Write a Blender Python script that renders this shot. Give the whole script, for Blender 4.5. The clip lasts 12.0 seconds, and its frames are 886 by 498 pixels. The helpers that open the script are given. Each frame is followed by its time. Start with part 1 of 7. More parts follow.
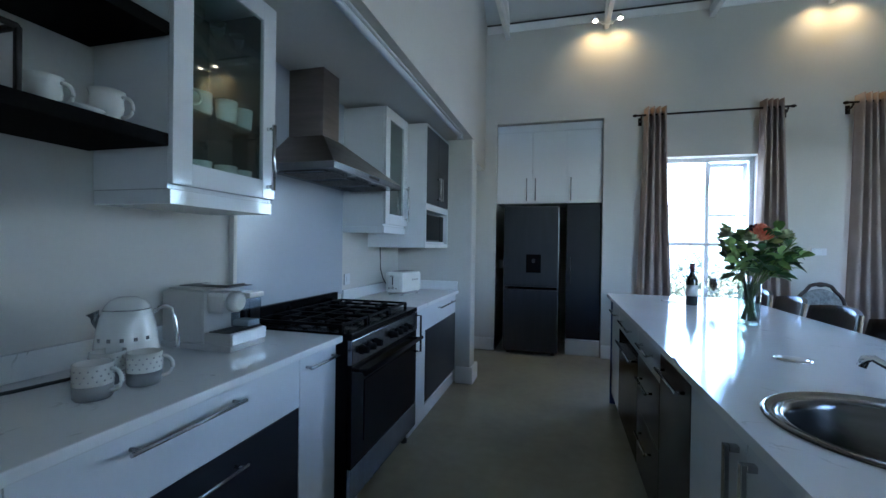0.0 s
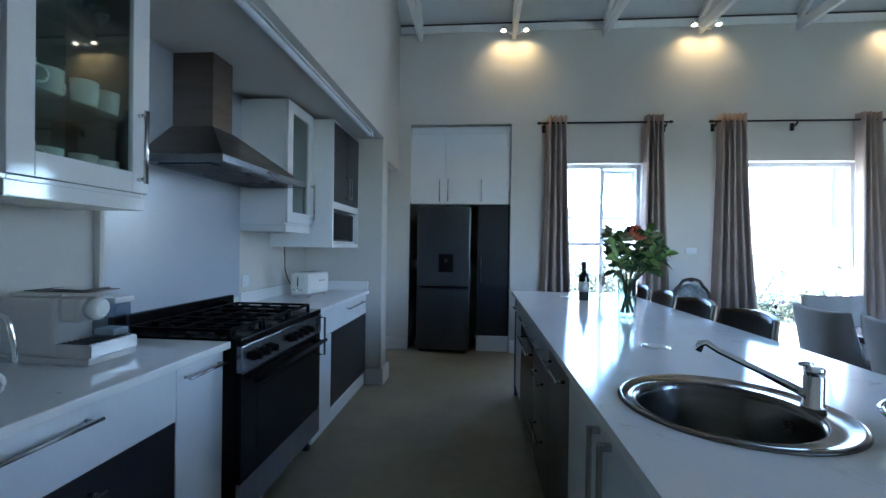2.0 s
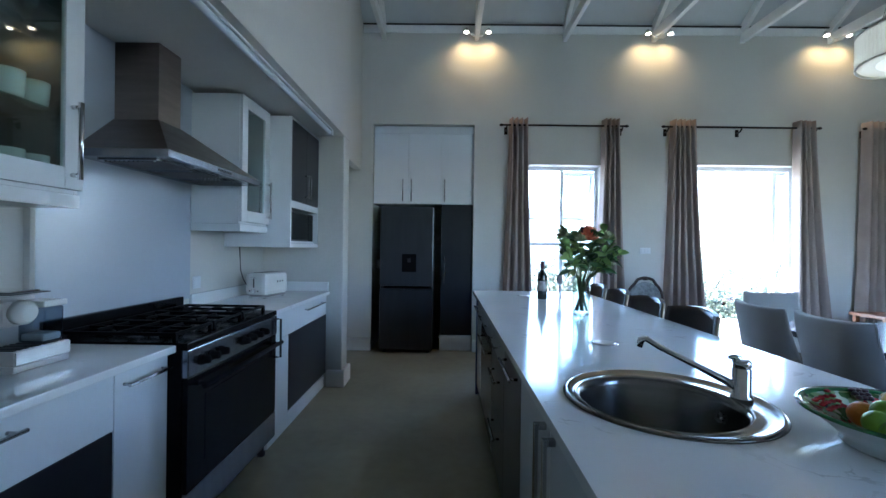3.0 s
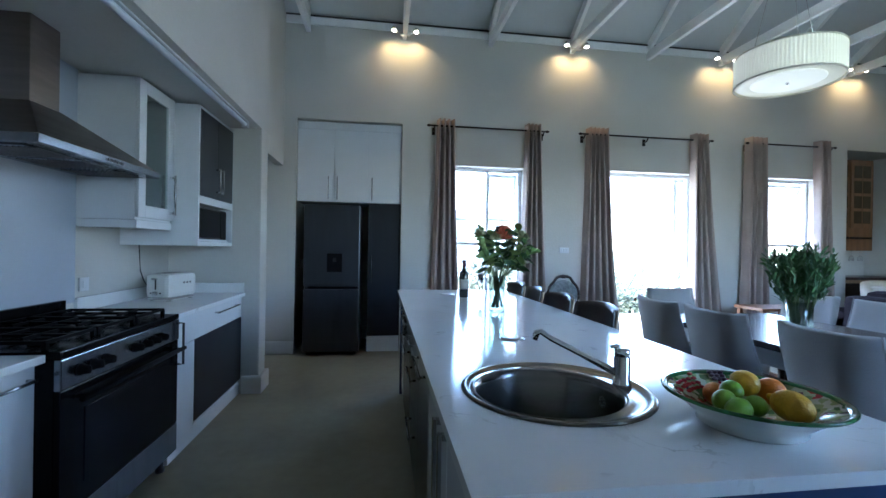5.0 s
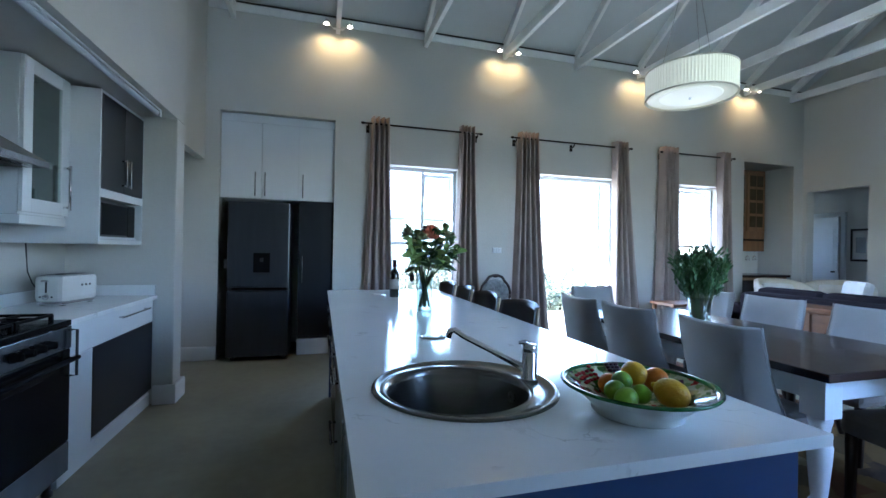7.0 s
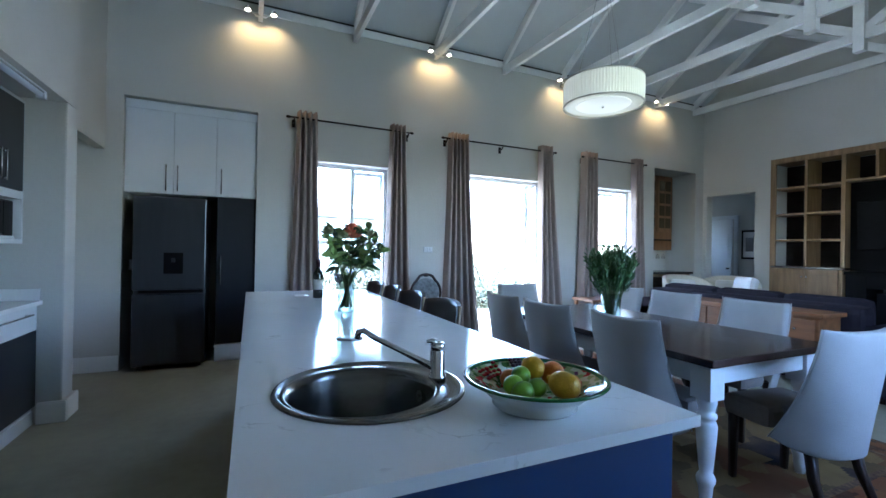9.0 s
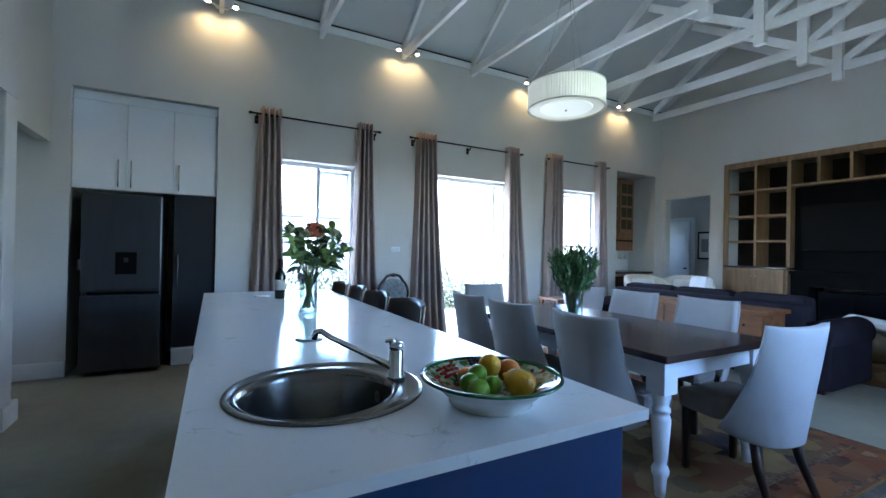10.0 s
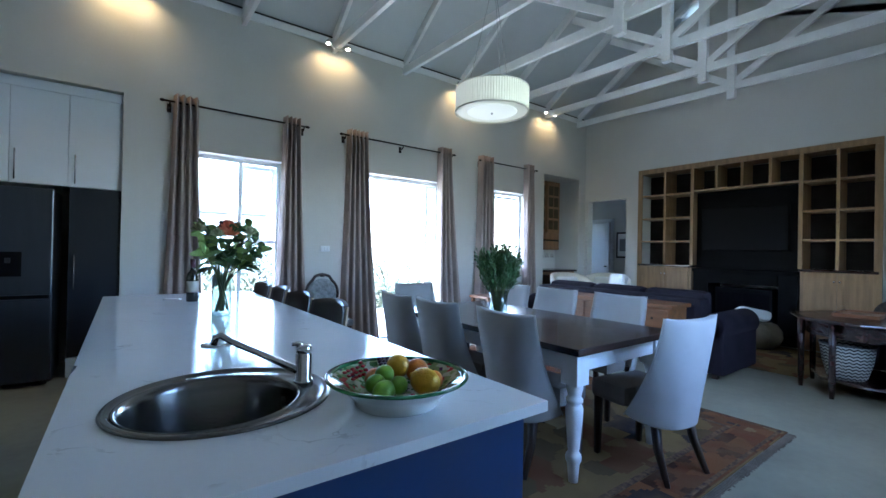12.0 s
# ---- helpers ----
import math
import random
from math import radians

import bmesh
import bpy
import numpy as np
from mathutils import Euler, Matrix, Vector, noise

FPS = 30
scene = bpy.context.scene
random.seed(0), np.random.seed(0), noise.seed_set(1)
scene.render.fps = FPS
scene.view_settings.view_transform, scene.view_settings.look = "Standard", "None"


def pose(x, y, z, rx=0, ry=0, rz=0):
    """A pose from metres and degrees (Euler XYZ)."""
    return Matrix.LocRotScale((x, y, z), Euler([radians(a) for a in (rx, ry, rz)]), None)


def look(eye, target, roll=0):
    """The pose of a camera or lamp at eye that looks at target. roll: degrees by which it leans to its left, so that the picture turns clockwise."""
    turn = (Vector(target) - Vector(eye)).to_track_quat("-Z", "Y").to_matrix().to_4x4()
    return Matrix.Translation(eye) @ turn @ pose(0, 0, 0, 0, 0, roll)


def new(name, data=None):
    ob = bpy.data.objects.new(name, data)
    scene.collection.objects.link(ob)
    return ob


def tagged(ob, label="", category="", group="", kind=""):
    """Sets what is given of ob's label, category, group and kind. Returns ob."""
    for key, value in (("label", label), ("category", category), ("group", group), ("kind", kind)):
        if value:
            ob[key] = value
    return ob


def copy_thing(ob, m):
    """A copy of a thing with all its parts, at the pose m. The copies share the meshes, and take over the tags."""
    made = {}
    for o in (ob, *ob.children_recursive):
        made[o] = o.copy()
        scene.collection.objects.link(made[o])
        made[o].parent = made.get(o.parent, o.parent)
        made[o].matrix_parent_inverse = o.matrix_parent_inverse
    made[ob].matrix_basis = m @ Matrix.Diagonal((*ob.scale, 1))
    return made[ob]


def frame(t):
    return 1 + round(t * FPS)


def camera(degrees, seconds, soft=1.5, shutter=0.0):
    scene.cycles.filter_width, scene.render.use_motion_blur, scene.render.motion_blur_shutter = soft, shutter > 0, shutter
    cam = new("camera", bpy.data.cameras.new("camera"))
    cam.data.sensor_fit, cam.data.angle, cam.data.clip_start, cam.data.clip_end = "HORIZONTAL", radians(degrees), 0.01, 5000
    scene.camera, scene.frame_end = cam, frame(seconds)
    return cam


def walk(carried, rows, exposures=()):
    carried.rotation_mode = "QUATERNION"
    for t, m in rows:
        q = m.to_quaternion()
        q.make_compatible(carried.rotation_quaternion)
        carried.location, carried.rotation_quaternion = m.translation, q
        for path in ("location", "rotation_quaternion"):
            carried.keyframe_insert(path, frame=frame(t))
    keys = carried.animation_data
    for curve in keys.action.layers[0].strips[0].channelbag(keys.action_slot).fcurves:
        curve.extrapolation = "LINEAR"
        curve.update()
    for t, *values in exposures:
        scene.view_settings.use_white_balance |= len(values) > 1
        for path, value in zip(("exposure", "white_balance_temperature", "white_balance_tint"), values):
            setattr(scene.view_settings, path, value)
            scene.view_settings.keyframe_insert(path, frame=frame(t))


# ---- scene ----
STOPS = 5.05
cam = camera(92.1, 12.0)
PATH = [
    (0, (-0.181, 0.608, 1.307), (-0.713, 2.536, 1.293), 0.8),
    (0.5, (-0.162, 0.618, 1.306), (-0.594, 2.571, 1.293), 0.7),
    (1, (-0.137, 0.627, 1.303), (-0.487, 2.596, 1.293), 0.7),
    (1.5, (-0.106, 0.63, 1.304), (-0.365, 2.613, 1.294), 0.7),
    (2, (-0.081, 0.632, 1.306), (-0.254, 2.625, 1.297), 0.8),
    (2.5, (-0.054, 0.634, 1.306), (-0.15, 2.631, 1.298), 0.8),
    (3, (-0.032, 0.635, 1.306), (-0.052, 2.635, 1.299), 0.8),
    (5, (0.068, 0.638, 1.297), (0.348, 2.618, 1.296), 0.9),
    (5.5, (0.093, 0.635, 1.297), (0.458, 2.601, 1.298), 1.0),
    (6, (0.108, 0.631, 1.295), (0.53, 2.585, 1.298), 1.0),
    (6.5, (0.128, 0.631, 1.295), (0.613, 2.572, 1.298), 1.0),
    (8.5, (0.213, 0.619, 1.293), (0.961, 2.473, 1.3), 1.1),
    (9, (0.232, 0.612, 1.295), (1.056, 2.435, 1.301), 1.0),
    (9.5, (0.251, 0.606, 1.292), (1.144, 2.395, 1.301), 1.1),
    (10, (0.262, 0.6, 1.292), (1.211, 2.36, 1.302), 1.1),
    (10.5, (0.278, 0.589, 1.292), (1.287, 2.316, 1.302), 1.0),
    (11, (0.3, 0.58, 1.294), (1.38, 2.263, 1.304), 1.1),
    (11.5, (0.318, 0.573, 1.291), (1.462, 2.213, 1.304), 1.1),
    (12, (0.327, 0.561, 1.296), (1.522, 2.165, 1.307), 1.1),
]
walk(cam, [(t, look(eye, target, roll)) for t, eye, target, roll in PATH], [(0, STOPS, 5310, 11), (12, STOPS, 5310, 11)])

# ---- light ----
world = bpy.data.worlds.new("sky")
scene.world = world
world.use_nodes = True
wn = world.node_tree
sky = wn.nodes.new("ShaderNodeTexSky")
sky.sky_type, sky.sun_disc = "NISHITA", False
sky.sun_elevation, sky.sun_rotation = radians(50), radians(279)
wn.links.new(sky.outputs[0], wn.nodes["Background"].inputs[0])
wn.nodes["Background"].inputs[1].default_value = 0.15
KL = 2 ** -(STOPS - 0.3)  # lamps are given for a picture at zero stops


def lamp(name, kind, m, energy, colour=(1, 1, 1), **kw):
    data = bpy.data.lights.new(name, kind)
    data.energy, data.color = energy, colour
    for k, v in kw.items():
        if k == "size": data.size = v
        elif k == "size_y": data.shape, data.size_y = "RECTANGLE", v
        elif k == "angle": data.angle = v
        elif k == "spot_size": data.spot_size = v
        elif k == "spot_blend": data.spot_blend = v
        elif k == "radius": data.shadow_soft_size = v
    ob = new(name, data)
    ob.matrix_world = m
    return ob


SUN = lamp("sun", "SUN", look((-20, 3, 24), (0, 0, 0)), 2.0, (1, 0.97, 0.92), angle=radians(0.55))
WARM = (1.0, 0.64, 0.24)

# ---- materials ----
def material(name, colour, rough=0.5, metal=0.0, vary=0.08, scale=6.0, bump=0.05, fine=60.0, stretch=(1, 1, 1), second=None, coat=0.0, spec=0.5):
    m = bpy.data.materials.new(name)
    m.use_nodes = True
    n, l = m.node_tree.nodes, m.node_tree.links
    b = n["Principled BSDF"]
    b.inputs["Roughness"].default_value, b.inputs["Metallic"].default_value = rough, metal
    b.inputs["Coat Weight"].default_value = coat
    b.inputs["Specular IOR Level"].default_value = spec
    tc = n.new("ShaderNodeTexCoord")
    mp = n.new("ShaderNodeMapping")
    mp.inputs["Scale"].default_value = stretch
    l.new(tc.outputs["Object"], mp.inputs[0])
    big, small = n.new("ShaderNodeTexNoise"), n.new("ShaderNodeTexNoise")
    big.inputs["Scale"].default_value, small.inputs["Scale"].default_value = scale, fine
    big.inputs["Detail"].default_value, small.inputs["Detail"].default_value = 6, 4
    l.new(mp.outputs[0], big.inputs[0]), l.new(mp.outputs[0], small.inputs[0])
    mix = n.new("ShaderNodeMix")
    mix.data_type = "RGBA"
    other = second or tuple(c * (1 - 2.2 * vary) for c in colour)
    mix.inputs[6].default_value, mix.inputs[7].default_value = (*colour, 1), (*other, 1)
    ramp = n.new("ShaderNodeMapRange")
    ramp.inputs[1].default_value, ramp.inputs[2].default_value = 0.35, 0.7
    add = n.new("ShaderNodeMath")
    add.operation = "MULTIPLY_ADD"
    add.inputs[1].default_value = 0.3
    l.new(small.outputs[0], add.inputs[0]), l.new(big.outputs[0], add.inputs[2])
    sub = n.new("ShaderNodeMath")
    sub.operation = "SUBTRACT"
    sub.inputs[1].default_value = 0.15
    l.new(add.outputs[0], sub.inputs[0]), l.new(sub.outputs[0], ramp.inputs[0])
    l.new(ramp.outputs[0], mix.inputs[0]), l.new(mix.outputs[2], b.inputs["Base Color"])
    rr = n.new("ShaderNodeMapRange")
    rr.inputs[3].default_value, rr.inputs[4].default_value = rough * 0.88, min(1, rough * 1.15)
    l.new(big.outputs[0], rr.inputs[0]), l.new(rr.outputs[0], b.inputs["Roughness"])
    if bump:
        bp = n.new("ShaderNodeBump")
        bp.inputs["Strength"].default_value, bp.inputs["Distance"].default_value = bump, 0.01
        l.new(small.outputs[0], bp.inputs["Height"]), l.new(bp.outputs[0], b.inputs["Normal"])
    return m


def glass(name, colour=(1, 1, 1), rough=0.0):
    m = bpy.data.materials.new(name)
    m.use_nodes = True
    b = m.node_tree.nodes["Principled BSDF"]
    b.inputs["Base Color"].default_value = (*colour, 1)
    b.inputs["Transmission Weight"].default_value, b.inputs["Roughness"].default_value, b.inputs["IOR"].default_value = 1, rough, 1.45
    return m


def thin_glass(name, colour=(1, 1, 1)):
    """A thin pane or vessel wall: clear, with reflections by angle."""
    m = bpy.data.materials.new(name)
    m.use_nodes = True
    n, l = m.node_tree.nodes, m.node_tree.links
    clear, gloss, mix, fr = n.new("ShaderNodeBsdfTransparent"), n.new("ShaderNodeBsdfGlossy"), n.new("ShaderNodeMixShader"), n.new("ShaderNodeLayerWeight")
    power, scaled = n.new("ShaderNodeMath"), n.new("ShaderNodeMath")
    power.operation, scaled.operation = "POWER", "MULTIPLY_ADD"
    power.inputs[1].default_value, scaled.inputs[1].default_value, scaled.inputs[2].default_value = 3.0, 0.9, 0.05
    clear.inputs[0].default_value = (*colour, 1)
    gloss.inputs["Roughness"].default_value = 0.02
    fr.inputs[0].default_value = 0.5
    l.new(fr.outputs["Facing"], power.inputs[0]), l.new(power.outputs[0], scaled.inputs[0]), l.new(scaled.outputs[0], mix.inputs[0]), l.new(clear.outputs[0], mix.inputs[1]), l.new(gloss.outputs[0], mix.inputs[2])
    l.new(mix.outputs[0], n["Material Output"].inputs[0])
    n.remove(n["Principled BSDF"])
    return m


def glow(name, colour, strength):
    m = bpy.data.materials.new(name)
    m.use_nodes = True
    b = m.node_tree.nodes["Principled BSDF"]
    b.inputs["Base Color"].default_value = (*colour, 1)
    b.inputs["Emission Color"].default_value, b.inputs["Emission Strength"].default_value = (*colour, 1), strength
    return m


PLASTER = material("plaster", (0.60, 0.59, 0.555), 0.85, vary=0.03, scale=1.2, bump=0.12, fine=40)
CEILING = material("ceiling_board", (0.60, 0.63, 0.65), 0.8, vary=0.04, scale=1.5, bump=0.06)
BEAM = material("white_painted_timber", (0.86, 0.87, 0.87), 0.5, vary=0.05, scale=3, bump=0.12, fine=25, stretch=(1, 1, 1))
FLOOR = material("polished_cement", (0.30, 0.278, 0.195), 0.42, vary=0.14, scale=1.1, bump=0.03, fine=14)
SKIRT = material("skirting_paint", (0.78, 0.78, 0.77), 0.5, vary=0.03)
WHITE = material("white_lacquer", (0.76, 0.78, 0.80), 0.075, vary=0.02, scale=2, bump=0.0)
CHAR = material("charcoal_lacquer", (0.018, 0.019, 0.023), 0.3, vary=0.1, scale=2, bump=0.0, spec=0.35)
NAVY = material("navy_lacquer", (0.022, 0.052, 0.15), 0.35, vary=0.06, scale=2, bump=0.0)
SINKSTEEL = material("sink_steel", (0.20, 0.195, 0.185), 0.2, 1.0, vary=0.08, scale=4, bump=0.03, fine=80, stretch=(1, 1, 9))
STEEL = material("brushed_steel", (0.55, 0.54, 0.52), 0.28, 1.0, vary=0.08, scale=4, bump=0.04, fine=80, stretch=(1, 1, 9))
STEELD = material("cooker_steel", (0.24, 0.255, 0.29), 0.22, 1.0, vary=0.08, scale=4, bump=0.04, fine=80, stretch=(1, 9, 1))
STEELH = material("hood_steel", (0.24, 0.205, 0.18), 0.34, 1.0, vary=0.08, scale=4, bump=0.04, fine=80, stretch=(1, 1, 9))
CHROME = material("chrome", (0.75, 0.75, 0.76), 0.09, 1.0, vary=0.02, bump=0)
SATIN = material("satin_nickel", (0.50, 0.50, 0.51), 0.25, 1.0, vary=0.03, bump=0)
FRIDGE = material("dark_steel", (0.060, 0.064, 0.073), 0.32, 0.6, vary=0.06, scale=2, bump=0.02, fine=90, stretch=(8, 8, 1))
BLACK = material("black_enamel", (0.006, 0.006, 0.007), 0.2, vary=0.1, bump=0, spec=0.06)
IRON = material("cast_iron", (0.005, 0.005, 0.006), 0.6, vary=0.1, bump=0.2, fine=120, spec=0.06)
RUBBER = material("black_plastic", (0.018, 0.018, 0.02), 0.45, vary=0.1, bump=0.03)
OVENGLASS = material("oven_glass", (0.006, 0.006, 0.008), 0.12, vary=0.05, bump=0, spec=0.06)
PANELGLASS = material("splashback", (0.47, 0.51, 0.58), 0.22, vary=0.02, scale=1, bump=0)
CREAM = material("cream_enamel", (0.74, 0.74, 0.71), 0.14, vary=0.02, bump=0)
CERAMIC = material("white_ceramic", (0.72, 0.72, 0.68), 0.18, vary=0.03, bump=0)
GREYGLAZE = material("grey_glaze", (0.25, 0.25, 0.25), 0.35, vary=0.08)
DOTGLAZE = material("pale_grey_glaze", (0.42, 0.43, 0.43), 0.3, vary=0.05)
CURTAIN = material("taupe_cloth", (0.41, 0.335, 0.30), 0.95, vary=0.1, scale=3, bump=0.25, fine=220, spec=0.1)
ROD = material("black_iron_rod", (0.015, 0.014, 0.014), 0.45, 0.6, bump=0.03)
UPVC = material("white_window_frame", (0.80, 0.82, 0.84), 0.4, vary=0.02, bump=0)
OAK = material("oak", (0.30, 0.185, 0.085), 0.5, vary=0.16, scale=3, bump=0.1, fine=40, stretch=(6, 6, 0.6))
PINE = material("orange_wood", (0.20, 0.080, 0.028), 0.45, vary=0.2, scale=3, bump=0.1, fine=40, stretch=(5, 0.8, 5))
DARKWOOD = material("dark_stained_wood", (0.035, 0.015, 0.011), 0.24, vary=0.2, scale=4, bump=0.06, fine=40, stretch=(6, 0.7, 6), coat=0.2)
SOOT = material("dark_panel", (0.007, 0.007, 0.0075), 0.8, vary=0.12, scale=3, bump=0.1, spec=0.05)
SCREEN = material("tv_glass", (0.006, 0.006, 0.007), 0.5, bump=0, spec=0.05)
LINEN = material("grey_linen", (0.41, 0.395, 0.375), 0.95, vary=0.05, scale=4, bump=0.45, fine=260, spec=0.12)
SEATCLOTH = material("taupe_seat_cloth", (0.24, 0.21, 0.185), 0.9, vary=0.07, scale=5, bump=0.35, fine=240, spec=0.12)
PURPLE = material("aubergine_fabric", (0.020, 0.016, 0.021), 0.95, vary=0.1, scale=5, bump=0.3, fine=250, spec=0.1)
IVORY = material("ivory_fabric", (0.70, 0.66, 0.55), 0.9, vary=0.06, bump=0.2, fine=200)
FUR = material("grey_fur", (0.075, 0.062, 0.05), 0.95, vary=0.3, scale=25, bump=0.9, fine=160, spec=0.1)
STRIPE = material("pale_cushion", (0.80, 0.79, 0.76), 0.9, vary=0.05, bump=0.2, fine=200)
BRASSY = material("gold_leather", (0.20, 0.155, 0.085), 0.45, 0.2, vary=0.15, bump=0.2)
LEATHER = material("brown_leather", (0.035, 0.022, 0.017), 0.33, vary=0.2, scale=8, bump=0.2, fine=90)
PALEWOOD = material("pale_wood_edge", (0.45, 0.34, 0.22), 0.5, vary=0.12, stretch=(1, 1, 6))
WALNUT = material("carved_walnut", (0.035, 0.018, 0.012), 0.4, vary=0.2)
PATTERNED = material("patterned_upholstery", (0.30, 0.31, 0.31), 0.9, vary=0.2, scale=30, bump=0.1)
DOORPAINT = material("door_paint", (0.74, 0.77, 0.79), 0.4, vary=0.02)
LEAF = material("leaf", (0.14, 0.25, 0.055), 0.45, vary=0.25, scale=8, second=(0.28, 0.36, 0.11), bump=0.05)
LEAFD = material("dark_leaf", (0.036, 0.085, 0.026), 0.5, vary=0.25, scale=8, second=(0.055, 0.115, 0.03), bump=0.05)
STEM = material("stem", (0.10, 0.13, 0.04), 0.6)
PROTEA = material("protea_petal", (0.62, 0.10, 0.05), 0.7, vary=0.2, scale=40, second=(0.70, 0.28, 0.14))
BERRY = material("dark_berry", (0.045, 0.012, 0.022), 0.4)
PALEFLOWER = material("pale_flower", (0.42, 0.44, 0.22), 0.7, vary=0.2, scale=30)
GLASS = thin_glass("clear_glass")
VASEGLASS = thin_glass("vase_glass", (0.80, 0.85, 0.84))
HONEY = material("honey_wood", (0.24, 0.115, 0.045), 0.5, vary=0.16, scale=3, bump=0.1, fine=40, stretch=(6, 6, 0.6))
JUGGLASS = thin_glass("jug_glass", (0.55, 0.60, 0.66))
GREENGLASS = thin_glass("cabinet_glass", (0.84, 0.93, 0.90))
# Dark colour that stands in for the dim inside of the glass cabinets.
CABSHADE = material("cabinet_inner_shade", (0.045, 0.06, 0.055), 0.5)
PLASTIC = material("grey_plastic", (0.52, 0.50, 0.48), 0.3, vary=0.03, bump=0.02)
FRINGE = material("rug_fringe", (0.26, 0.21, 0.16), 0.95, vary=0.2)
WATER = glass("water", (0.95, 0.97, 0.95))
BOTTLE = material("bottle_glass", (0.010, 0.012, 0.008), 0.08, bump=0)
BACKING = material("dark_brown_backing", (0.030, 0.026, 0.023), 0.7, vary=0.15, scale=4, bump=0.1, spec=0.1)
DARKPANE = material("smoked_cabinet_glass", (0.085, 0.065, 0.04), 0.12, vary=0.1, bump=0)
LABEL = material("paper_label", (0.55, 0.53, 0.48), 0.7)
LEMON = material("lemon", (0.75, 0.42, 0.02), 0.42, vary=0.1, scale=25, bump=0.25, fine=130)
ORANGE = material("orange_fruit", (0.70, 0.22, 0.015), 0.42, vary=0.1, scale=25, bump=0.25, fine=130)
LIME = material("lime", (0.23, 0.42, 0.03), 0.38, vary=0.15, scale=25, bump=0.2, fine=120)
GREENGLAZE = material("green_glaze", (0.035, 0.15, 0.05), 0.12, vary=0.2, scale=20, bump=0.05)
REDGLAZE = material("red_glaze", (0.42, 0.03, 0.03), 0.15, bump=0)
BUSH = material("bush_leaf", (0.025, 0.036, 0.012), 0.7, vary=0.3, scale=2, second=(0.05, 0.052, 0.02))
GROUND = material("dry_lawn", (0.22, 0.24, 0.15), 0.95, vary=0.2, scale=0.6, bump=0.3, fine=8)
PAVING = material("pale_paving", (0.50, 0.47, 0.42), 0.8, vary=0.08, scale=2, bump=0.1)
ROOFING = material("slate_roof", (0.03, 0.032, 0.036), 0.7, vary=0.15, scale=4)
SHADE = glow("lamp_shade_cloth", (0.80, 0.785, 0.62), 0.37 * KL)
DIFFUSER = glow("lamp_diffuser", (0.9, 0.89, 0.76), 0.50 * KL)
BULB = glow("spot_bulb", (1.0, 0.80, 0.50), 30.0 * KL)
TUBE = material("tube_glass", (0.62, 0.66, 0.74), 0.3, vary=0.02, bump=0)


def quartz():
    m = material("white_quartz", (0.79, 0.80, 0.80), 0.11, vary=0.02, scale=3, bump=0.0, spec=0.2)
    n, l = m.node_tree.nodes, m.node_tree.links
    b = n["Principled BSDF"]
    src = b.inputs["Base Color"].links[0].from_socket
    tc = n.new("ShaderNodeTexCoord")
    no, pick = n.new("ShaderNodeTexNoise"), n.new("ShaderNodeTexNoise")
    no.inputs["Scale"].default_value, no.inputs["Detail"].default_value, no.inputs["Distortion"].default_value = 2.6, 9, 0.9
    pick.inputs["Scale"].default_value = 7.0
    l.new(tc.outputs["Object"], no.inputs[0]), l.new(tc.outputs["Object"], pick.inputs[0])
    band = n.new("ShaderNodeMath")
    band.operation = "COMPARE"
    band.inputs[1].default_value, band.inputs[2].default_value = 0.5, 0.006
    l.new(no.outputs[0], band.inputs[0])
    thr = n.new("ShaderNodeMapRange")
    thr.inputs[1].default_value, thr.inputs[2].default_value = 0.56, 0.68
    l.new(pick.outputs[0], thr.inputs[0])
    mul = n.new("ShaderNodeMath")
    mul.operation = "MULTIPLY"
    l.new(band.outputs[0], mul.inputs[0]), l.new(thr.outputs[0], mul.inputs[1])
    mix = n.new("ShaderNodeMix")
    mix.data_type = "RGBA"
    mix.inputs[7].default_value = (0.56, 0.56, 0.55, 1)
    l.new(src, mix.inputs[6]), l.new(mul.outputs[0], mix.inputs[0]), l.new(mix.outputs[2], b.inputs["Base Color"])
    return m


QUARTZ = quartz()


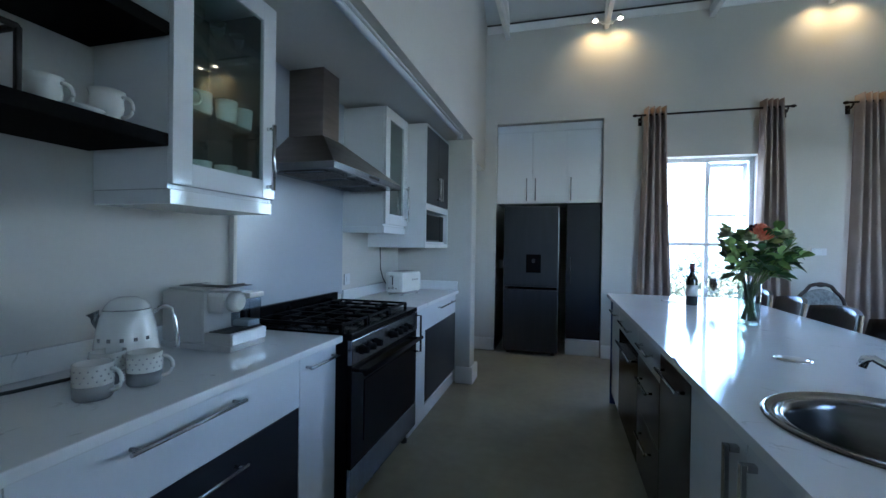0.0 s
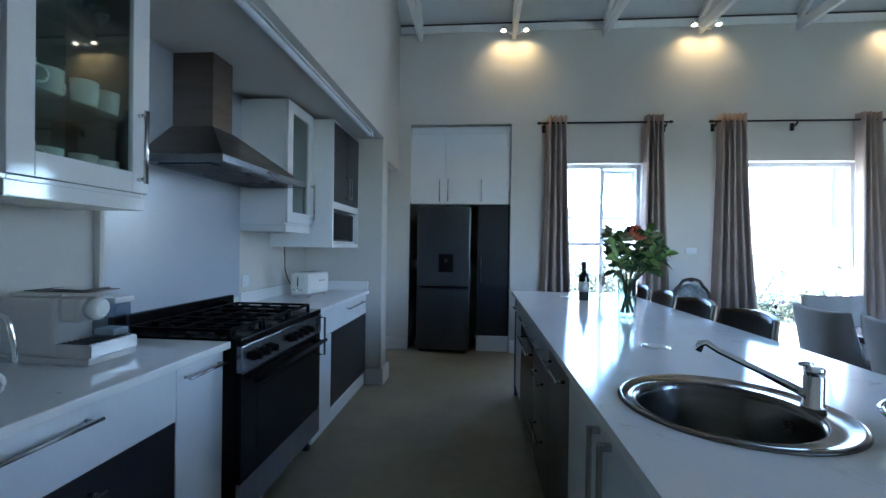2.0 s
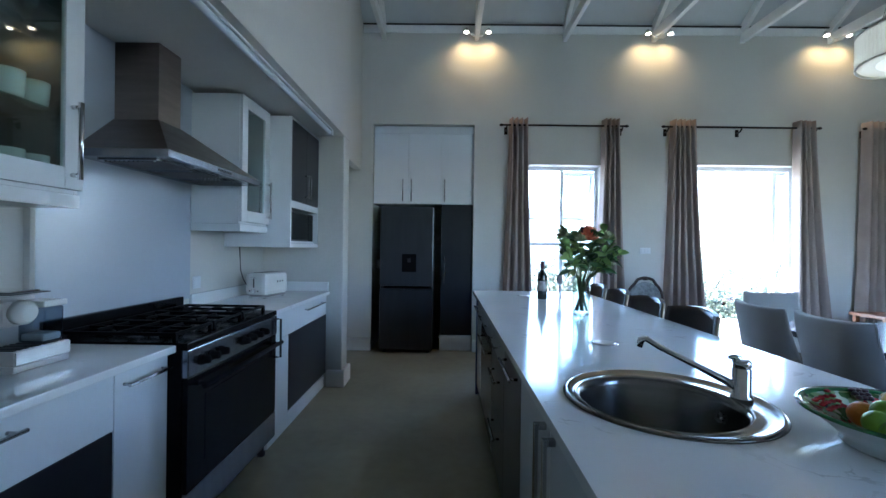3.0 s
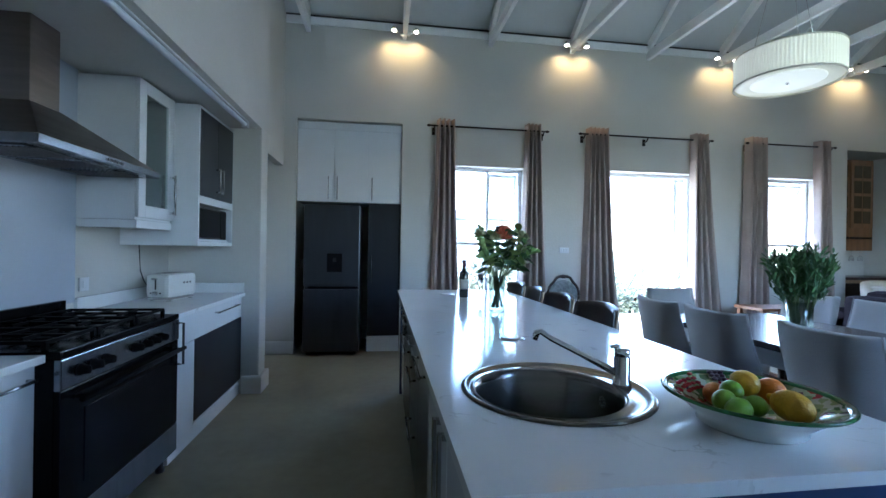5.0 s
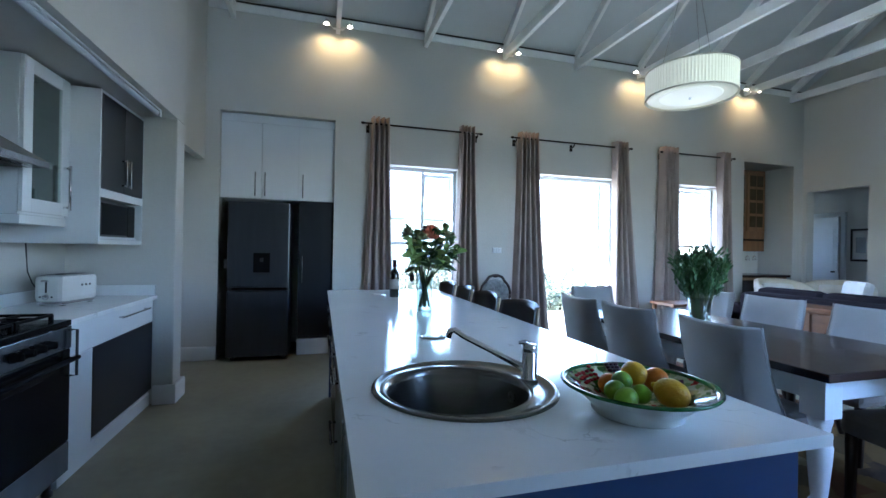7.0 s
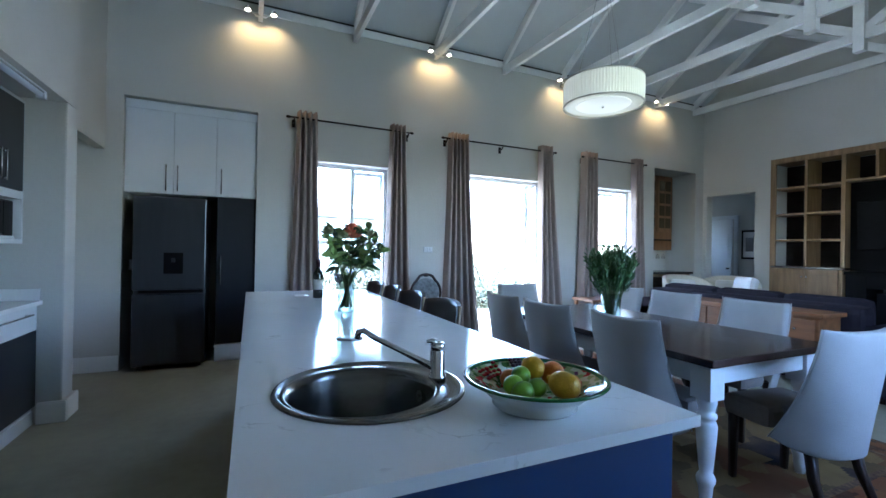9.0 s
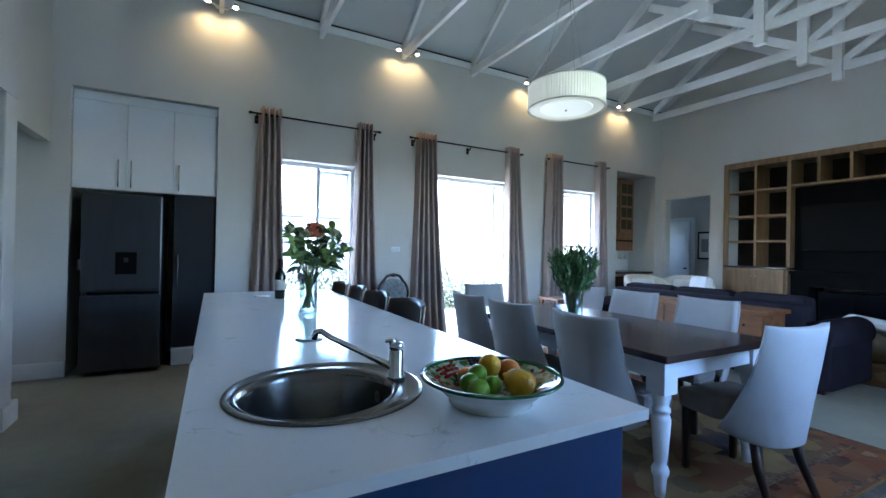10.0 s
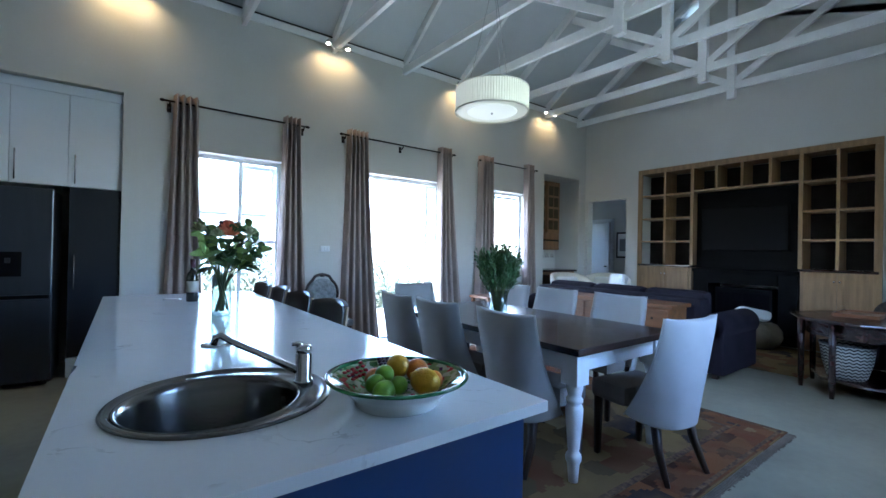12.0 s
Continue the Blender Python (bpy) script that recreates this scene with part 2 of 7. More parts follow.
def woven_rug(name, scale, colours, angle=45):
    """Knotted wool: stepped motifs in several dyes, with worn patches and fine weft lines."""
    m = material(name, (0.17, 0.105, 0.05), 0.95, vary=0.2, scale=3, bump=0.6, fine=220, spec=0.1)
    n, l = m.node_tree.nodes, m.node_tree.links
    b = n["Principled BSDF"]
    src = b.inputs["Base Color"].links[0].from_socket
    tc, snap, vo, no, mp = n.new("ShaderNodeTexCoord"), n.new("ShaderNodeVectorMath"), n.new("ShaderNodeTexVoronoi"), n.new("ShaderNodeTexNoise"), n.new("ShaderNodeMapping")
    snap.operation = "SNAP"
    snap.inputs[1].default_value = (0.022, 0.022, 10.0)
    mp.inputs["Rotation"].default_value = (0, 0, radians(angle))
    vo.distance, vo.inputs["Scale"].default_value, no.inputs["Scale"].default_value, no.inputs["Detail"].default_value = "MANHATTAN", scale, 5, 5
    l.new(tc.outputs["Object"], snap.inputs[0]), l.new(snap.outputs[0], mp.inputs[0]), l.new(mp.outputs[0], vo.inputs[0]), l.new(tc.outputs["Object"], no.inputs[0])
    ramp = n.new("ShaderNodeValToRGB")
    ramp.color_ramp.interpolation = "CONSTANT"
    for i, (p, c) in enumerate(colours):
        e = ramp.color_ramp.elements[i] if i < 2 else ramp.color_ramp.elements.new(p)
        e.position, e.color = p, (*c, 1)
    l.new(vo.outputs["Color"], ramp.inputs[0])
    worn = n.new("ShaderNodeMapRange")
    worn.inputs[1].default_value, worn.inputs[2].default_value, worn.inputs[3].default_value, worn.inputs[4].default_value = 0.35, 0.65, 0.95, 0.45
    mix = n.new("ShaderNodeMix")
    mix.data_type = "RGBA"
    l.new(no.outputs[0], worn.inputs[0]), l.new(worn.outputs[0], mix.inputs[0]), l.new(src, mix.inputs[6]), l.new(ramp.outputs[0], mix.inputs[7])
    l.new(mix.outputs[2], b.inputs["Base Color"])
    return m


RUG = woven_rug("worn_rug", 4.5, [(0.0, (0.012, 0.013, 0.022)), (0.20, (0.13, 0.050, 0.022)), (0.36, (0.19, 0.125, 0.05)), (0.72, (0.09, 0.065, 0.03)), (0.90, (0.30, 0.24, 0.13))])
BORDER = woven_rug("rug_border", 9.0, [(0.0, (0.15, 0.05, 0.022)), (0.45, (0.05, 0.018, 0.014)), (0.62, (0.19, 0.075, 0.028)), (0.80, (0.02, 0.02, 0.03)), (0.90, (0.26, 0.17, 0.08))], 0)
GUARD = material("rug_guard_stripe", (0.06, 0.035, 0.03), 0.95, vary=0.3, scale=30, second=(0.20, 0.12, 0.06), bump=0.5, fine=180, spec=0.1)



def zigzag():
    """Chevron rows round a basket: height plus a triangle wave of the angle."""
    m = material("zigzag_weave", (0.60, 0.58, 0.52), 0.9, bump=0.2, fine=120)
    n, l = m.node_tree.nodes, m.node_tree.links
    b = n["Principled BSDF"]

    def op(kind, a, v=None, c=None):
        q = n.new("ShaderNodeMath")
        q.operation = kind
        l.new(a, q.inputs[0])
        if c is not None: l.new(c, q.inputs[1])
        elif v is not None: q.inputs[1].default_value = v
        return q.outputs[0]

    tc, xyz = n.new("ShaderNodeTexCoord"), n.new("ShaderNodeSeparateXYZ")
    l.new(tc.outputs["Object"], xyz.inputs[0])
    angle = op("ARCTAN2", xyz.outputs[1], c=xyz.outputs[0])
    wave = op("MULTIPLY", op("PINGPONG", op("ADD", angle, 4.0), 0.14), 0.11)
    rows = op("PINGPONG", op("ADD", xyz.outputs[2], c=wave), 0.0155)
    mask = op("GREATER_THAN", rows, 0.0068)
    mix = n.new("ShaderNodeMix")
    mix.data_type = "RGBA"
    mix.inputs[6].default_value, mix.inputs[7].default_value = (0.02, 0.02, 0.02, 1), (0.42, 0.40, 0.35, 1)
    l.new(mask, mix.inputs[0]), l.new(mix.outputs[2], b.inputs["Base Color"])
    return m


ZIGZAG = zigzag()


def bowl_paint():
    m = material("painted_ceramic", (0.55, 0.58, 0.42), 0.12, vary=0.1, bump=0)
    n, l = m.node_tree.nodes, m.node_tree.links
    b = n["Principled BSDF"]
    tc, vo = n.new("ShaderNodeTexCoord"), n.new("ShaderNodeTexVoronoi")
    vo.inputs["Scale"].default_value = 75
    l.new(tc.outputs["Object"], vo.inputs[0])
    ramp = n.new("ShaderNodeValToRGB")
    ramp.color_ramp.interpolation = "CONSTANT"
    for i, (p, c) in enumerate([(0.0, (0.07, 0.15, 0.04)), (0.25, (0.26, 0.33, 0.13)), (0.48, (0.48, 0.50, 0.34)), (0.78, (0.36, 0.03, 0.03)), (0.88, (0.10, 0.04, 0.09))]):
        e = ramp.color_ramp.elements[i] if i < 2 else ramp.color_ramp.elements.new(p)
        e.position, e.color = p, (*c, 1)
    l.new(vo.outputs["Color"], ramp.inputs[0]), l.new(ramp.outputs[0], b.inputs["Base Color"])
    return m


BOWLPAINT = bowl_paint()

# ---- building tools ----
def bx(bm, x0, x1, y0, y1, z0, z1, bevel=0.0, m=None):
    """A box between two corners, its edges rounded by bevel, turned by m."""
    t = bmesh.new()
    bmesh.ops.create_cube(t, size=1)
    for v in t.verts:
        v.co = Vector(((x0 + x1) / 2 + v.co.x * (x1 - x0), (y0 + y1) / 2 + v.co.y * (y1 - y0), (z0 + z1) / 2 + v.co.z * (z1 - z0)))
    if bevel:
        bmesh.ops.bevel(t, geom=t.edges[:], offset=bevel, segments=2, affect="EDGES", profile=0.6)
    return graft(bm, t, m)


def graft(bm, t, m=None):
    ids = []
    for v in t.verts:
        ids.append(bm.verts.new(m @ v.co if m else v.co))
    t.verts.index_update()
    for f in t.faces:
        try:
            nf = bm.faces.new([ids[v.index] for v in f.verts])
            nf.smooth = f.smooth
        except ValueError:
            pass
    t.free()
    return bm


def lathe(bm, profile, centre=(0, 0, 0), n=32, m=None, sx=1.0, sy=1.0):
    """A turned shape: profile rows of radius and height."""
    t = bmesh.new()
    rings = []
    for r, z in profile:
        if r < 1e-5:
            rings.append([t.verts.new((centre[0], centre[1], centre[2] + z))])
        else:
            rings.append([t.verts.new((centre[0] + sx * r * math.cos(2 * math.pi * i / n), centre[1] + sy * r * math.sin(2 * math.pi * i / n), centre[2] + z)) for i in range(n)])
    for a, b in zip(rings, rings[1:]):
        for i in range(n):
            j = (i + 1) % n
            if len(a) == 1 and len(b) == 1:
                continue
            if len(a) == 1:
                f = t.faces.new((a[0], b[j], b[i]))
            elif len(b) == 1:
                f = t.faces.new((a[i], a[j], b[0]))
            else:
                f = t.faces.new((a[i], a[j], b[j], b[i]))
            f.smooth = True
    bmesh.ops.recalc_face_normals(t, faces=t.faces[:])
    return graft(bm, t, m)


def rod(bm, points, r=0.01, n=10, radii=None):
    """A round bar along points."""
    t = bmesh.new()
    pts = [Vector(p) for p in points]
    rings = []
    for i, p in enumerate(pts):
        d = (pts[min(i + 1, len(pts) - 1)] - pts[max(i - 1, 0)]).normalized()
        side = d.orthogonal().normalized() if abs(d.z) > 0.95 else d.cross(Vector((0, 0, 1))).normalized()
        up = side.cross(d)
        rad = radii[i] if radii else r
        rings.append([t.verts.new(p + rad * (math.cos(2 * math.pi * k / n) * side + math.sin(2 * math.pi * k / n) * up)) for k in range(n)])
    for a, b in zip(rings, rings[1:]):
        for k in range(n):
            t.faces.new((a[k], a[(k + 1) % n], b[(k + 1) % n], b[k])).smooth = True
    t.faces.new(rings[0]), t.faces.new(rings[-1])
    bmesh.ops.recalc_face_normals(t, faces=t.faces[:])
    return graft(bm, t)


def beam(bm, a, b, wide, high, bevel=0.004, up=(0, 0, 1)):
    """A square timber from a to b."""
    a, b = Vector(a), Vector(b)
    d = b - a
    x = d.normalized()
    side = Vector(up).cross(x)
    side = side.normalized() if side.length > 1e-4 else Vector((1, 0, 0))
    upv = x.cross(side)
    m = Matrix((x, side, upv)).transposed().to_4x4()
    m.translation = a
    return bx(bm, 0, d.length, -wide / 2, wide / 2, -high / 2, high / 2, bevel, m)


def blob(bm, centre, r, n=16, squash=(1, 1, 1), m=None):
    prof = [(r * math.sin(math.pi * i / n), -r * math.cos(math.pi * i / n)) for i in range(n + 1)]
    prof[0], prof[-1] = (0, -r), (0, r)
    mm = Matrix.Translation(centre) @ (m or Matrix()) @ Matrix.Diagonal((*squash, 1))
    return lathe(bm, prof, n=n + 4, m=mm)


ORIGIN = {}


def link(name, bm, mat, origin):
    me = bpy.data.meshes.new(name)
    for v in bm.verts:
        v.co -= origin
    bmesh.ops.recalc_face_normals(bm, faces=bm.faces[:])
    bm.to_mesh(me)
    bm.free()
    me.materials.append(mat)
    return new(name, me)


def thing(name, at, label, category, group=""):
    """A thing's Empty at its base."""
    ob = tagged(new(name), label, category, group)
    ob.empty_display_size = 0.1
    ob.location = at
    ORIGIN[ob] = Vector(at)
    return ob


def part(name, bm, mat, parent, label=""):
    ob = link(name, bm, mat, ORIGIN[parent])
    ob.parent = parent
    ORIGIN[ob] = ORIGIN[parent]
    return tagged(ob, label) if label else ob


def solo(name, bm, mat, label, category, group="", kind="", at=None):
    """A thing or a piece of the setting that is one mesh."""
    if at is None:
        at = Vector((0, 0, 0)) if kind == "structure" else sum((v.co for v in bm.verts), Vector()) / len(bm.verts)
        if kind != "structure":
            at.z = min(v.co.z for v in bm.verts)
    ob = link(name, bm, mat, Vector(at))
    ob.location = at
    ORIGIN[ob] = Vector(at)
    return tagged(ob, label, category, group, kind)


B = bmesh.new


def BX(*a, **k):
    return bx(bmesh.new(), *a, **k)


def slab_with_holes(u0, u1, w0, w1, holes, put, t0, t1):
    """A plate between t0 and t1 with holes (u0, u1, w0, w1) that go through; put(u, w, t) gives the place."""
    bm = bmesh.new()
    us = sorted({u0, u1, *(h[0] for h in holes), *(h[1] for h in holes)})
    ws = sorted({w0, w1, *(h[2] for h in holes), *(h[3] for h in holes)})
    us, ws = [u for u in us if u0 <= u <= u1], [w for w in ws if w0 <= w <= w1]
    solid = lambda i, j: 0 <= i < len(us) - 1 and 0 <= j < len(ws) - 1 and not any(h[0] <= (us[i] + us[i + 1]) / 2 <= h[1] and h[2] <= (ws[j] + ws[j + 1]) / 2 <= h[3] for h in holes)
    cache = {}

    def V(u, w, t):
        k = (u, w, t)
        if k not in cache:
            cache[k] = bm.verts.new(put(u, w, t))
        return cache[k]

    for i in range(len(us) - 1):
        for j in range(len(ws) - 1):
            if not solid(i, j):
                continue
            a, b, c, d = us[i], us[i + 1], ws[j], ws[j + 1]
            bm.faces.new((V(a, c, t0), V(b, c, t0), V(b, d, t0), V(a, d, t0)))
            bm.faces.new((V(a, c, t1), V(b, c, t1), V(b, d, t1), V(a, d, t1)))
            for (di, dj, p, q) in ((-1, 0, (a, c), (a, d)), (1, 0, (b, c), (b, d)), (0, -1, (a, c), (b, c)), (0, 1, (a, d), (b, d))):
                if not solid(i + di, j + dj):
                    bm.faces.new((V(*p, t0), V(*q, t0), V(*q, t1), V(*p, t1)))
    return bm


def handle(parent, a, b, out, r=0.006, mat=None, flat=False):
    """A bar handle from a to b that stands off its door by the vector out."""
    a, b, o = Vector(a), Vector(b), Vector(out)
    d = (b - a) * 0.06
    bm = bmesh.new()
    rod(bm, [a + o, b + o], r, 8)
    rod(bm, [a + d, a + d + o], r * 0.9, 8)
    rod(bm, [b - d, b - d + o], r * 0.9, 8)
    return part("handle", bm, mat or SATIN, parent)

# ---- the room ----
XL, XA, XR, YF, YN, WT = -1.0, -1.75, 8.1, 6.0, 0.22, 0.28
RIDGE_Y, EAVE, PITCH = 3.2, 4.12, 0.68
SOFFIT = 2.33

W1, DOOR, W3 = (0.90, 1.89, 0.45, 2.36), (2.74, 4.36, -0.01, 2.38), (5.22, 6.29, 1.02, 2.38)
NICHE, ALC2 = (-0.98, 0.29, -0.01, 2.85), (6.78, 7.88, -0.01, 2.83)
xz = lambda u, w, t: (u, t, w)
yz = lambda u, w, t: (t, u, w)
solo("wall_north", slab_with_holes(-2.3, XR, 0, EAVE + 0.05, [W1, DOOR, W3, NICHE, ALC2], xz, YF, YF + WT), PLASTER, "warm grey plastered wall with windows and curtains", "wall", kind="structure")
# niche lining behind the refrigerator, and the bar niche
bm = B()
bx(bm, -1.08, -0.98, YF + 0.28, 6.80, 0, 2.95), bx(bm, 0.29, 0.39, YF + 0.28, 6.80, 0, 2.95), bx(bm, -1.08, 0.39, 6.80, 6.9, 0, 2.95), bx(bm, -0.98, 0.29, YF + 0.28, 6.80, 2.85, 2.95)
solo("wall_niche", bm, PLASTER, "plastered lining of the refrigerator niche", "wall", kind="structure")
bm = B()
bx(bm, 6.68, 6.78, YF + 0.28, 6.60, 0, 2.93), bx(bm, 7.88, 7.98, YF + 0.28, 6.60, 0, 2.93), bx(bm, 6.68, 7.98, 6.60, 6.7, 0, 2.93), bx(bm, 6.78, 7.88, YF + 0.28, 6.60, 2.83, 2.93)
solo("wall_bar_niche", bm, PLASTER, "plastered lining of the bar niche", "wall", kind="structure")
# left wall: alcove bulkhead, pier, passage lintel, closed up to the ceiling
def rake(y):
    return EAVE + PITCH * (6.0 - y) if y >= RIDGE_Y else EAVE + PITCH * (6.0 - RIDGE_Y) - PITCH * (RIDGE_Y - y)


def gable(x0, x1, ylo, yhi, zlo):
    """A wall across the roof, its head following the ceiling."""
    bm = B()
    ys = [ylo, RIDGE_Y, yhi] if ylo < RIDGE_Y < yhi else [ylo, yhi]
    prof = [(ylo, zlo)] + [(yhi, zlo)] + [(y, rake(y)) for y in reversed(ys)]
    a = [bm.verts.new((x0, y, z)) for y, z in prof]
    b = [bm.verts.new((x1, y, z)) for y, z in prof]
    bm.faces.new(a), bm.faces.new(b)
    for i in range(len(prof)):
        j = (i + 1) % len(prof)
        bm.faces.new((a[i], a[j], b[j], b[i]))
    return bm


bm = gable(XL - 0.12, XL, YN, 4.80, SOFFIT)
solo("wall_west", bm, PLASTER, "plastered bulkhead wall above the cooking alcove", "wall", kind="structure")
solo("wall_west_passage", gable(XL - 0.22, XL - 0.13, 4.80, YF, 2.27), PLASTER, "plastered wall above the passage opening", "wall", kind="structure")
bm = B()
bx(bm, XA - 0.15, XL, 4.60, 4.80, 0, SOFFIT, 0.012)
solo("wall_pier", bm, PLASTER, "plastered pier at the end of the alcove", "wall", kind="structure")
solo("wall_alcove", BX(XA - 0.15, XA, YN, 4.60, 0, SOFFIT), PLASTER, "plastered back wall of the cooking alcove", "wall", kind="structure")
solo("ceiling_alcove", BX(XA - 0.15, XL - 0.12, YN, 4.80, SOFFIT, SOFFIT + 0.1), PLASTER, "plastered soffit of the cooking alcove", "ceiling", kind="structure")
bm = slab_with_holes(4.8, YF + WT, 0, 2.7, [(5.28, 5.57, 0.95, 1.18)], yz, -2.4, -2.3)
bx(bm, -2.3, XA - 0.15, 4.7, 4.8, 0, 2.7), bx(bm, XA - 0.15, XL - 0.12, 4.69, 4.80, SOFFIT + 0.1, 2.75), bx(bm, -2.4, XL - 0.13, YF, YF + WT, 2.6, 2.8)
solo("wall_passage", bm, PLASTER, "plastered wall of the side passage", "wall", kind="structure")
solo("ceiling_passage", BX(-2.4, XL - 0.22, 4.8, YF, 2.6, 2.7), CEILING, "plain ceiling of the side passage", "ceiling", kind="structure")
# right wall with the hall opening and the bookcase recess
SH = (1.60, 4.80, -0.01, 2.87)
solo("wall_east", slab_with_holes(YN, YF, 0, EAVE + 0.03, [(5.08, 5.93, -0.01, 2.39), SH], yz, XR, XR + 0.16), PLASTER, "warm grey plastered wall with a built-in bookcase", "wall", kind="structure")
bm = B()
def prism(bm, prof, x0, x1):
    a = [bm.verts.new((x0, y, z)) for y, z in prof]
    b = [bm.verts.new((x1, y, z)) for y, z in prof]
    bm.faces.new(a), bm.faces.new(b)
    for i in range(len(prof)):
        j = (i + 1) % len(prof)
        bm.faces.new((a[i], a[j], b[j], b[i]))


def rake_y(z, side):
    return RIDGE_Y + side * (2.8 - (z - EAVE) / PITCH)


lowz = EAVE + 0.03
prism(bm, [(YN, lowz), (rake_y(lowz, 1), lowz), (rake_y(5.42, 1), 5.42), (rake_y(5.42, -1), 5.42), (YN, rake(YN))], XR, XR + 0.16)
prism(bm, [(rake_y(5.42, -1), 5.42), (3.74, 5.42), (3.74, 5.72), (rake_y(5.72, -1), 5.72)], XR, XR + 0.16)
if rake_y(5.42, 1) > 4.10:
    prism(bm, [(4.10, 5.42), (rake_y(5.42, 1), 5.42), (4.10, rake(4.10))], XR, XR + 0.16)
prism(bm, [(rake_y(5.72, -1), 5.72), (rake_y(5.72, 1), 5.72), (RIDGE_Y, rake(RIDGE_Y))], XR, XR + 0.16)
solo("wall_east_gable", bm, PLASTER, "plastered gable above the bookcase", "wall", kind="structure")
bm = B()
bx(bm, XR + 0.16, XR + 0.6, 1.5, 1.6, 0, 3.0), bx(bm, XR + 0.16, XR + 0.6, 4.80, 4.9, 0, 3.0), bx(bm, XR + 0.55, XR + 0.65, 1.6, 4.8, 0, 3.0), bx(bm, XR + 0.16, XR + 0.55, 1.6, 4.8, 2.87, 3.0)
solo("wall_bookcase_recess", bm, PLASTER, "plastered recess behind the bookcase", "wall", kind="structure")
bm = B()
bx(bm, XR + 0.16, 9.70, 4.92, 5.0, 0, 2.7), bx(bm, 9.60, 9.70, 5.0, 7.4, 0, 2.7), bx(bm, XR + 0.0, XR + 0.16, YF + WT, 7.4, 0, 2.7)
solo("wall_hall", bm, PLASTER, "plastered walls of the hall", "wall", kind="structure")
# Out-of-view hole added here so that daylight reaches the hall door.
solo("wall_hall_end", slab_with_holes(XR + 0.16, 9.7, 0, 2.7, [(9.0, 9.25, 1.5, 2.0)], xz, 7.4, 7.5), PLASTER, "plastered hall end wall with an unseen opening added for light", "wall", kind="structure")
solo("ceiling_hall", BX(XR + 0.16, 9.7, 5.0, 7.4, 2.6, 2.7), CEILING, "plain hall ceiling", "ceiling", kind="structure")
# Unseen south opening, sized and placed to brighten the near surfaces.
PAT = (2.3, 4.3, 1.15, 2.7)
solo("wall_south", slab_with_holes(-2.0, XR + 0.16, 0, rake(YN) + 0.2, [PAT], xz, YN - 0.2, YN), PLASTER, "plain plastered wall with an unseen opening added for fill light", "wall", kind="structure")
solo("floor", BX(-2.5, 9.7, YN - 0.2, 7.5, -0.12, 0), FLOOR, "polished grey-green cement floor", "floor", kind="structure")
# sloping ceiling on both sides of the ridge
bm = slab_with_holes(XL - 0.25, XR + 0.2, RIDGE_Y, YF + 0.3, [], lambda u, w, t: (u, w, EAVE + PITCH * (6 - w) + t), 0, 0.1)
solo("ceiling", bm, CEILING, "pale sloping ceiling boards between white trusses", "ceiling", kind="structure")
bm = slab_with_holes(XL - 0.25, XR + 0.2, YN - 0.2, RIDGE_Y, [], lambda u, w, t: (u, w, EAVE + PITCH * (6 - 2 * RIDGE_Y + w) + t), 0, 0.1)
solo("ceiling_south", bm, CEILING, "pale sloping ceiling boards between white trusses", "ceiling", kind="structure")
bm = B()
bx(bm, XL - 0.12, XR, YF - 0.018, YF, 3.99, 4.085, 0.004)
solo("trim_cornice", bm, BEAM, "white painted wall plate under the ceiling", "trim", kind="structure")
# Black strip modelled for the shadow line between wall plate and ceiling.
bm = B()
bx(bm, XL - 0.12, XR, YF - 0.03, YF, 4.085, 4.10, 0.002)
solo("trim_shadow_strip", bm, RUBBER, "thin dark strip standing in for the shadow above the wall plate", "trim", kind="structure")

# skirtings
def skirting(name, pts):
    bm = B()
    for x0, x1, y0, y1 in pts:
        bx(bm, x0, x1, y0, y1, 0, 0.145, 0.006)
        bx(bm, x0 + 0.003, x1 - 0.003, y0 + 0.003, y1 - 0.003, 0.14, 0.155, 0.004)
    return solo(name, bm, SKIRT, "white painted skirting board", "baseboard", kind="structure")


skirting("baseboard_north", [(-2.3, -0.98, YF - 0.025, YF), (0.29, 2.70, YF - 0.025, YF), (4.40, 6.78, YF - 0.025, YF), (7.88, XR, YF - 0.025, YF)])
skirting("baseboard_pier", [(-1.14, XL + 0.03, 4.57, 4.60), (XL, XL + 0.03, 4.60, 4.83), (XL - 0.3, XL, 4.80, 4.83)])
skirting("baseboard_east", [(XR - 0.025, XR, 4.82, 5.08), (XR - 0.025, XR, YN, 1.58)])

# ---- roof trusses ----
def truss(x):
    t = thing("roof_truss", (x, RIDGE_Y, 3.72), "white painted timber king-post roof truss", "roof truss", "roof trusses")
    w = 0.05
    part("bottom_chord", beam(B(), (x, 0.40, 3.885), (x, YF - 0.002, 3.955), w, 0.115), BEAM, t)
    for s in (1, -1):
        y1 = YF - 0.01 if s > 0 else 0.41
        z0, z1 = EAVE + PITCH * 2.8 - 0.075, EAVE - 0.055
        part("rafter", beam(B(), (x, RIDGE_Y + s * 0.002, z0), (x, y1, z1), w, 0.11), BEAM, t)
        part("strut", beam(B(), (x, RIDGE_Y + s * 0.05, 3.98), (x, RIDGE_Y + s * 1.42, 4.86), w * 0.9, 0.10), BEAM, t)
    bm = B()
    bx(bm, x - 0.045, x + 0.045, RIDGE_Y - 0.055, RIDGE_Y + 0.055, 3.73, EAVE + PITCH * 2.8 - 0.12, 0.006)
    part("king_post", bm, BEAM, t)
    return t


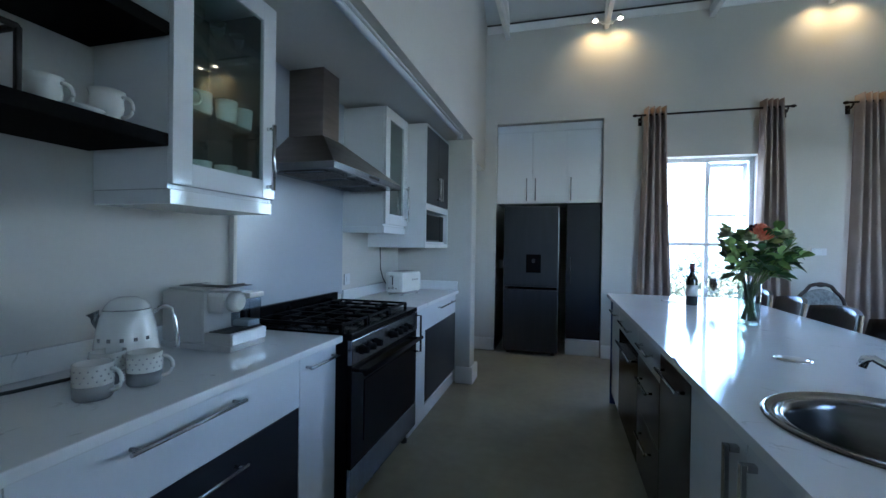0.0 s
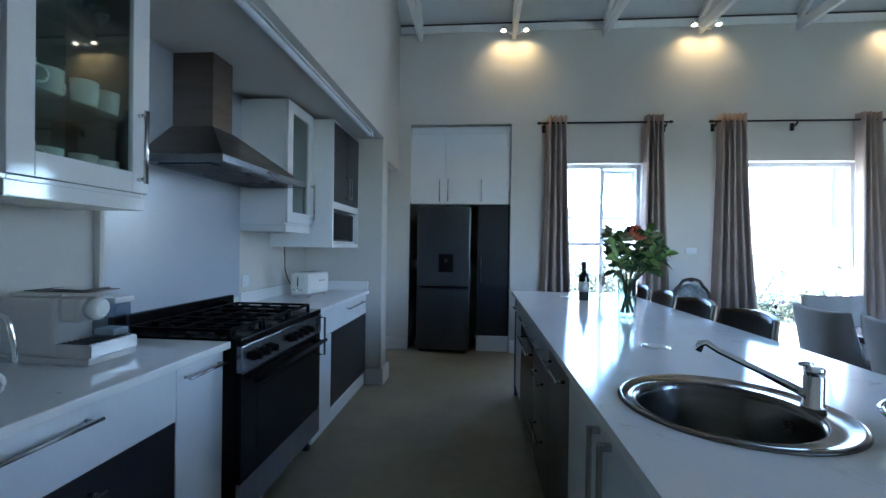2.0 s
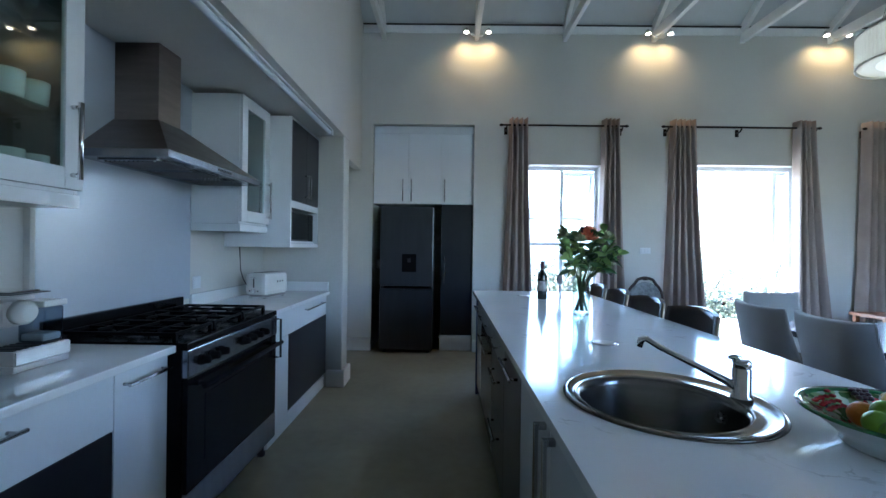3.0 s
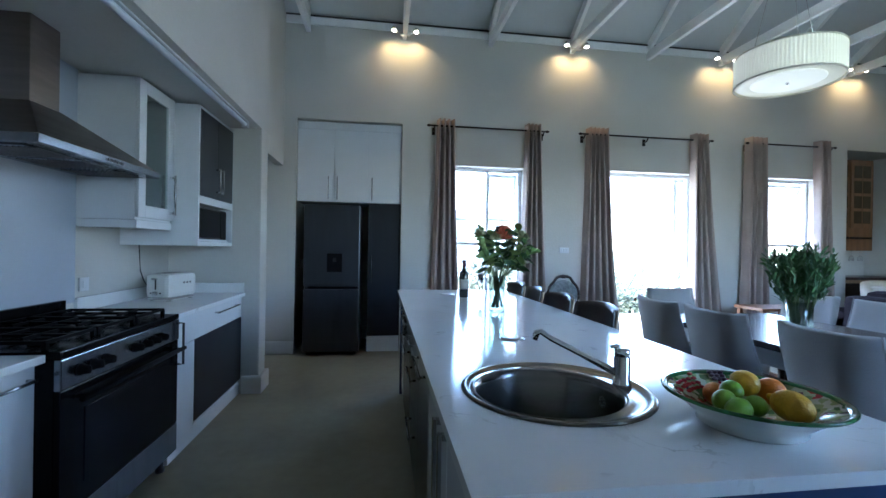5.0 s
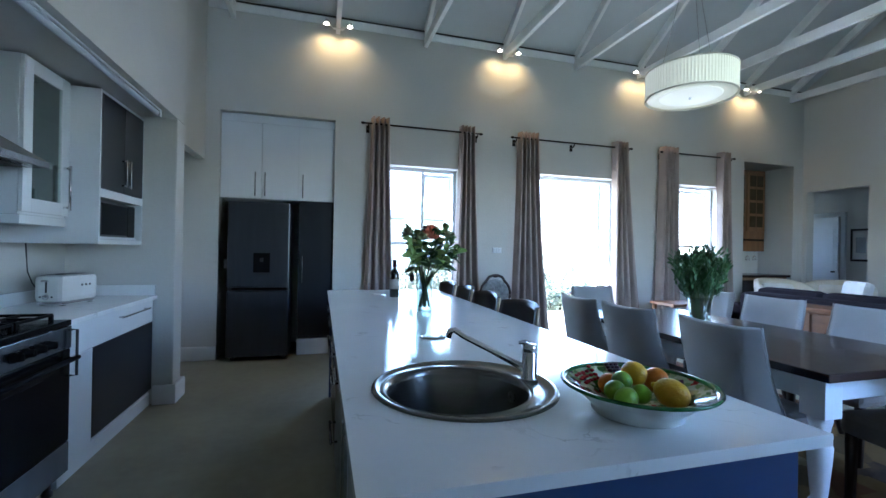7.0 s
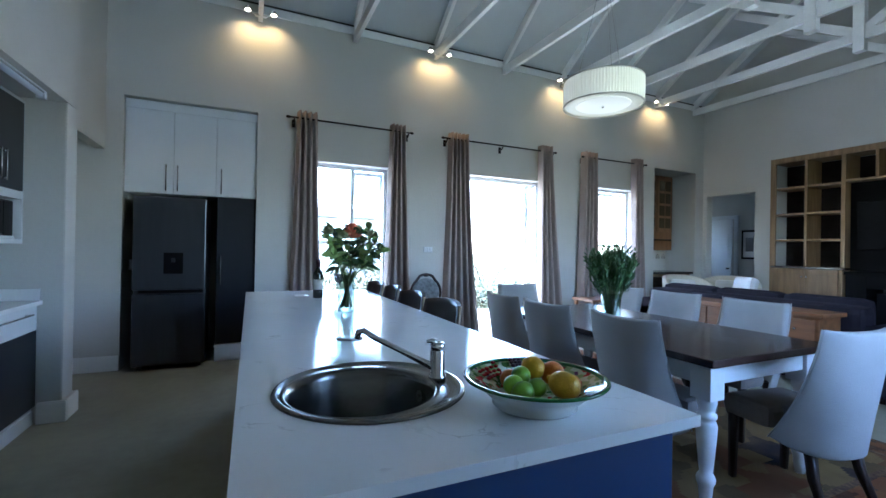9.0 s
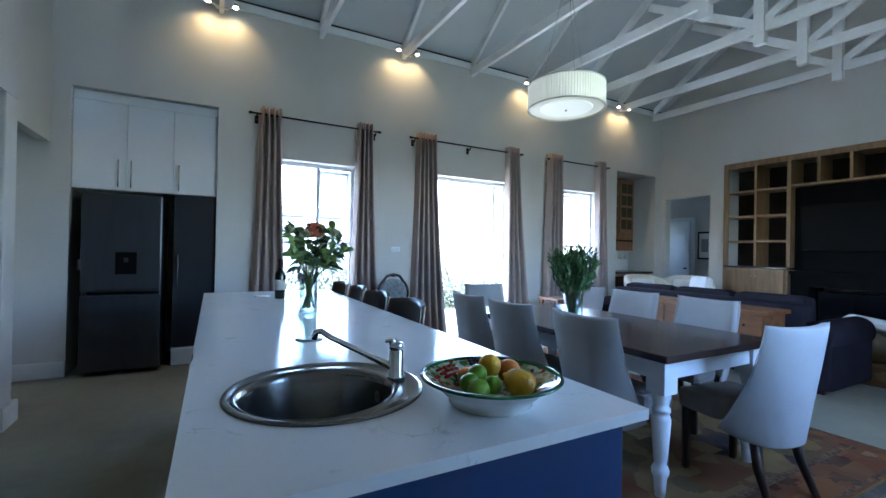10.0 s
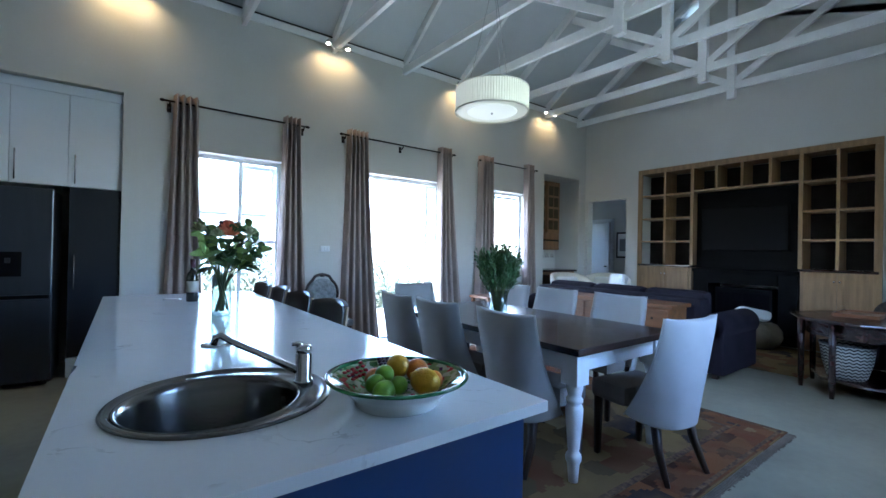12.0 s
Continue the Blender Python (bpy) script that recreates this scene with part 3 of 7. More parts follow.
for x in (-0.86, 0.30, 1.40, 2.50, 3.60, 4.68, 5.75, 6.78, 7.78):
    truss(x)

# small gable window
gw = tagged(thing("window_3", (XR, 3.92, 5.42), "small high window in the gable wall", "window"), kind="structure")
bm = B()
for q in ((3.74, 3.78, 5.42, 5.72), (4.06, 4.10, 5.42, 5.72), (3.78, 4.06, 5.42, 5.46), (3.78, 4.06, 5.68, 5.72)):
    bx(bm, XR + 0.06, XR + 0.11, *q, 0.003)
part("window_frame", bm, UPVC, gw)

# ---- windows and door ----
def bars(bm, x0, x1, y0, y1, z0, z1, w):
    """A rectangular frame of bars of width w."""
    bx(bm, x0, x0 + w, y0, y1, z0, z1, 0.004), bx(bm, x1 - w, x1, y0, y1, z0, z1, 0.004)
    bx(bm, x0 + w, x1 - w, y0, y1, z0, z0 + w, 0.004), bx(bm, x0 + w, x1 - w, y0, y1, z1 - w, z1, 0.004)
    return bm


def pane(x0, x1, z0, z1, y, parent, m=None):
    ob = part("pane", BX(x0, x1, y - 0.003, y + 0.003, z0, z1, 0, m), GLASS, parent)
    ob.visible_shadow = False
    return ob


FY0, FY1 = YF + 0.15, YF + 0.20
def window(name, rect, mull, tran, label, tilt):
    x0, x1, z0, z1 = rect
    w = tagged(thing(name, ((x0 + x1) / 2, FY0, z0), label, "window"), kind="structure")
    part("window_frame", bars(B(), x0, x1, FY0, FY1, z0, z1, 0.045), UPVC, w)
    part("window_sill", BX(x0, x1, YF + 0.01, FY0, z0, z0 + 0.025, 0.006), UPVC, w)
    part("mullion", BX(mull - 0.022, mull + 0.022, FY0, FY1, z0 + 0.046, z1 - 0.046, 0.004), UPVC, w)
    part("transom", BX(x0 + 0.046, x1 - 0.046, FY0 - 0.004, FY1 + 0.004, tran - 0.022, tran + 0.022, 0.004), UPVC, w)
    pane(x0 + 0.046, mull - 0.023, tran + 0.023, z1 - 0.046, FY0 + 0.02, w)
    pane(x0 + 0.046, mull - 0.023, z0 + 0.046, tran - 0.023, FY0 + 0.02, w)
    pane(mull + 0.023, x1 - 0.046, z0 + 0.046, tran - 0.023, FY0 + 0.02, w)
    # top-hung sash pushed outward
    m = Matrix.Translation((0, FY1 + 0.03, z1 - 0.05)) @ Matrix.Rotation(radians(tilt), 4, "X")
    h = z1 - 0.05 - tran
    bm = B()
    a, b = mull + 0.01, x1 - 0.03
    for q in ((a, a + 0.05, -h, 0), (b - 0.05, b, -h, 0), (a + 0.05, b - 0.05, -h, -h + 0.05), (a + 0.05, b - 0.05, -0.05, 0)):
        bx(bm, q[0], q[1], -0.02, 0.02, q[2], q[3], 0.004, m)
    part("sash", bm, UPVC, w, "top-hung sash pushed open")
    pane(a + 0.05, b - 0.05, -h + 0.05, -0.05, 0.0, w, m)
    bm = B()
    rod(bm, [(b - 0.04, FY0 + 0.02, tran + 0.08), m @ Vector((b - 0.05, 0, -h + 0.06))], 0.006, 6)
    part("stay", bm, STEEL, w)
    return w


window("window_1", W1, 1.43, 1.37, "white framed window with an open top-hung sash", 14)
window("window_2", W3, 5.62, 1.42, "white framed window with an open top-hung sash", 18)
dr = tagged(thing("door_1", (3.55, FY0, 0), "white framed sliding glass door standing open", "door"), kind="structure")
x0, x1, z0, z1 = DOOR[0], DOOR[1], 0, DOOR[3]
bm = B()
bx(bm, x0, x0 + 0.05, FY0 - 0.02, FY1, 0, z1, 0.004), bx(bm, x1 - 0.05, x1, FY0 - 0.02, FY1, 0, z1, 0.004), bx(bm, x0 + 0.05, x1 - 0.05, FY0 - 0.02, FY1, z1 - 0.05, z1, 0.004)
part("door_frame", bm, UPVC, dr)
part("threshold", BX(x0 + 0.05, x1 - 0.05, FY0 - 0.02, FY1 + 0.02, 0.0, 0.022, 0.004), STEEL, dr)
part("sliding_leaf", bars(B(), 4.16, 4.75, FY1 + 0.01, FY1 + 0.05, 0.02, z1 - 0.02, 0.06), UPVC, dr, "sliding leaf pushed aside")
# Frame and panes set in the added south opening.
pd = tagged(thing("fill_window_south", (3.3, YN - 0.15, 1.15), "unseen white framed double window added for fill light", "window"), kind="structure")
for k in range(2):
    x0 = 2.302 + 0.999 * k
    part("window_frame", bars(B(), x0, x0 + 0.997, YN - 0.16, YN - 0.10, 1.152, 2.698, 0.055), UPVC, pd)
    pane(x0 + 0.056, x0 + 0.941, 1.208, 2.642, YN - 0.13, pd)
ps = tagged(thing("window_5", (-2.35, 5.42, 0.95), "small white framed window of the side passage", "window"), kind="structure")
bm = B()
for q in ((5.28, 5.31, 0.95, 1.18), (5.54, 5.57, 0.95, 1.18), (5.31, 5.54, 0.95, 0.98), (5.31, 5.54, 1.15, 1.18)):
    bx(bm, -2.38, -2.33, *q, 0.003)
part("window_frame", bm, UPVC, ps)

# ---- curtains and rods ----
def curtain(top, bottom, folds):
    cx = (top[0] + top[1]) / 2
    c = thing("curtain", (cx, 5.90, 0.02), "taupe eyelet curtain drawn aside, hanging to the floor", "curtain", "curtains")
    bm = B()
    nu, nz = folds * 14, 26
    grid = []
    rnd = random.Random(int(cx * 100))
    ph = [rnd.uniform(-0.35, 0.35) for _ in range(folds + 2)]
    for j in range(nz + 1):
        f = j / nz
        z = 2.905 - f * 2.885
        spread = min(1.0, 0.25 * f + 0.75 * f ** 1.6)
        lo, hi = top[0] + (bottom[0] - top[0]) * spread, top[1] + (bottom[1] - top[1]) * spread
        row = []
        for i in range(nu + 1):
            u = i / nu
            k = u * folds
            p = ph[int(k)] * (1 - (k % 1)) + ph[int(k) + 1] * (k % 1)
            amp = 0.052 + 0.010 * math.sin(2 * f + 1.7 * k)
            a = 2 * math.pi * (k + p * f * 0.45)
            row.append(bm.verts.new((lo + (hi - lo) * u + 0.006 * math.sin(a * 2) * (0.3 + f), 5.895 + amp * (1 - 2 * abs(math.sin(a / 2)) ** 1.4) - 0.02 * f, z)))
        grid.append(row)
    for a, b in zip(grid, grid[1:]):
        for i in range(nu):
            bm.faces.new((a[i], a[i + 1], b[i + 1], b[i])).smooth = True
    cl = part("cloth", bm, CURTAIN, c)
    md = cl.modifiers.new("thick", "SOLIDIFY")
    md.thickness = 0.004
    for i in range(folds):
        x = top[0] + (top[1] - top[0]) * (i + 0.5) / folds
        bm = B()
        n = 14
        rod(bm, [(x, 5.90 + 0.022 * math.cos(2 * math.pi * k / n), 2.825 + 0.022 * math.sin(2 * math.pi * k / n)) for k in range(n + 1)], 0.004, 5)
        part("eyelet", bm, SATIN, c)
    return c


for top, bot, n in (((0.715, 0.954), (0.63, 1.06), 4), ((1.858, 2.065), (1.76, 2.21), 4), ((2.694, 2.984), (2.60, 3.21), 5), ((4.20, 4.43), (4.20, 4.72), 4), ((5.04, 5.34), (4.96, 5.41), 4), ((6.14, 6.36), (6.13, 6.47), 3)):
    curtain(top, bot, n)


def curtain_rod(x0, x1, mids):
    r = thing("curtain_rod", ((x0 + x1) / 2, 5.90, 2.825), "black iron curtain rod with small finials", "curtain rod", "curtain rods")
    part("bar", rod(B(), [(x0 + 0.03, 5.90, 2.825), (x1 - 0.03, 5.90, 2.825)], 0.011, 10), ROD, r)
    for x, s in ((x0, 1), (x1, -1)):
        bm = B()
        rod(bm, [(x, 5.90, 2.825), (x + s * 0.02, 5.90, 2.825), (x + s * 0.05, 5.90, 2.825)], 0.014, 10, [0.010, 0.018, 0.012])
        part("finial", bm, ROD, r)
    for x in mids:
        bm = B()
        rod(bm, [(x, 5.90, 2.81), (x, 5.93, 2.78), (x, 5.985, 2.775)], 0.009, 8)
        bx(bm, x - 0.02, x + 0.02, 5.985, 5.999, 2.73, 2.82, 0.004)
        part("bracket", bm, ROD, r)


curtain_rod(0.59, 2.17, (0.68, 2.10)), curtain_rod(2.575, 4.52, (2.66, 3.55, 4.46)), curtain_rod(5.02, 6.47, (5.0 + 0.09, 6.40))

# ---- outside ----
solo("ground", BX(-300, 300, -300, 400, -0.55, -0.42), GROUND, "dry pale lawn reaching to the horizon", "ground", kind="structure")
solo("pavement", BX(-3, 12, YF + WT + 0.002, 9.2, -0.40, -0.03, 0.02), PAVING, "pale paved terrace outside the door", "pavement", kind="structure")


def shrub(x, y, r, h, seed):
    rnd = random.Random(seed)
    s = thing("shrub", (x, y, -0.42), "sunlit garden shrub with small leaves", "shrub", "garden shrubs")
    bm = B()
    for k in range(5):
        a = rnd.uniform(0, 6.28)
        rod(bm, [(x, y, -0.42), (x + 0.4 * r * math.cos(a), y + 0.4 * r * math.sin(a), h * 0.5 - 0.2), (x + 0.7 * r * math.cos(a), y + 0.7 * r * math.sin(a), h * 0.8 - 0.4)], 0.02, 5, [0.03, 0.02, 0.008])
    part("trunk", bm, DARKWOOD, s)
    verts, faces = [], []
    for k in range(1500):
        d = Vector((rnd.gauss(0, 1), rnd.gauss(0, 1), rnd.gauss(0, 1))).normalized() * (rnd.random() ** 0.35)
        lump = 1 + 0.35 * noise.noise(d * 2.2 + Vector((seed, 0, 0)))
        c = Vector((x, y, h * 0.5 - 0.42)) + Vector((d.x * r * lump, d.y * r * lump, d.z * h * 0.52 * lump))
        u = Vector((rnd.gauss(0, 1), rnd.gauss(0, 1), rnd.gauss(0, 1))).normalized()
        w = u.orthogonal().normalized()
        q = rnd.uniform(0.04, 0.09)
        i = len(verts)
        verts += [c - u * q, c + w * q * 0.4, c + u * q, c - w * q * 0.4]
        faces.append((i, i + 1, i + 2, i + 3))
    me = bpy.data.meshes.new("foliage")
    me.from_pydata([v - Vector((x, y, -0.42)) for v in verts], [], faces)
    me.materials.append(BUSH)
    ob = tagged(new("foliage", me), kind="stuff")
    ob.parent = s
    ORIGIN[ob] = ORIGIN[s]


for i, (x, y, r, h) in enumerate([(1.0, 10.2, 0.9, 1.4), (2.6, 10.6, 0.8, 1.5), (4.3, 9.6, 0.7, 0.95), (5.6, 9.8, 0.8, 0.95), (6.9, 9.7, 0.8, 1.05), (8.3, 10.3, 0.9, 1.2), (5.0, 13.5, 1.3, 1.5), (8.0, 14.0, 1.5, 1.7), (10.5, 13.0, 1.5, 1.7), (-0.5, 11.5, 1.0, 1.5), (12.5, 16, 2.2, 3.0), (10.5, 21.0, 2.6, 4.2), (16.0, 22.0, 3.0, 4.4), (7.0, 24.0, 2.8, 3.4), (2.5, 24, 2.6, 3.0), (-2, 22, 2.5, 3.2), (12.0, 10.8, 1.0, 1.3), (14.5, 12.0, 1.2, 1.5)]):
    shrub(x, y, r, h, i + 3)
nb = thing("neighbouring_house", (4.0, 34, -0.42), "low distant house with a slate roof", "house")
part("wall", BX(-4, 13, 32, 38, -0.42, 3.5), PLASTER, nb)
bm = B()
v = [bm.verts.new(p) for p in ((-5, 31, 3.5), (14, 31, 3.5), (12, 35, 4.5), (-3, 35, 4.5), (-5, 39, 3.5), (14, 39, 3.5))]
for f in ((0, 1, 2, 3), (3, 2, 5, 4), (0, 3, 4), (1, 5, 2), (0, 4, 5, 1)):
    bm.faces.new([v[i] for i in f])
part("roof", bm, ROOFING, nb)

# ---- kitchen: cooking side ----
CT, EX = 0.885, -1.12


def base_unit(y0, y1, label, fronts, fx=-1.185):
    u = thing("base_cabinet", (XA, (y0 + y1) / 2, 0), label, "cabinet", "base cabinets")
    part("carcass", BX(XA + 0.003, fx - 0.02, y0, y1, 0.10, CT - 0.034, 0.002), WHITE, u)
    part("plinth", BX(XA + 0.003, fx - 0.012, y0, y1, 0, 0.098, 0.002), WHITE, u)
    for name, a, b, c, d, mat, hd in fronts:
        f = part(name, BX(fx - 0.019, fx, a + 0.0015, b - 0.0015, c, d, 0.002), mat, u)
        if hd:
            handle(f, (fx, hd[0], hd[2]), (fx, hd[1], hd[2]), (0.032, 0, 0), 0.0065)
    return u


base_unit(YN + 0.01, 1.16, "white base cabinet under the worktop", [("drawer_front", YN + 0.012, 1.16, 0.67, 0.848, WHITE, (0.45, 0.85, 0.80)), ("dark_front", YN + 0.012, 1.16, 0.10, 0.667, CHAR, (0.45, 0.85, 0.60))])
base_unit(1.16, 2.109, "white drawer over a charcoal panel front, slim bar handles", [("drawer_front", 1.16, 2.109, 0.652, 0.848, WHITE, (1.385, 1.77, 0.80)), ("dark_front", 1.16, 2.106, 0.10, 0.649, CHAR, (1.40, 1.78, 0.585))])
base_unit(2.109, 2.394, "narrow white pull-out base cabinet", [("door", 2.109, 2.394, 0.10, 0.848, WHITE, (2.14, 2.372, 0.80))])
base_unit(3.338, 4.595, "white base cabinet with a charcoal panel front", [("drawer_front", 3.338, 4.595, 0.675, 0.848, WHITE, (3.97, 4.45, 0.80)), ("filler", 3.338, 3.655, 0.10, 0.673, WHITE, None), ("dark_front", 3.657, 4.595, 0.13, 0.672, CHAR, None)], -1.15)
solo("worktop", BX(XA + 0.002, EX - 0.03, YN + 0.01, 2.394, CT - 0.03, CT, 0.004), QUARTZ, "white quartz worktop beside the range cooker", "worktop")
bm = B()
bx(bm, XA + 0.002, EX, 3.334, 4.598, CT - 0.03, CT, 0.004)
wt = solo("worktop", bm, QUARTZ, "white quartz worktop with a low upstand", "worktop")
part("upstand", BX(XA + 0.002, XA + 0.024, 3.46, 4.575, CT + 0.001, CT + 0.085, 0.003), QUARTZ, wt)
part("upstand", BX(XA + 0.002, EX - 0.01, 4.576, 4.598, CT + 0.001, CT + 0.085, 0.003), QUARTZ, wt)
us = solo("upstand", BX(XA + 0.002, XA + 0.024, YN + 0.02, 2.36, CT + 0.001, CT + 0.085, 0.003), QUARTZ, "low white quartz upstand along the wall", "upstand")
solo("splashback_panel", BX(XA + 0.002, XA + 0.012, 2.37, 3.455, CT + 0.06, SOFFIT - 0.002, 0.001), PANELGLASS, "glossy pale splashback panel behind the cooker", "splashback")
bm = B()
bx(bm, XA + 0.002, XA + 0.03, 2.345, 2.369, CT + 0.09, SOFFIT - 0.003, 0.003)
solo("trim_splashback", bm, PLASTER, "narrow plastered edge beside the splashback", "trim", kind="structure")


def socket(x, y, z, axis, w=0.085, h=0.085):
    bm = B()
    if axis == "x":
        bx(bm, x, x + 0.010, y - w / 2, y + w / 2, z - h / 2, z + h / 2, 0.003)
        s = solo("wall_socket", bm, WHITE, "white wall socket plate", "socket", "wall sockets")
        part("rocker", BX(x + 0.010, x + 0.014, y - w / 5, y + w / 5, z - h / 4, z + h / 4, 0.002), WHITE, s)
    else:
        bm = bx(bm, x - w / 2, x + w / 2, y - 0.010, y, z - h / 2, z + h / 2, 0.003)
        s = solo("light_switch", bm, WHITE, "white switch plate on the wall", "switch", "switch plates")
        for k in (-0.28, 0, 0.28):
            part("rocker", BX(x + k * w - 0.012, x + k * w + 0.012, y - 0.014, y - 0.010, z - h / 3, z + h / 3, 0.002), WHITE, s)


socket(XA + 0.001, 3.54, 1.045, "x"), socket(2.44, YF, 1.30, "z", 0.13, 0.075), socket(-0.935, 6.25, 1.08, "z", 0.06, 0.11)

# range cooker
rc = thing("range_cooker", (-1.44, 2.915, 0), "wide black and steel gas range cooker", "cooker")
Y0, Y1, SX = 2.398, 3.330, -1.11
part("body", BX(XA + 0.02, SX - 0.02, Y0, Y1, 0.10, 0.862, 0.003), BLACK, rc)
for a in (Y0 + 0.06, Y1 - 0.06):
    for x in (SX - 0.06, XA + 0.08):
        bm = B()
        lathe(bm, [(0, 0), (0.024, 0), (0.024, 0.02), (0.017, 0.03), (0.017, 0.10), (0, 0.10)], (x, a, 0), 14)
        part("foot", bm, RUBBER, rc)
part("hob", BX(XA + 0.02, SX + 0.004, Y0, Y1, 0.863, 0.893, 0.005), BLACK, rc)
bm = bx(B(), XA + 0.02, XA + 0.05, Y0, Y1, 0.893, 0.972, 0.004)
part("back_riser", bm, BLACK, rc)
cp = part("control_panel", BX(SX - 0.019, SX + 0.006, Y0 + 0.002, Y1 - 0.002, 0.745, 0.861, 0.004), STEELD, rc)
for i in range(7):
    y = 2.50 + i * 0.080 + (0.14 if i > 2 else 0)
    bm = lathe(B(), [(0, 0.0), (0.024, 0.0), (0.024, 0.008), (0.019, 0.012), (0.017, 0.034), (0.013, 0.037), (0, 0.037)], n=18, m=Matrix.Translation((SX + 0.006, y, 0.80)) @ Matrix.Rotation(radians(90), 4, "Y"))
    bx(bm, SX + 0.041, SX + 0.046, y - 0.003, y + 0.003, 0.785, 0.815)
    part("knob", bm, IRON, cp)
od = part("oven_door", BX(SX - 0.019, SX + 0.002, Y0 + 0.004, Y1 - 0.004, 0.262, 0.742, 0.004), BLACK, rc)
part("door_glass", BX(SX + 0.002, SX + 0.005, Y0 + 0.14, Y1 - 0.14, 0.34, 0.64, 0.001), OVENGLASS, od)
bm = B()
rod(bm, [(SX + 0.05, Y0 + 0.05, 0.70), (SX + 0.05, Y1 - 0.03, 0.70)], 0.012, 10)
for y in (Y0 + 0.09, Y1 - 0.07):
    rod(bm, [(SX, y, 0.70), (SX + 0.05, y, 0.70)], 0.010, 8)
part("door_handle", bm, IRON, od)
dw = part("storage_drawer", BX(SX - 0.019, SX + 0.003, Y0 + 0.004, Y1 - 0.004, 0.102, 0.258, 0.004), STEELD, rc)
# towel-bar bracket at the end of the cooker
bm = B()
rod(bm, [(SX + 0.003, Y1 - 0.012, 0.84), (SX + 0.035, Y1 - 0.012, 0.84), (SX + 0.035, Y1 - 0.012, 0.60), (SX + 0.003, Y1 - 0.012, 0.60)], 0.007, 8)
part("side_rail", bm, RUBBER, rc)
for cx, cy, r in ((-1.28, 2.56, 0.045), (-1.58, 2.56, 0.036), (-1.43, 2.864, 0.06), (-1.28, 3.165, 0.036), (-1.58, 3.165, 0.045)):
    bm = lathe(B(), [(0, 0.0), (r, 0), (r, 0.012), (r * 0.8, 0.014), (r * 0.8, 0.022), (r * 0.7, 0.026), (0, 0.026)], (cx, cy, 0.893), 20)
    part("burner", bm, IRON, rc)
for gy0, gy1 in ((2.425, 2.71), (2.722, 3.007), (3.019, 3.304)):
    zt = 0.922
    sup = part("pan_support", beam(B(), (-1.43, gy0, zt), (-1.43, gy1, zt), 0.012, 0.014, 0.002), IRON, rc)
    for x in (-1.66, -1.18):
        part("grate_bar", beam(B(), (x, gy0, zt), (x, gy1, zt), 0.012, 0.014, 0.002), IRON, sup)
    for y in (gy0 + 0.005, (gy0 + gy1) / 2, gy1 - 0.005):
        part("grate_bar", beam(B(), (-1.66, y, zt), (-1.18, y, zt), 0.012, 0.014, 0.002), IRON, sup)
    for x in (-1.55, -1.29):
        part("grate_bar", beam(B(), (x, gy0 + 0.05, zt + 0.004), (x, gy1 - 0.05, zt + 0.004), 0.010, 0.014, 0.002), IRON, sup)
    for x in (-1.66, -1.18):
        for y in (gy0 + 0.008, gy1 - 0.008):
            part("grate_foot", BX(x - 0.008, x + 0.008, y - 0.008, y + 0.008, 0.893, zt), IRON, sup)

# extractor hood
eh = thing("extractor_hood", (-1.6, 2.95, 1.70), "stainless steel chimney extractor hood above the cooker", "extractor hood")
HX, H0, H1 = -1.30, 2.555, 3.495
bars3 = B()
bx(bars3, XA + 0.013, HX, H0, H1, 1.700, 1.736, 0.003)
part("lip", bars3, STEELD, eh)
bm = B()
lo = [(XA + 0.013, H0 + 0.004), (HX - 0.004, H0 + 0.004), (HX - 0.004, H1 - 0.004), (XA + 0.013, H1 - 0.004)]
hi = [(XA + 0.013, 2.79), (-1.505, 2.79), (-1.505, 2.98), (XA + 0.013, 2.98)]
a = [bm.verts.new((x, y, 1.737)) for x, y in lo]
b = [bm.verts.new((x, y, 1.935)) for x, y in hi]
for i in range(4):
    bm.faces.new((a[i], a[(i + 1) % 4], b[(i + 1) % 4], b[i]))
bm.faces.new(a), bm.faces.new(b)
part("canopy", bm, STEELH, eh)
part("chimney", BX(XA + 0.013, -1.51, 2.795, 2.975, 1.936, SOFFIT - 0.002, 0.003), STEELH, eh)
for i in range(3):
    y = H0 + 0.055 + i * 0.283
    f = part("grease_filter", BX(XA + 0.08, HX - 0.09, y, y + 0.26, 1.692, 1.699, 0.002), STEELD, eh)
    bm = B()
    for k in range(14):
        x = XA + 0.10 + k * 0.022
        bx(bm, x, x + 0.008, y + 0.02, y + 0.24, 1.689, 1.692)
    tagged(part("slot_pattern", bm, RUBBER, f), kind="stuff")
bm = B()
for i in range(5):
    bx(bm, HX, HX + 0.004, 2.98 + i * 0.03, 2.996 + i * 0.03, 1.711, 1.725, 0.001)
part("button_row", bm, RUBBER, eh)


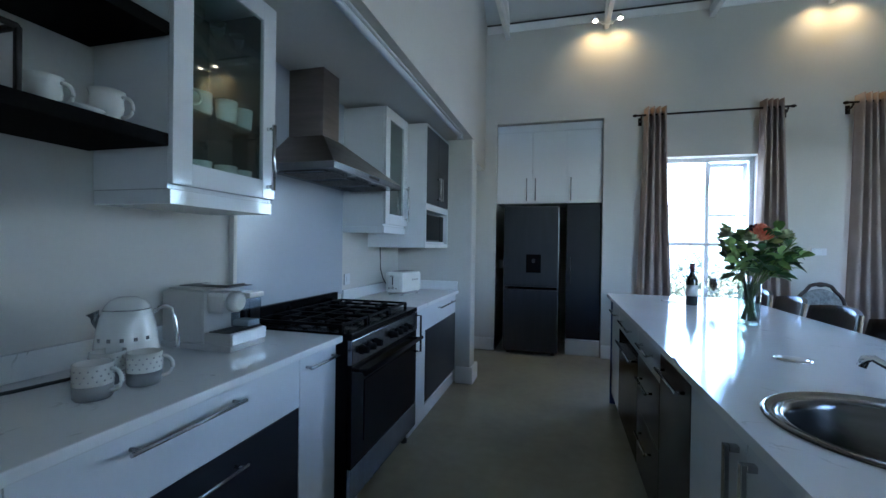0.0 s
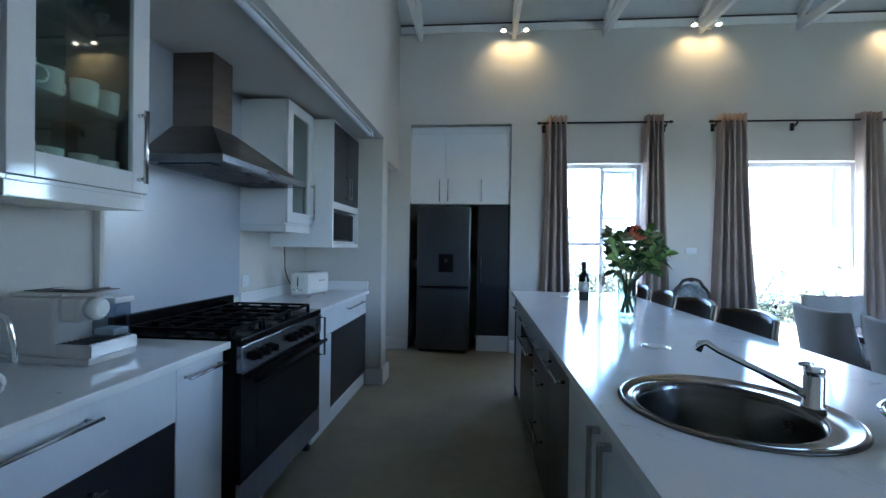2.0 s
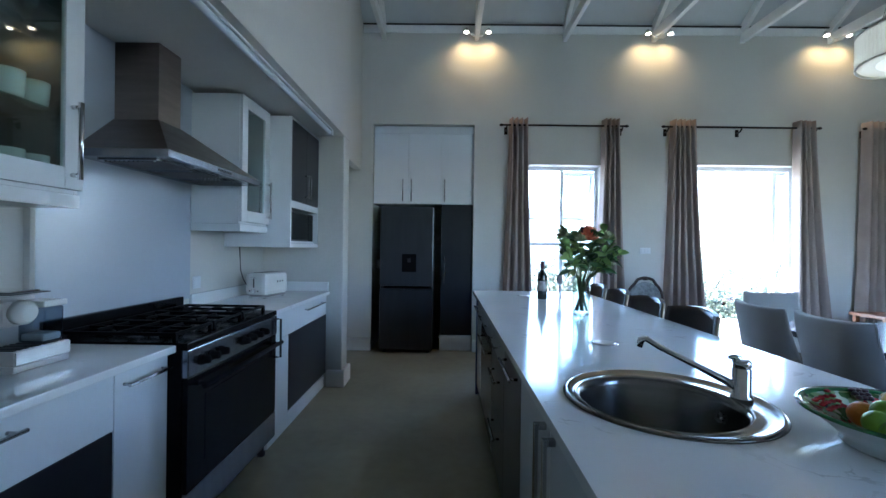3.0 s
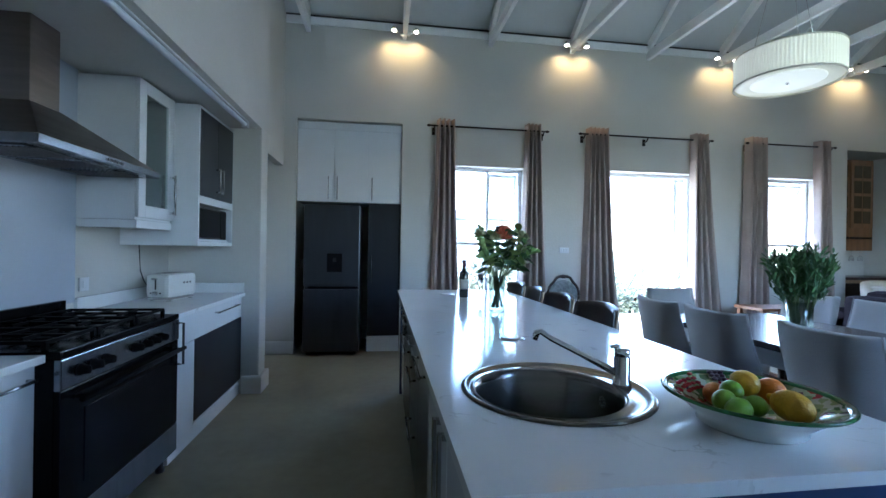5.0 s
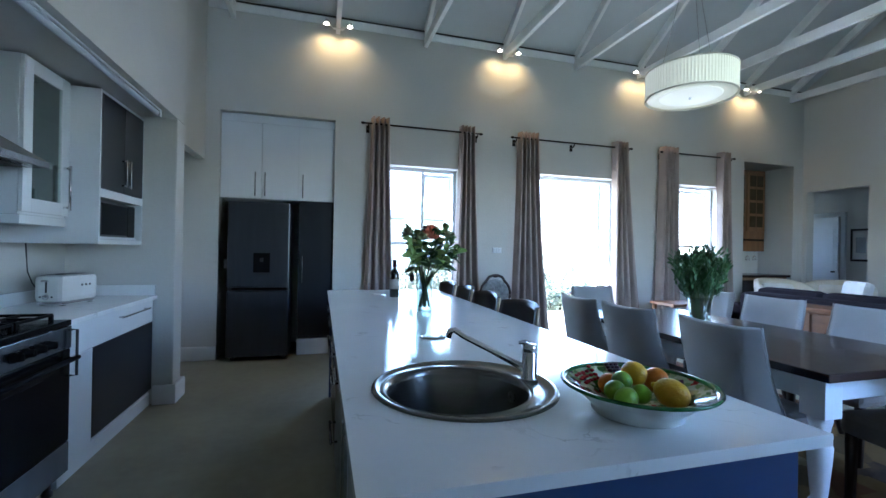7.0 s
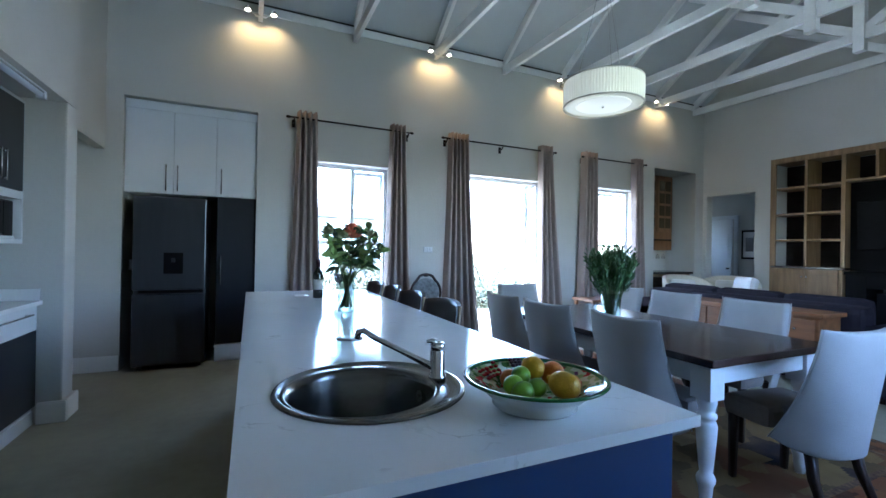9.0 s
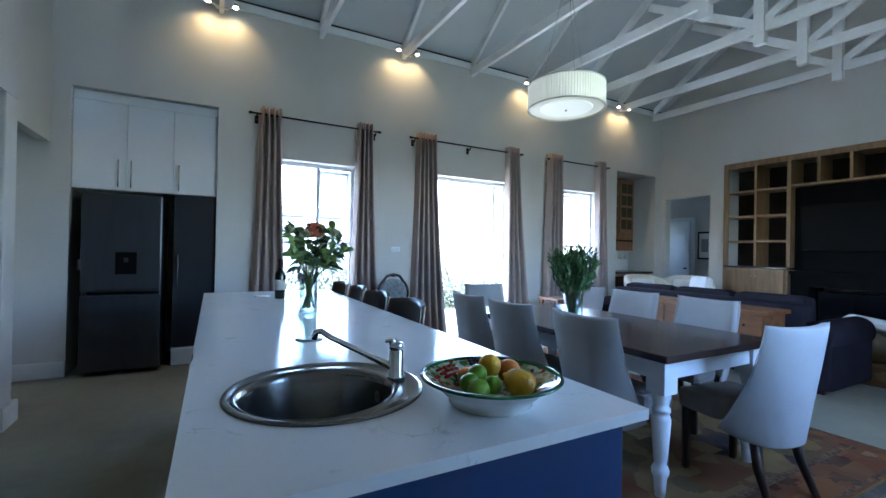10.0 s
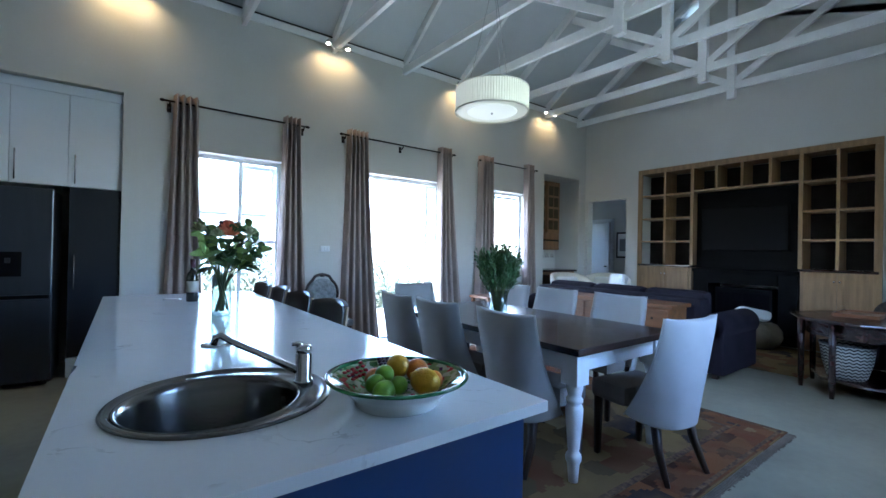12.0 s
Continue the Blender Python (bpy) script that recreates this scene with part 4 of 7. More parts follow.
# wall cabinets
def glass_cabinet(y0, y1, z0, z1, fx, label, cups):
    c = thing("wall_cabinet", (XA, (y0 + y1) / 2, z0), label, "cabinet", "glass wall cabinets")
    x0, th = XA + 0.003, 0.018
    part("side_panel", BX(x0, fx - 0.022, y0, y0 + th, z0 + 0.04, z1, 0.002), WHITE, c)
    part("side_panel", BX(x0, fx - 0.022, y1 - th, y1, z0 + 0.04, z1, 0.002), WHITE, c)
    part("top_panel", BX(x0, fx - 0.022, y0 + th, y1 - th, z1 - th, z1, 0.002), WHITE, c)
    part("bottom_panel", BX(x0, fx - 0.022, y0 + th, y1 - th, z0 + 0.04, z0 + 0.06, 0.002), WHITE, c)
    # Back and added side sheets coloured dark as the shade behind the glass.
    part("back_panel", BX(x0, x0 + 0.006, y0 + th, y1 - th, z0 + 0.06, z1 - th), CABSHADE, c)
    part("shade_sheet", BX(x0 + 0.007, fx - 0.03, y1 - th - 0.003, y1 - th - 0.0005, z0 + 0.062, z1 - th - 0.002), CABSHADE, c)
    part("shade_sheet", BX(x0 + 0.007, fx - 0.03, y0 + th + 0.0005, y0 + th + 0.003, z0 + 0.062, z1 - th - 0.002), CABSHADE, c)
    part("light_pelmet", BX(x0, fx - 0.012, y0 + 0.002, y1 - 0.002, z0 - 0.01, z0 + 0.039, 0.003), WHITE, c)
    w = 0.078
    d = part("door", B(), WHITE, c)
    bm = B()
    dz0, dz1 = z0 + 0.055, z1 - 0.002
    bx(bm, fx - 0.02, fx, y0, y0 + w, dz0, dz1, 0.003), bx(bm, fx - 0.02, fx, y1 - w, y1, dz0, dz1, 0.003)
    bx(bm, fx - 0.02, fx, y0 + w, y1 - w, dz0, dz0 + w, 0.003), bx(bm, fx - 0.02, fx, y0 + w, y1 - w, dz1 - w, dz1, 0.003)
    part("door_frame", bm, WHITE, d)
    g = part("pane", BX(fx - 0.012, fx - 0.008, y0 + w, y1 - w, dz0 + w, dz1 - w), GREENGLASS, d)
    g.visible_shadow = False
    handle(d, (fx, y1 - 0.05, z0 + 0.09), (fx, y1 - 0.05, z0 + 0.37), (0.032, 0, 0), 0.009, CHROME)
    shelves = [z0 + 0.06 + (z1 - z0 - 0.08) * k / 3 for k in (1, 2)]
    for z in shelves:
        g = part("glass_shelf", BX(x0 + 0.01, fx - 0.03, y0 + th + 0.002, y1 - th - 0.002, z, z + 0.006, 0.001), GREENGLASS, c)
        g.visible_shadow = False
    return [z0 + 0.0605] + [z + 0.0065 for z in shelves]


def cup(x, y, z, r, h, turn, label, mats=(None, None), kind="cup", spot=False):
    """A handled cup: two-tone when a second glaze is given."""
    t = thing(kind, (0, 0, 0), label, kind, kind + "s")
    body = [(0, 0.004), (r * 0.80, 0.0), (r * 0.86, 0.004), (r * 0.95, h * 0.5), (r, h), (r * 0.93, h), (r * 0.88, h * 0.5), (r * 0.78, 0.010), (0, 0.010)]
    if kind == "teacup":
        body = [(0, 0.003), (r * 0.58, 0.0), (r * 0.52, 0.010), (r * 0.85, h * 0.28), (r * 0.96, h * 0.52), (r * 0.90, h * 0.8), (r * 1.04, h), (r * 0.99, h), (r * 0.84, h * 0.8), (r * 0.90, h * 0.52), (r * 0.5, 0.016), (0, 0.016)]
    m1, m2 = mats
    if m2:
        part("base_glaze", lathe(B(), [(0, 0), (r * 0.88, 0), (r * 0.975, 0.006), (r * 1.004, h * 0.42), (r * 0.95, h * 0.42), (0, h * 0.42)], n=28), m2, t)
        part("body", lathe(B(), [(r * 0.95, h * 0.40), (r, h * 0.42), (r, h), (r * 0.93, h), (r * 0.90, h * 0.43), (0, h * 0.43)], n=28), m1, t)
        bm = B()
        for k in range(16):
            for j in range(3):
                a = 2 * math.pi * (k + 0.5 * (j % 2)) / 16
                blob(bm, (r * math.cos(a), r * math.sin(a), h * (0.55 + 0.15 * j)), 0.0026, 5, (1, 1, 1))
        tagged(part("dots", bm, DOTGLAZE, t), kind="stuff")
    else:
        part("body", lathe(B(), body, n=24), m1, t)
    bm = B()
    n = 16
    rod(bm, [(r * 0.93 + 0.66 * r * math.sin(math.pi * k / n) ** 0.8, 0, h * (0.53 + 0.31 * math.cos(math.pi * k / n))) for k in range(n + 1)], 0.0055, 8)
    part("handle", bm, m1, t)
    t.matrix_basis = pose(x, y, z, 0, 0, turn)
    return t


lev = glass_cabinet(1.712, 2.225, 1.443, 2.328, -1.40, "white wall cabinet with a glass door, cups inside", True)
k = 0
for i, n in ((0, 4), (1, 4)):
    for j in range(n):
        cup(-1.46 - 0.02 * (j % 2), 1.79 + j * 0.108, lev[i], 0.042, 0.105 if i == 0 else 0.085, 60 + 40 * j, "white cup on a glass shelf", (CERAMIC, None))
for j in range(4):
    g = thing("stemmed_glass", (-1.52, 1.80 + j * 0.11, lev[2]), "clear stemmed glass on a cabinet shelf", "glass", "cabinet glasses")
    part("bowl", lathe(B(), [(0, 0.002), (0.03, 0.0), (0.004, 0.008), (0.004, 0.07), (0.03, 0.10), (0.034, 0.14), (0.032, 0.14), (0.028, 0.10), (0, 0.078)], (-1.52, 1.80 + j * 0.11, lev[2]), 18), GLASS, g)
lev = glass_cabinet(3.46, 3.895, 1.406, 2.312, -1.40, "white wall cabinet with a glass door beside the hood", False)
for i in range(3):
    for j in range(3):
        cx, cy = -1.56, 3.56 + j * 0.11
        g = thing("tumbler", (cx, cy, lev[i]), "clear tumbler on a cabinet shelf", "glass", "cabinet glasses")
        part("bowl", lathe(B(), [(0, 0.0), (0.028, 0.0), (0.034, 0.10), (0.032, 0.10), (0.026, 0.006), (0, 0.006)], (cx, cy, lev[i]), 16), GLASS, g)

mw = thing("microwave_cabinet", (XA, 4.25, 1.285), "white wall cabinet with charcoal doors and a microwave bay", "cabinet")
MX = -1.237
part("side_panel", BX(XA + 0.003, MX, 3.90, 3.918, 1.29, 2.30, 0.002), WHITE, mw)
part("side_panel", BX(XA + 0.003, MX, 4.578, 4.597, 1.29, 2.30, 0.002), WHITE, mw)
part("top_panel", BX(XA + 0.003, MX, 3.918, 4.578, 2.282, 2.30, 0.002), WHITE, mw)
part("bottom_panel", BX(XA + 0.003, MX, 3.918, 4.578, 1.29, 1.322, 0.002), WHITE, mw)
part("shelf", BX(XA + 0.003, MX, 3.918, 4.578, 1.60, 1.655, 0.002), WHITE, mw)
part("back_panel", BX(XA + 0.003, XA + 0.01, 3.918, 4.578, 1.322, 2.282), WHITE, mw)
for a, b, hy in ((3.92, 4.247, 4.215), (4.25, 4.577, 4.282)):
    d = part("door", BX(MX - 0.017, MX + 0.003, a, b, 1.658, 2.278, 0.002), CHAR, mw)
    handle(d, (MX + 0.003, hy, 1.70), (MX + 0.003, hy, 1.90), (0.03, 0, 0), 0.006)
mo = thing("microwave_oven", (-1.5, 4.25, 1.323), "black-fronted microwave oven in a cabinet bay", "microwave")
part("case", BX(XA + 0.05, MX - 0.03, 3.97, 4.53, 1.335, 1.585, 0.006), RUBBER, mo)
part("door_window", BX(MX - 0.03, MX - 0.024, 3.99, 4.39, 1.355, 1.57, 0.003), OVENGLASS, mo)
part("control_panel", BX(MX - 0.03, MX - 0.025, 4.40, 4.52, 1.345, 1.575, 0.002), BLACK, mo)
part("trim_strip", BX(MX - 0.03, MX - 0.02, 3.97, 4.53, 1.324, 1.342, 0.002), WHITE, mo)

# batten light under the soffit
bl = thing("batten_light", (-1.07, 2.7, SOFFIT - 0.05), "long white tube batten under the bulkhead", "light")
part("tube", rod(B(), [(-1.075, 0.9, SOFFIT - 0.03), (-1.075, 4.40, SOFFIT - 0.03)], 0.018, 12), TUBE, bl)
part("base", BX(-1.10, -1.05, 0.9, 4.40, SOFFIT - 0.012, SOFFIT - 0.001, 0.003), WHITE, bl)
for y in (0.9, 4.36):
    part("end_cap", BX(-1.10, -1.05, y, y + 0.04, SOFFIT - 0.055, SOFFIT - 0.0125, 0.004), WHITE, bl)

# floating shelves with crockery
for z in (1.615, 1.97):
    solo("floating_shelf", BX(XA + 0.003, -1.40, 0.55, 1.697, z, z + 0.042, 0.003), SOOT, "thick charcoal floating shelf beside the wall cabinet", "shelf", "floating shelves")
cup(-1.53, 1.43, 1.658, 0.044, 0.09, 30, "white glazed teacup on the floating shelf", (CERAMIC, None), "teacup")
cup(-1.50, 1.575, 1.658, 0.045, 0.098, 25, "white glazed teacup on the floating shelf", (CERAMIC, None), "teacup")
sc = thing("saucer", (-1.47, 1.475, 1.658), "white saucer on the floating shelf", "saucer")
part("dish", lathe(B(), [(0, 0.003), (0.03, 0.0), (0.06, 0.012), (0.058, 0.015), (0.03, 0.005), (0, 0.006)], (-1.465, 1.475, 1.658), 24), CERAMIC, sc)
ln = thing("lantern", (-1.52, 1.29, 1.658), "small black metal framed lantern on the shelf", "lantern")
bm = B()
for x in (-1.57, -1.47):
    for y in (1.24, 1.34):
        beam(bm, (x, y, 1.66), (x, y, 1.83), 0.014, 0.014)
for z in (1.665, 1.83):
    beam(bm, (-1.57, 1.24, z), (-1.57, 1.34, z), 0.014, 0.014), beam(bm, (-1.47, 1.24, z), (-1.47, 1.34, z), 0.014, 0.014)
    beam(bm, (-1.57, 1.24, z), (-1.47, 1.24, z), 0.014, 0.014), beam(bm, (-1.57, 1.34, z), (-1.47, 1.34, z), 0.014, 0.014)
part("frame", bm, ROD, ln)

# things on the worktop
kt = thing("kettle", (-1.55, 1.665, CT), "cream enamel retro kettle with chrome handle", "kettle")
kx, ky = -1.54, 1.675
part("base", lathe(B(), [(0, 0), (0.074, 0), (0.074, 0.02), (0.070, 0.028), (0, 0.028)], (kx, ky, CT), 32), CHROME, kt)
part("body", lathe(B(), [(0, 0.029), (0.084, 0.029), (0.089, 0.045), (0.087, 0.09), (0.081, 0.14), (0.072, 0.18), (0.064, 0.202), (0, 0.206)], (kx, ky, CT), 40), CREAM, kt)
part("lid", lathe(B(), [(0.063, 0.204), (0.060, 0.214), (0.048, 0.230), (0.028, 0.241), (0, 0.244)], (kx, ky, CT), 32), CREAM, kt)
part("rim", lathe(B(), [(0.062, 0.201), (0.0665, 0.202), (0.0665, 0.205), (0.062, 0.206)], (kx, ky, CT), 32), CHROME, kt)
bm = B()
rod(bm, [(kx - 0.050, ky - 0.050, CT + 0.135), (kx - 0.055, ky - 0.055, CT + 0.17), (kx - 0.063, ky - 0.063, CT + 0.196)], 0.03, 12, [0.006, 0.016, 0.019])
part("spout", bm, STEELD, kt)
bm = B()
hp = [(0.072, 0.190), (0.088, 0.203), (0.108, 0.206), (0.122, 0.196), (0.130, 0.172), (0.137, 0.12), (0.141, 0.075), (0.138, 0.062)]
rod(bm, [(kx + a * 0.70, ky + a * 0.72, CT + h) for a, h in hp], 0.007, 10)
part("handle", bm, CHROME, kt)
bm = B()
for k in range(5):
    a = radians(-95 + k * 24)
    d = Vector((math.cos(a), math.sin(a), 0))
    p = Vector((kx, ky, CT + 0.115)) + d * 0.0845
    m = Matrix.Translation(p) @ Matrix.Rotation(a, 4, "Z")
    bx(bm, -0.0025, 0.0015, -0.0055, 0.0055, -0.006, 0.006, 0.001, m)
tagged(part("badge_squares", bm, SATIN, kt), kind="stuff")
for x, y, tn in ((-1.39, 1.465, 20), (-1.375, 1.60, 35), (-1.48, 1.57, 15)):
    cup(x, y, CT, 0.046, 0.095, tn, "white dotted mug with a grey glazed base", (CERAMIC, GREYGLAZE), "mug")
bm = B()
rod(bm, [(-1.52, 1.68, CT + 0.006), (-1.60, 1.55, CT + 0.006), (-1.62, 1.42, CT + 0.007), (-1.66, 1.28, CT + 0.008), (-1.69, 1.1, CT + 0.007)], 0.0055, 8)
cb = solo("power_cord", bm, RUBBER, "black power cord lying on the worktop", "cord")
part("plug", BX(-1.665, -1.625, 1.30, 1.33, CT + 0.001, CT + 0.025, 0.005), WHITE, cb)

cm = thing("coffee_machine", (-1.56, 2.08, CT), "grey and chrome capsule coffee machine with milk jug", "coffee machine")
part("base", BX(-1.735, -1.395, 1.985, 2.185, CT + 0.0017, CT + 0.0252, 0.005), PLASTIC, cm)
part("body", BX(-1.73, -1.52, 1.985, 2.185, CT + 0.0260, CT + 0.2310, 0.012), PLASTIC, cm)
part("head", BX(-1.519, -1.44, 1.995, 2.09, CT + 0.1428, CT + 0.2268, 0.014), PLASTIC, cm)
part("lid", BX(-1.70, -1.50, 1.99, 2.18, CT + 0.2318, CT + 0.2436, 0.005), STEEL, cm)
part("top_rim", BX(-1.69, -1.45, 2.03, 2.17, CT + 0.2444, CT + 0.2475, 0.001), RUBBER, cm)
part("lever", BX(-1.60, -1.47, 2.05, 2.15, CT + 0.2478, CT + 0.2560, 0.004), CHROME, cm)
bm = rod(B(), [(-1.44, 2.045, CT + 0.190), (-1.41, 2.045, CT + 0.187), (-1.40, 2.045, CT + 0.186)], 0.036, 20, [0.040, 0.038, 0.026])
part("brew_cap", bm, CREAM, cm)
part("drip_tray", BX(-1.519, -1.394, 1.985, 2.185, CT + 0.0256, CT + 0.0714, 0.004), PLASTIC, cm)
part("tray_front", BX(-1.3935, -1.389, 1.988, 2.182, CT + 0.028, CT + 0.069, 0.0015), STEEL, cm)
bm = B()
for k in range(9):
    bx(bm, -1.505, -1.405, 1.995 + k * 0.021, 2.005 + k * 0.021, CT + 0.0714, CT + 0.0748)
part("grille", bm, RUBBER, cm)
jug = part("milk_jug", BX(-1.50, -1.41, 2.10, 2.18, CT + 0.0755, CT + 0.1974, 0.010), JUGGLASS, cm)
part("jug_lid", BX(-1.505, -1.40, 2.095, 2.183, CT + 0.1982, CT + 0.2201, 0.006), CREAM, jug)
part("milk", BX(-1.495, -1.415, 2.105, 2.175, CT + 0.0790, CT + 0.105, 0.008), CERAMIC, jug)

cm.location = (-1.555, 2.056, CT)

ts = thing("toaster", (-1.57, 4.175, CT), "cream enamel two-slice toaster with chrome base", "toaster")
TA, TB, TC, TD = -1.655, -1.475, 4.02, 4.33
part("base", BX(TA + 0.01, TB - 0.01, TC + 0.01, TD - 0.01, CT + 0.004, CT + 0.020, 0.006), CHROME, ts)
part("body", BX(TA, TB, TC, TD, CT + 0.0205, CT + 0.198, 0.032), CREAM, ts)
part("top_plate", BX(TA + 0.03, TB - 0.03, TC + 0.03, TD - 0.03, CT + 0.1975, CT + 0.2005, 0.001), CHROME, ts)
for x in (-1.612, -1.558):
    part("slot", BX(x, x + 0.03, TC + 0.045, TD - 0.045, CT + 0.2006, CT + 0.2015), RUBBER, ts)
part("lever_slot", BX(-1.581, -1.571, TC - 0.002, TC + 0.001, CT + 0.085, CT + 0.165), RUBBER, ts)
part("lever", BX(-1.594, -1.558, TC - 0.022, TC - 0.0025, CT + 0.155, CT + 0.168, 0.004), CHROME, ts)
bm = lathe(B(), [(0, 0), (0.017, 0), (0.015, 0.014), (0, 0.016)], n=18, m=Matrix.Translation((-1.576, TC, CT + 0.058)) @ Matrix.Rotation(radians(90), 4, "X"))
part("dial", bm, CHROME, ts)
for x in (-1.612, -1.540):
    bm = lathe(B(), [(0, 0), (0.006, 0), (0.005, 0.004), (0, 0.005)], n=12, m=Matrix.Translation((x, TC, CT + 0.058)) @ Matrix.Rotation(radians(90), 4, "X"))
    part("button", bm, RUBBER, ts)
for k in range(3):
    y = 4.175 + 0.035 * k
    part("badge_square", BX(TB - 0.002, TB + 0.0015, y, y + 0.012, CT + 0.12, CT + 0.134, 0.0006), SATIN, ts)
for x in (TA + 0.03, TB - 0.03):
    for y in (TC + 0.04, TD - 0.04):
        part("foot", BX(x - 0.012, x + 0.012, y - 0.012, y + 0.012, CT, CT + 0.005), RUBBER, ts)
ts.matrix_basis = pose(-1.51, 4.125, CT, 0, 0, -12)
solo("power_cord", rod(B(), [(-1.70, 4.05, 1.29), (-1.70, 4.06, 1.20), (-1.715, 4.10, 1.10), (-1.72, 4.16, 1.02), (-1.71, 4.22, 0.95), (-1.695, 4.28, 0.93)], 0.004, 6), RUBBER, "black cord hanging from the cabinet to the toaster", "cord", at=(-1.70, 4.28, CT))

# refrigerator niche
hc = thing("overhead_cabinet", (-0.35, 6.06, 1.855), "white gloss overhead cabinet with three doors", "cabinet")
NY = 6.06
part("carcass", BX(-0.978, 0.288, NY + 0.02, 6.6, 1.855, 2.84, 0.002), WHITE, hc)
for a, b, h in ((-0.978, -0.537, -0.605), (-0.535, -0.127, -0.498), (-0.125, 0.272, -0.075)):
    d = part("door", BX(a + 0.0015, b - 0.0015, NY, NY + 0.019, 1.858, 2.745, 0.002), WHITE, hc)
    handle(d, (h, NY, 1.885), (h, NY, 2.165), (0, -0.032, 0), 0.006)
part("top_filler", BX(-0.978, 0.288, NY + 0.003, NY + 0.019, 2.748, 2.84, 0.002), WHITE, hc)
tc = thing("tall_cabinet", (0.08, 6.06, 0), "tall charcoal larder cabinet beside the refrigerator", "cabinet")
part("carcass", BX(-0.115, 0.288, NY + 0.02, 6.6, 0.19, 1.853, 0.002), CHAR, tc)
d = part("door", BX(-0.113, 0.275, NY, NY + 0.019, 0.195, 1.85, 0.002), CHAR, tc)
handle(d, (-0.067, NY, 0.86), (-0.067, NY, 1.19), (0, -0.032, 0), 0.006)
part("plinth", BX(-0.115, 0.28, NY - 0.012, NY + 0.15, 0, 0.186, 0.003), SKIRT, tc)
fr = thing("refrigerator", (-0.53, 6.1, 0), "dark steel fridge freezer with water dispenser", "refrigerator")
FRY = 5.86
part("cabinet", BX(-0.855, -0.205, FRY + 0.065, 6.5, 0.03, 1.795, 0.004), FRIDGE, fr)
ud = part("upper_door", BX(-0.858, -0.202, FRY, FRY + 0.06, 0.83, 1.80, 0.012), FRIDGE, fr)
ld = part("lower_door", BX(-0.858, -0.202, FRY, FRY + 0.06, 0.05, 0.79, 0.012), FRIDGE, fr)
part("handle_recess", BX(-0.845, -0.215, FRY + 0.015, FRY + 0.06, 0.791, 0.829), RUBBER, fr)
part("grip", BX(-0.80, -0.225, FRY - 0.008, FRY + 0.004, 0.800, 0.829, 0.003), BLACK, ud)
ds = part("dispenser", BX(-0.585, -0.41, FRY - 0.003, FRY + 0.002, 1.0, 1.22, 0.003), BLACK, ud)
part("dispenser_well", BX(-0.56, -0.435, FRY - 0.005, FRY - 0.003, 1.03, 1.17, 0.002), OVENGLASS, ds)
part("spout", BX(-0.515, -0.48, FRY - 0.02, FRY - 0.005, 1.12, 1.165, 0.004), RUBBER, ds)
for x in (-0.8, -0.26):
    part("foot", BX(x - 0.02, x + 0.02, FRY + 0.08, FRY + 0.12, 0, 0.03), RUBBER, fr)

# ---- island ----
IT = 0.92
IX0, IX1, IY0, IY1 = 0.207, 1.200, 1.272, 4.52
SKX, SKY, SKR = 0.538, 1.747, 0.255
BWX, BWY, BWR = 0.508, 1.722, 0.192
isl = thing("kitchen_island", (0.7, 2.9, 0), "long kitchen island with white fronts and navy end panel", "kitchen island")


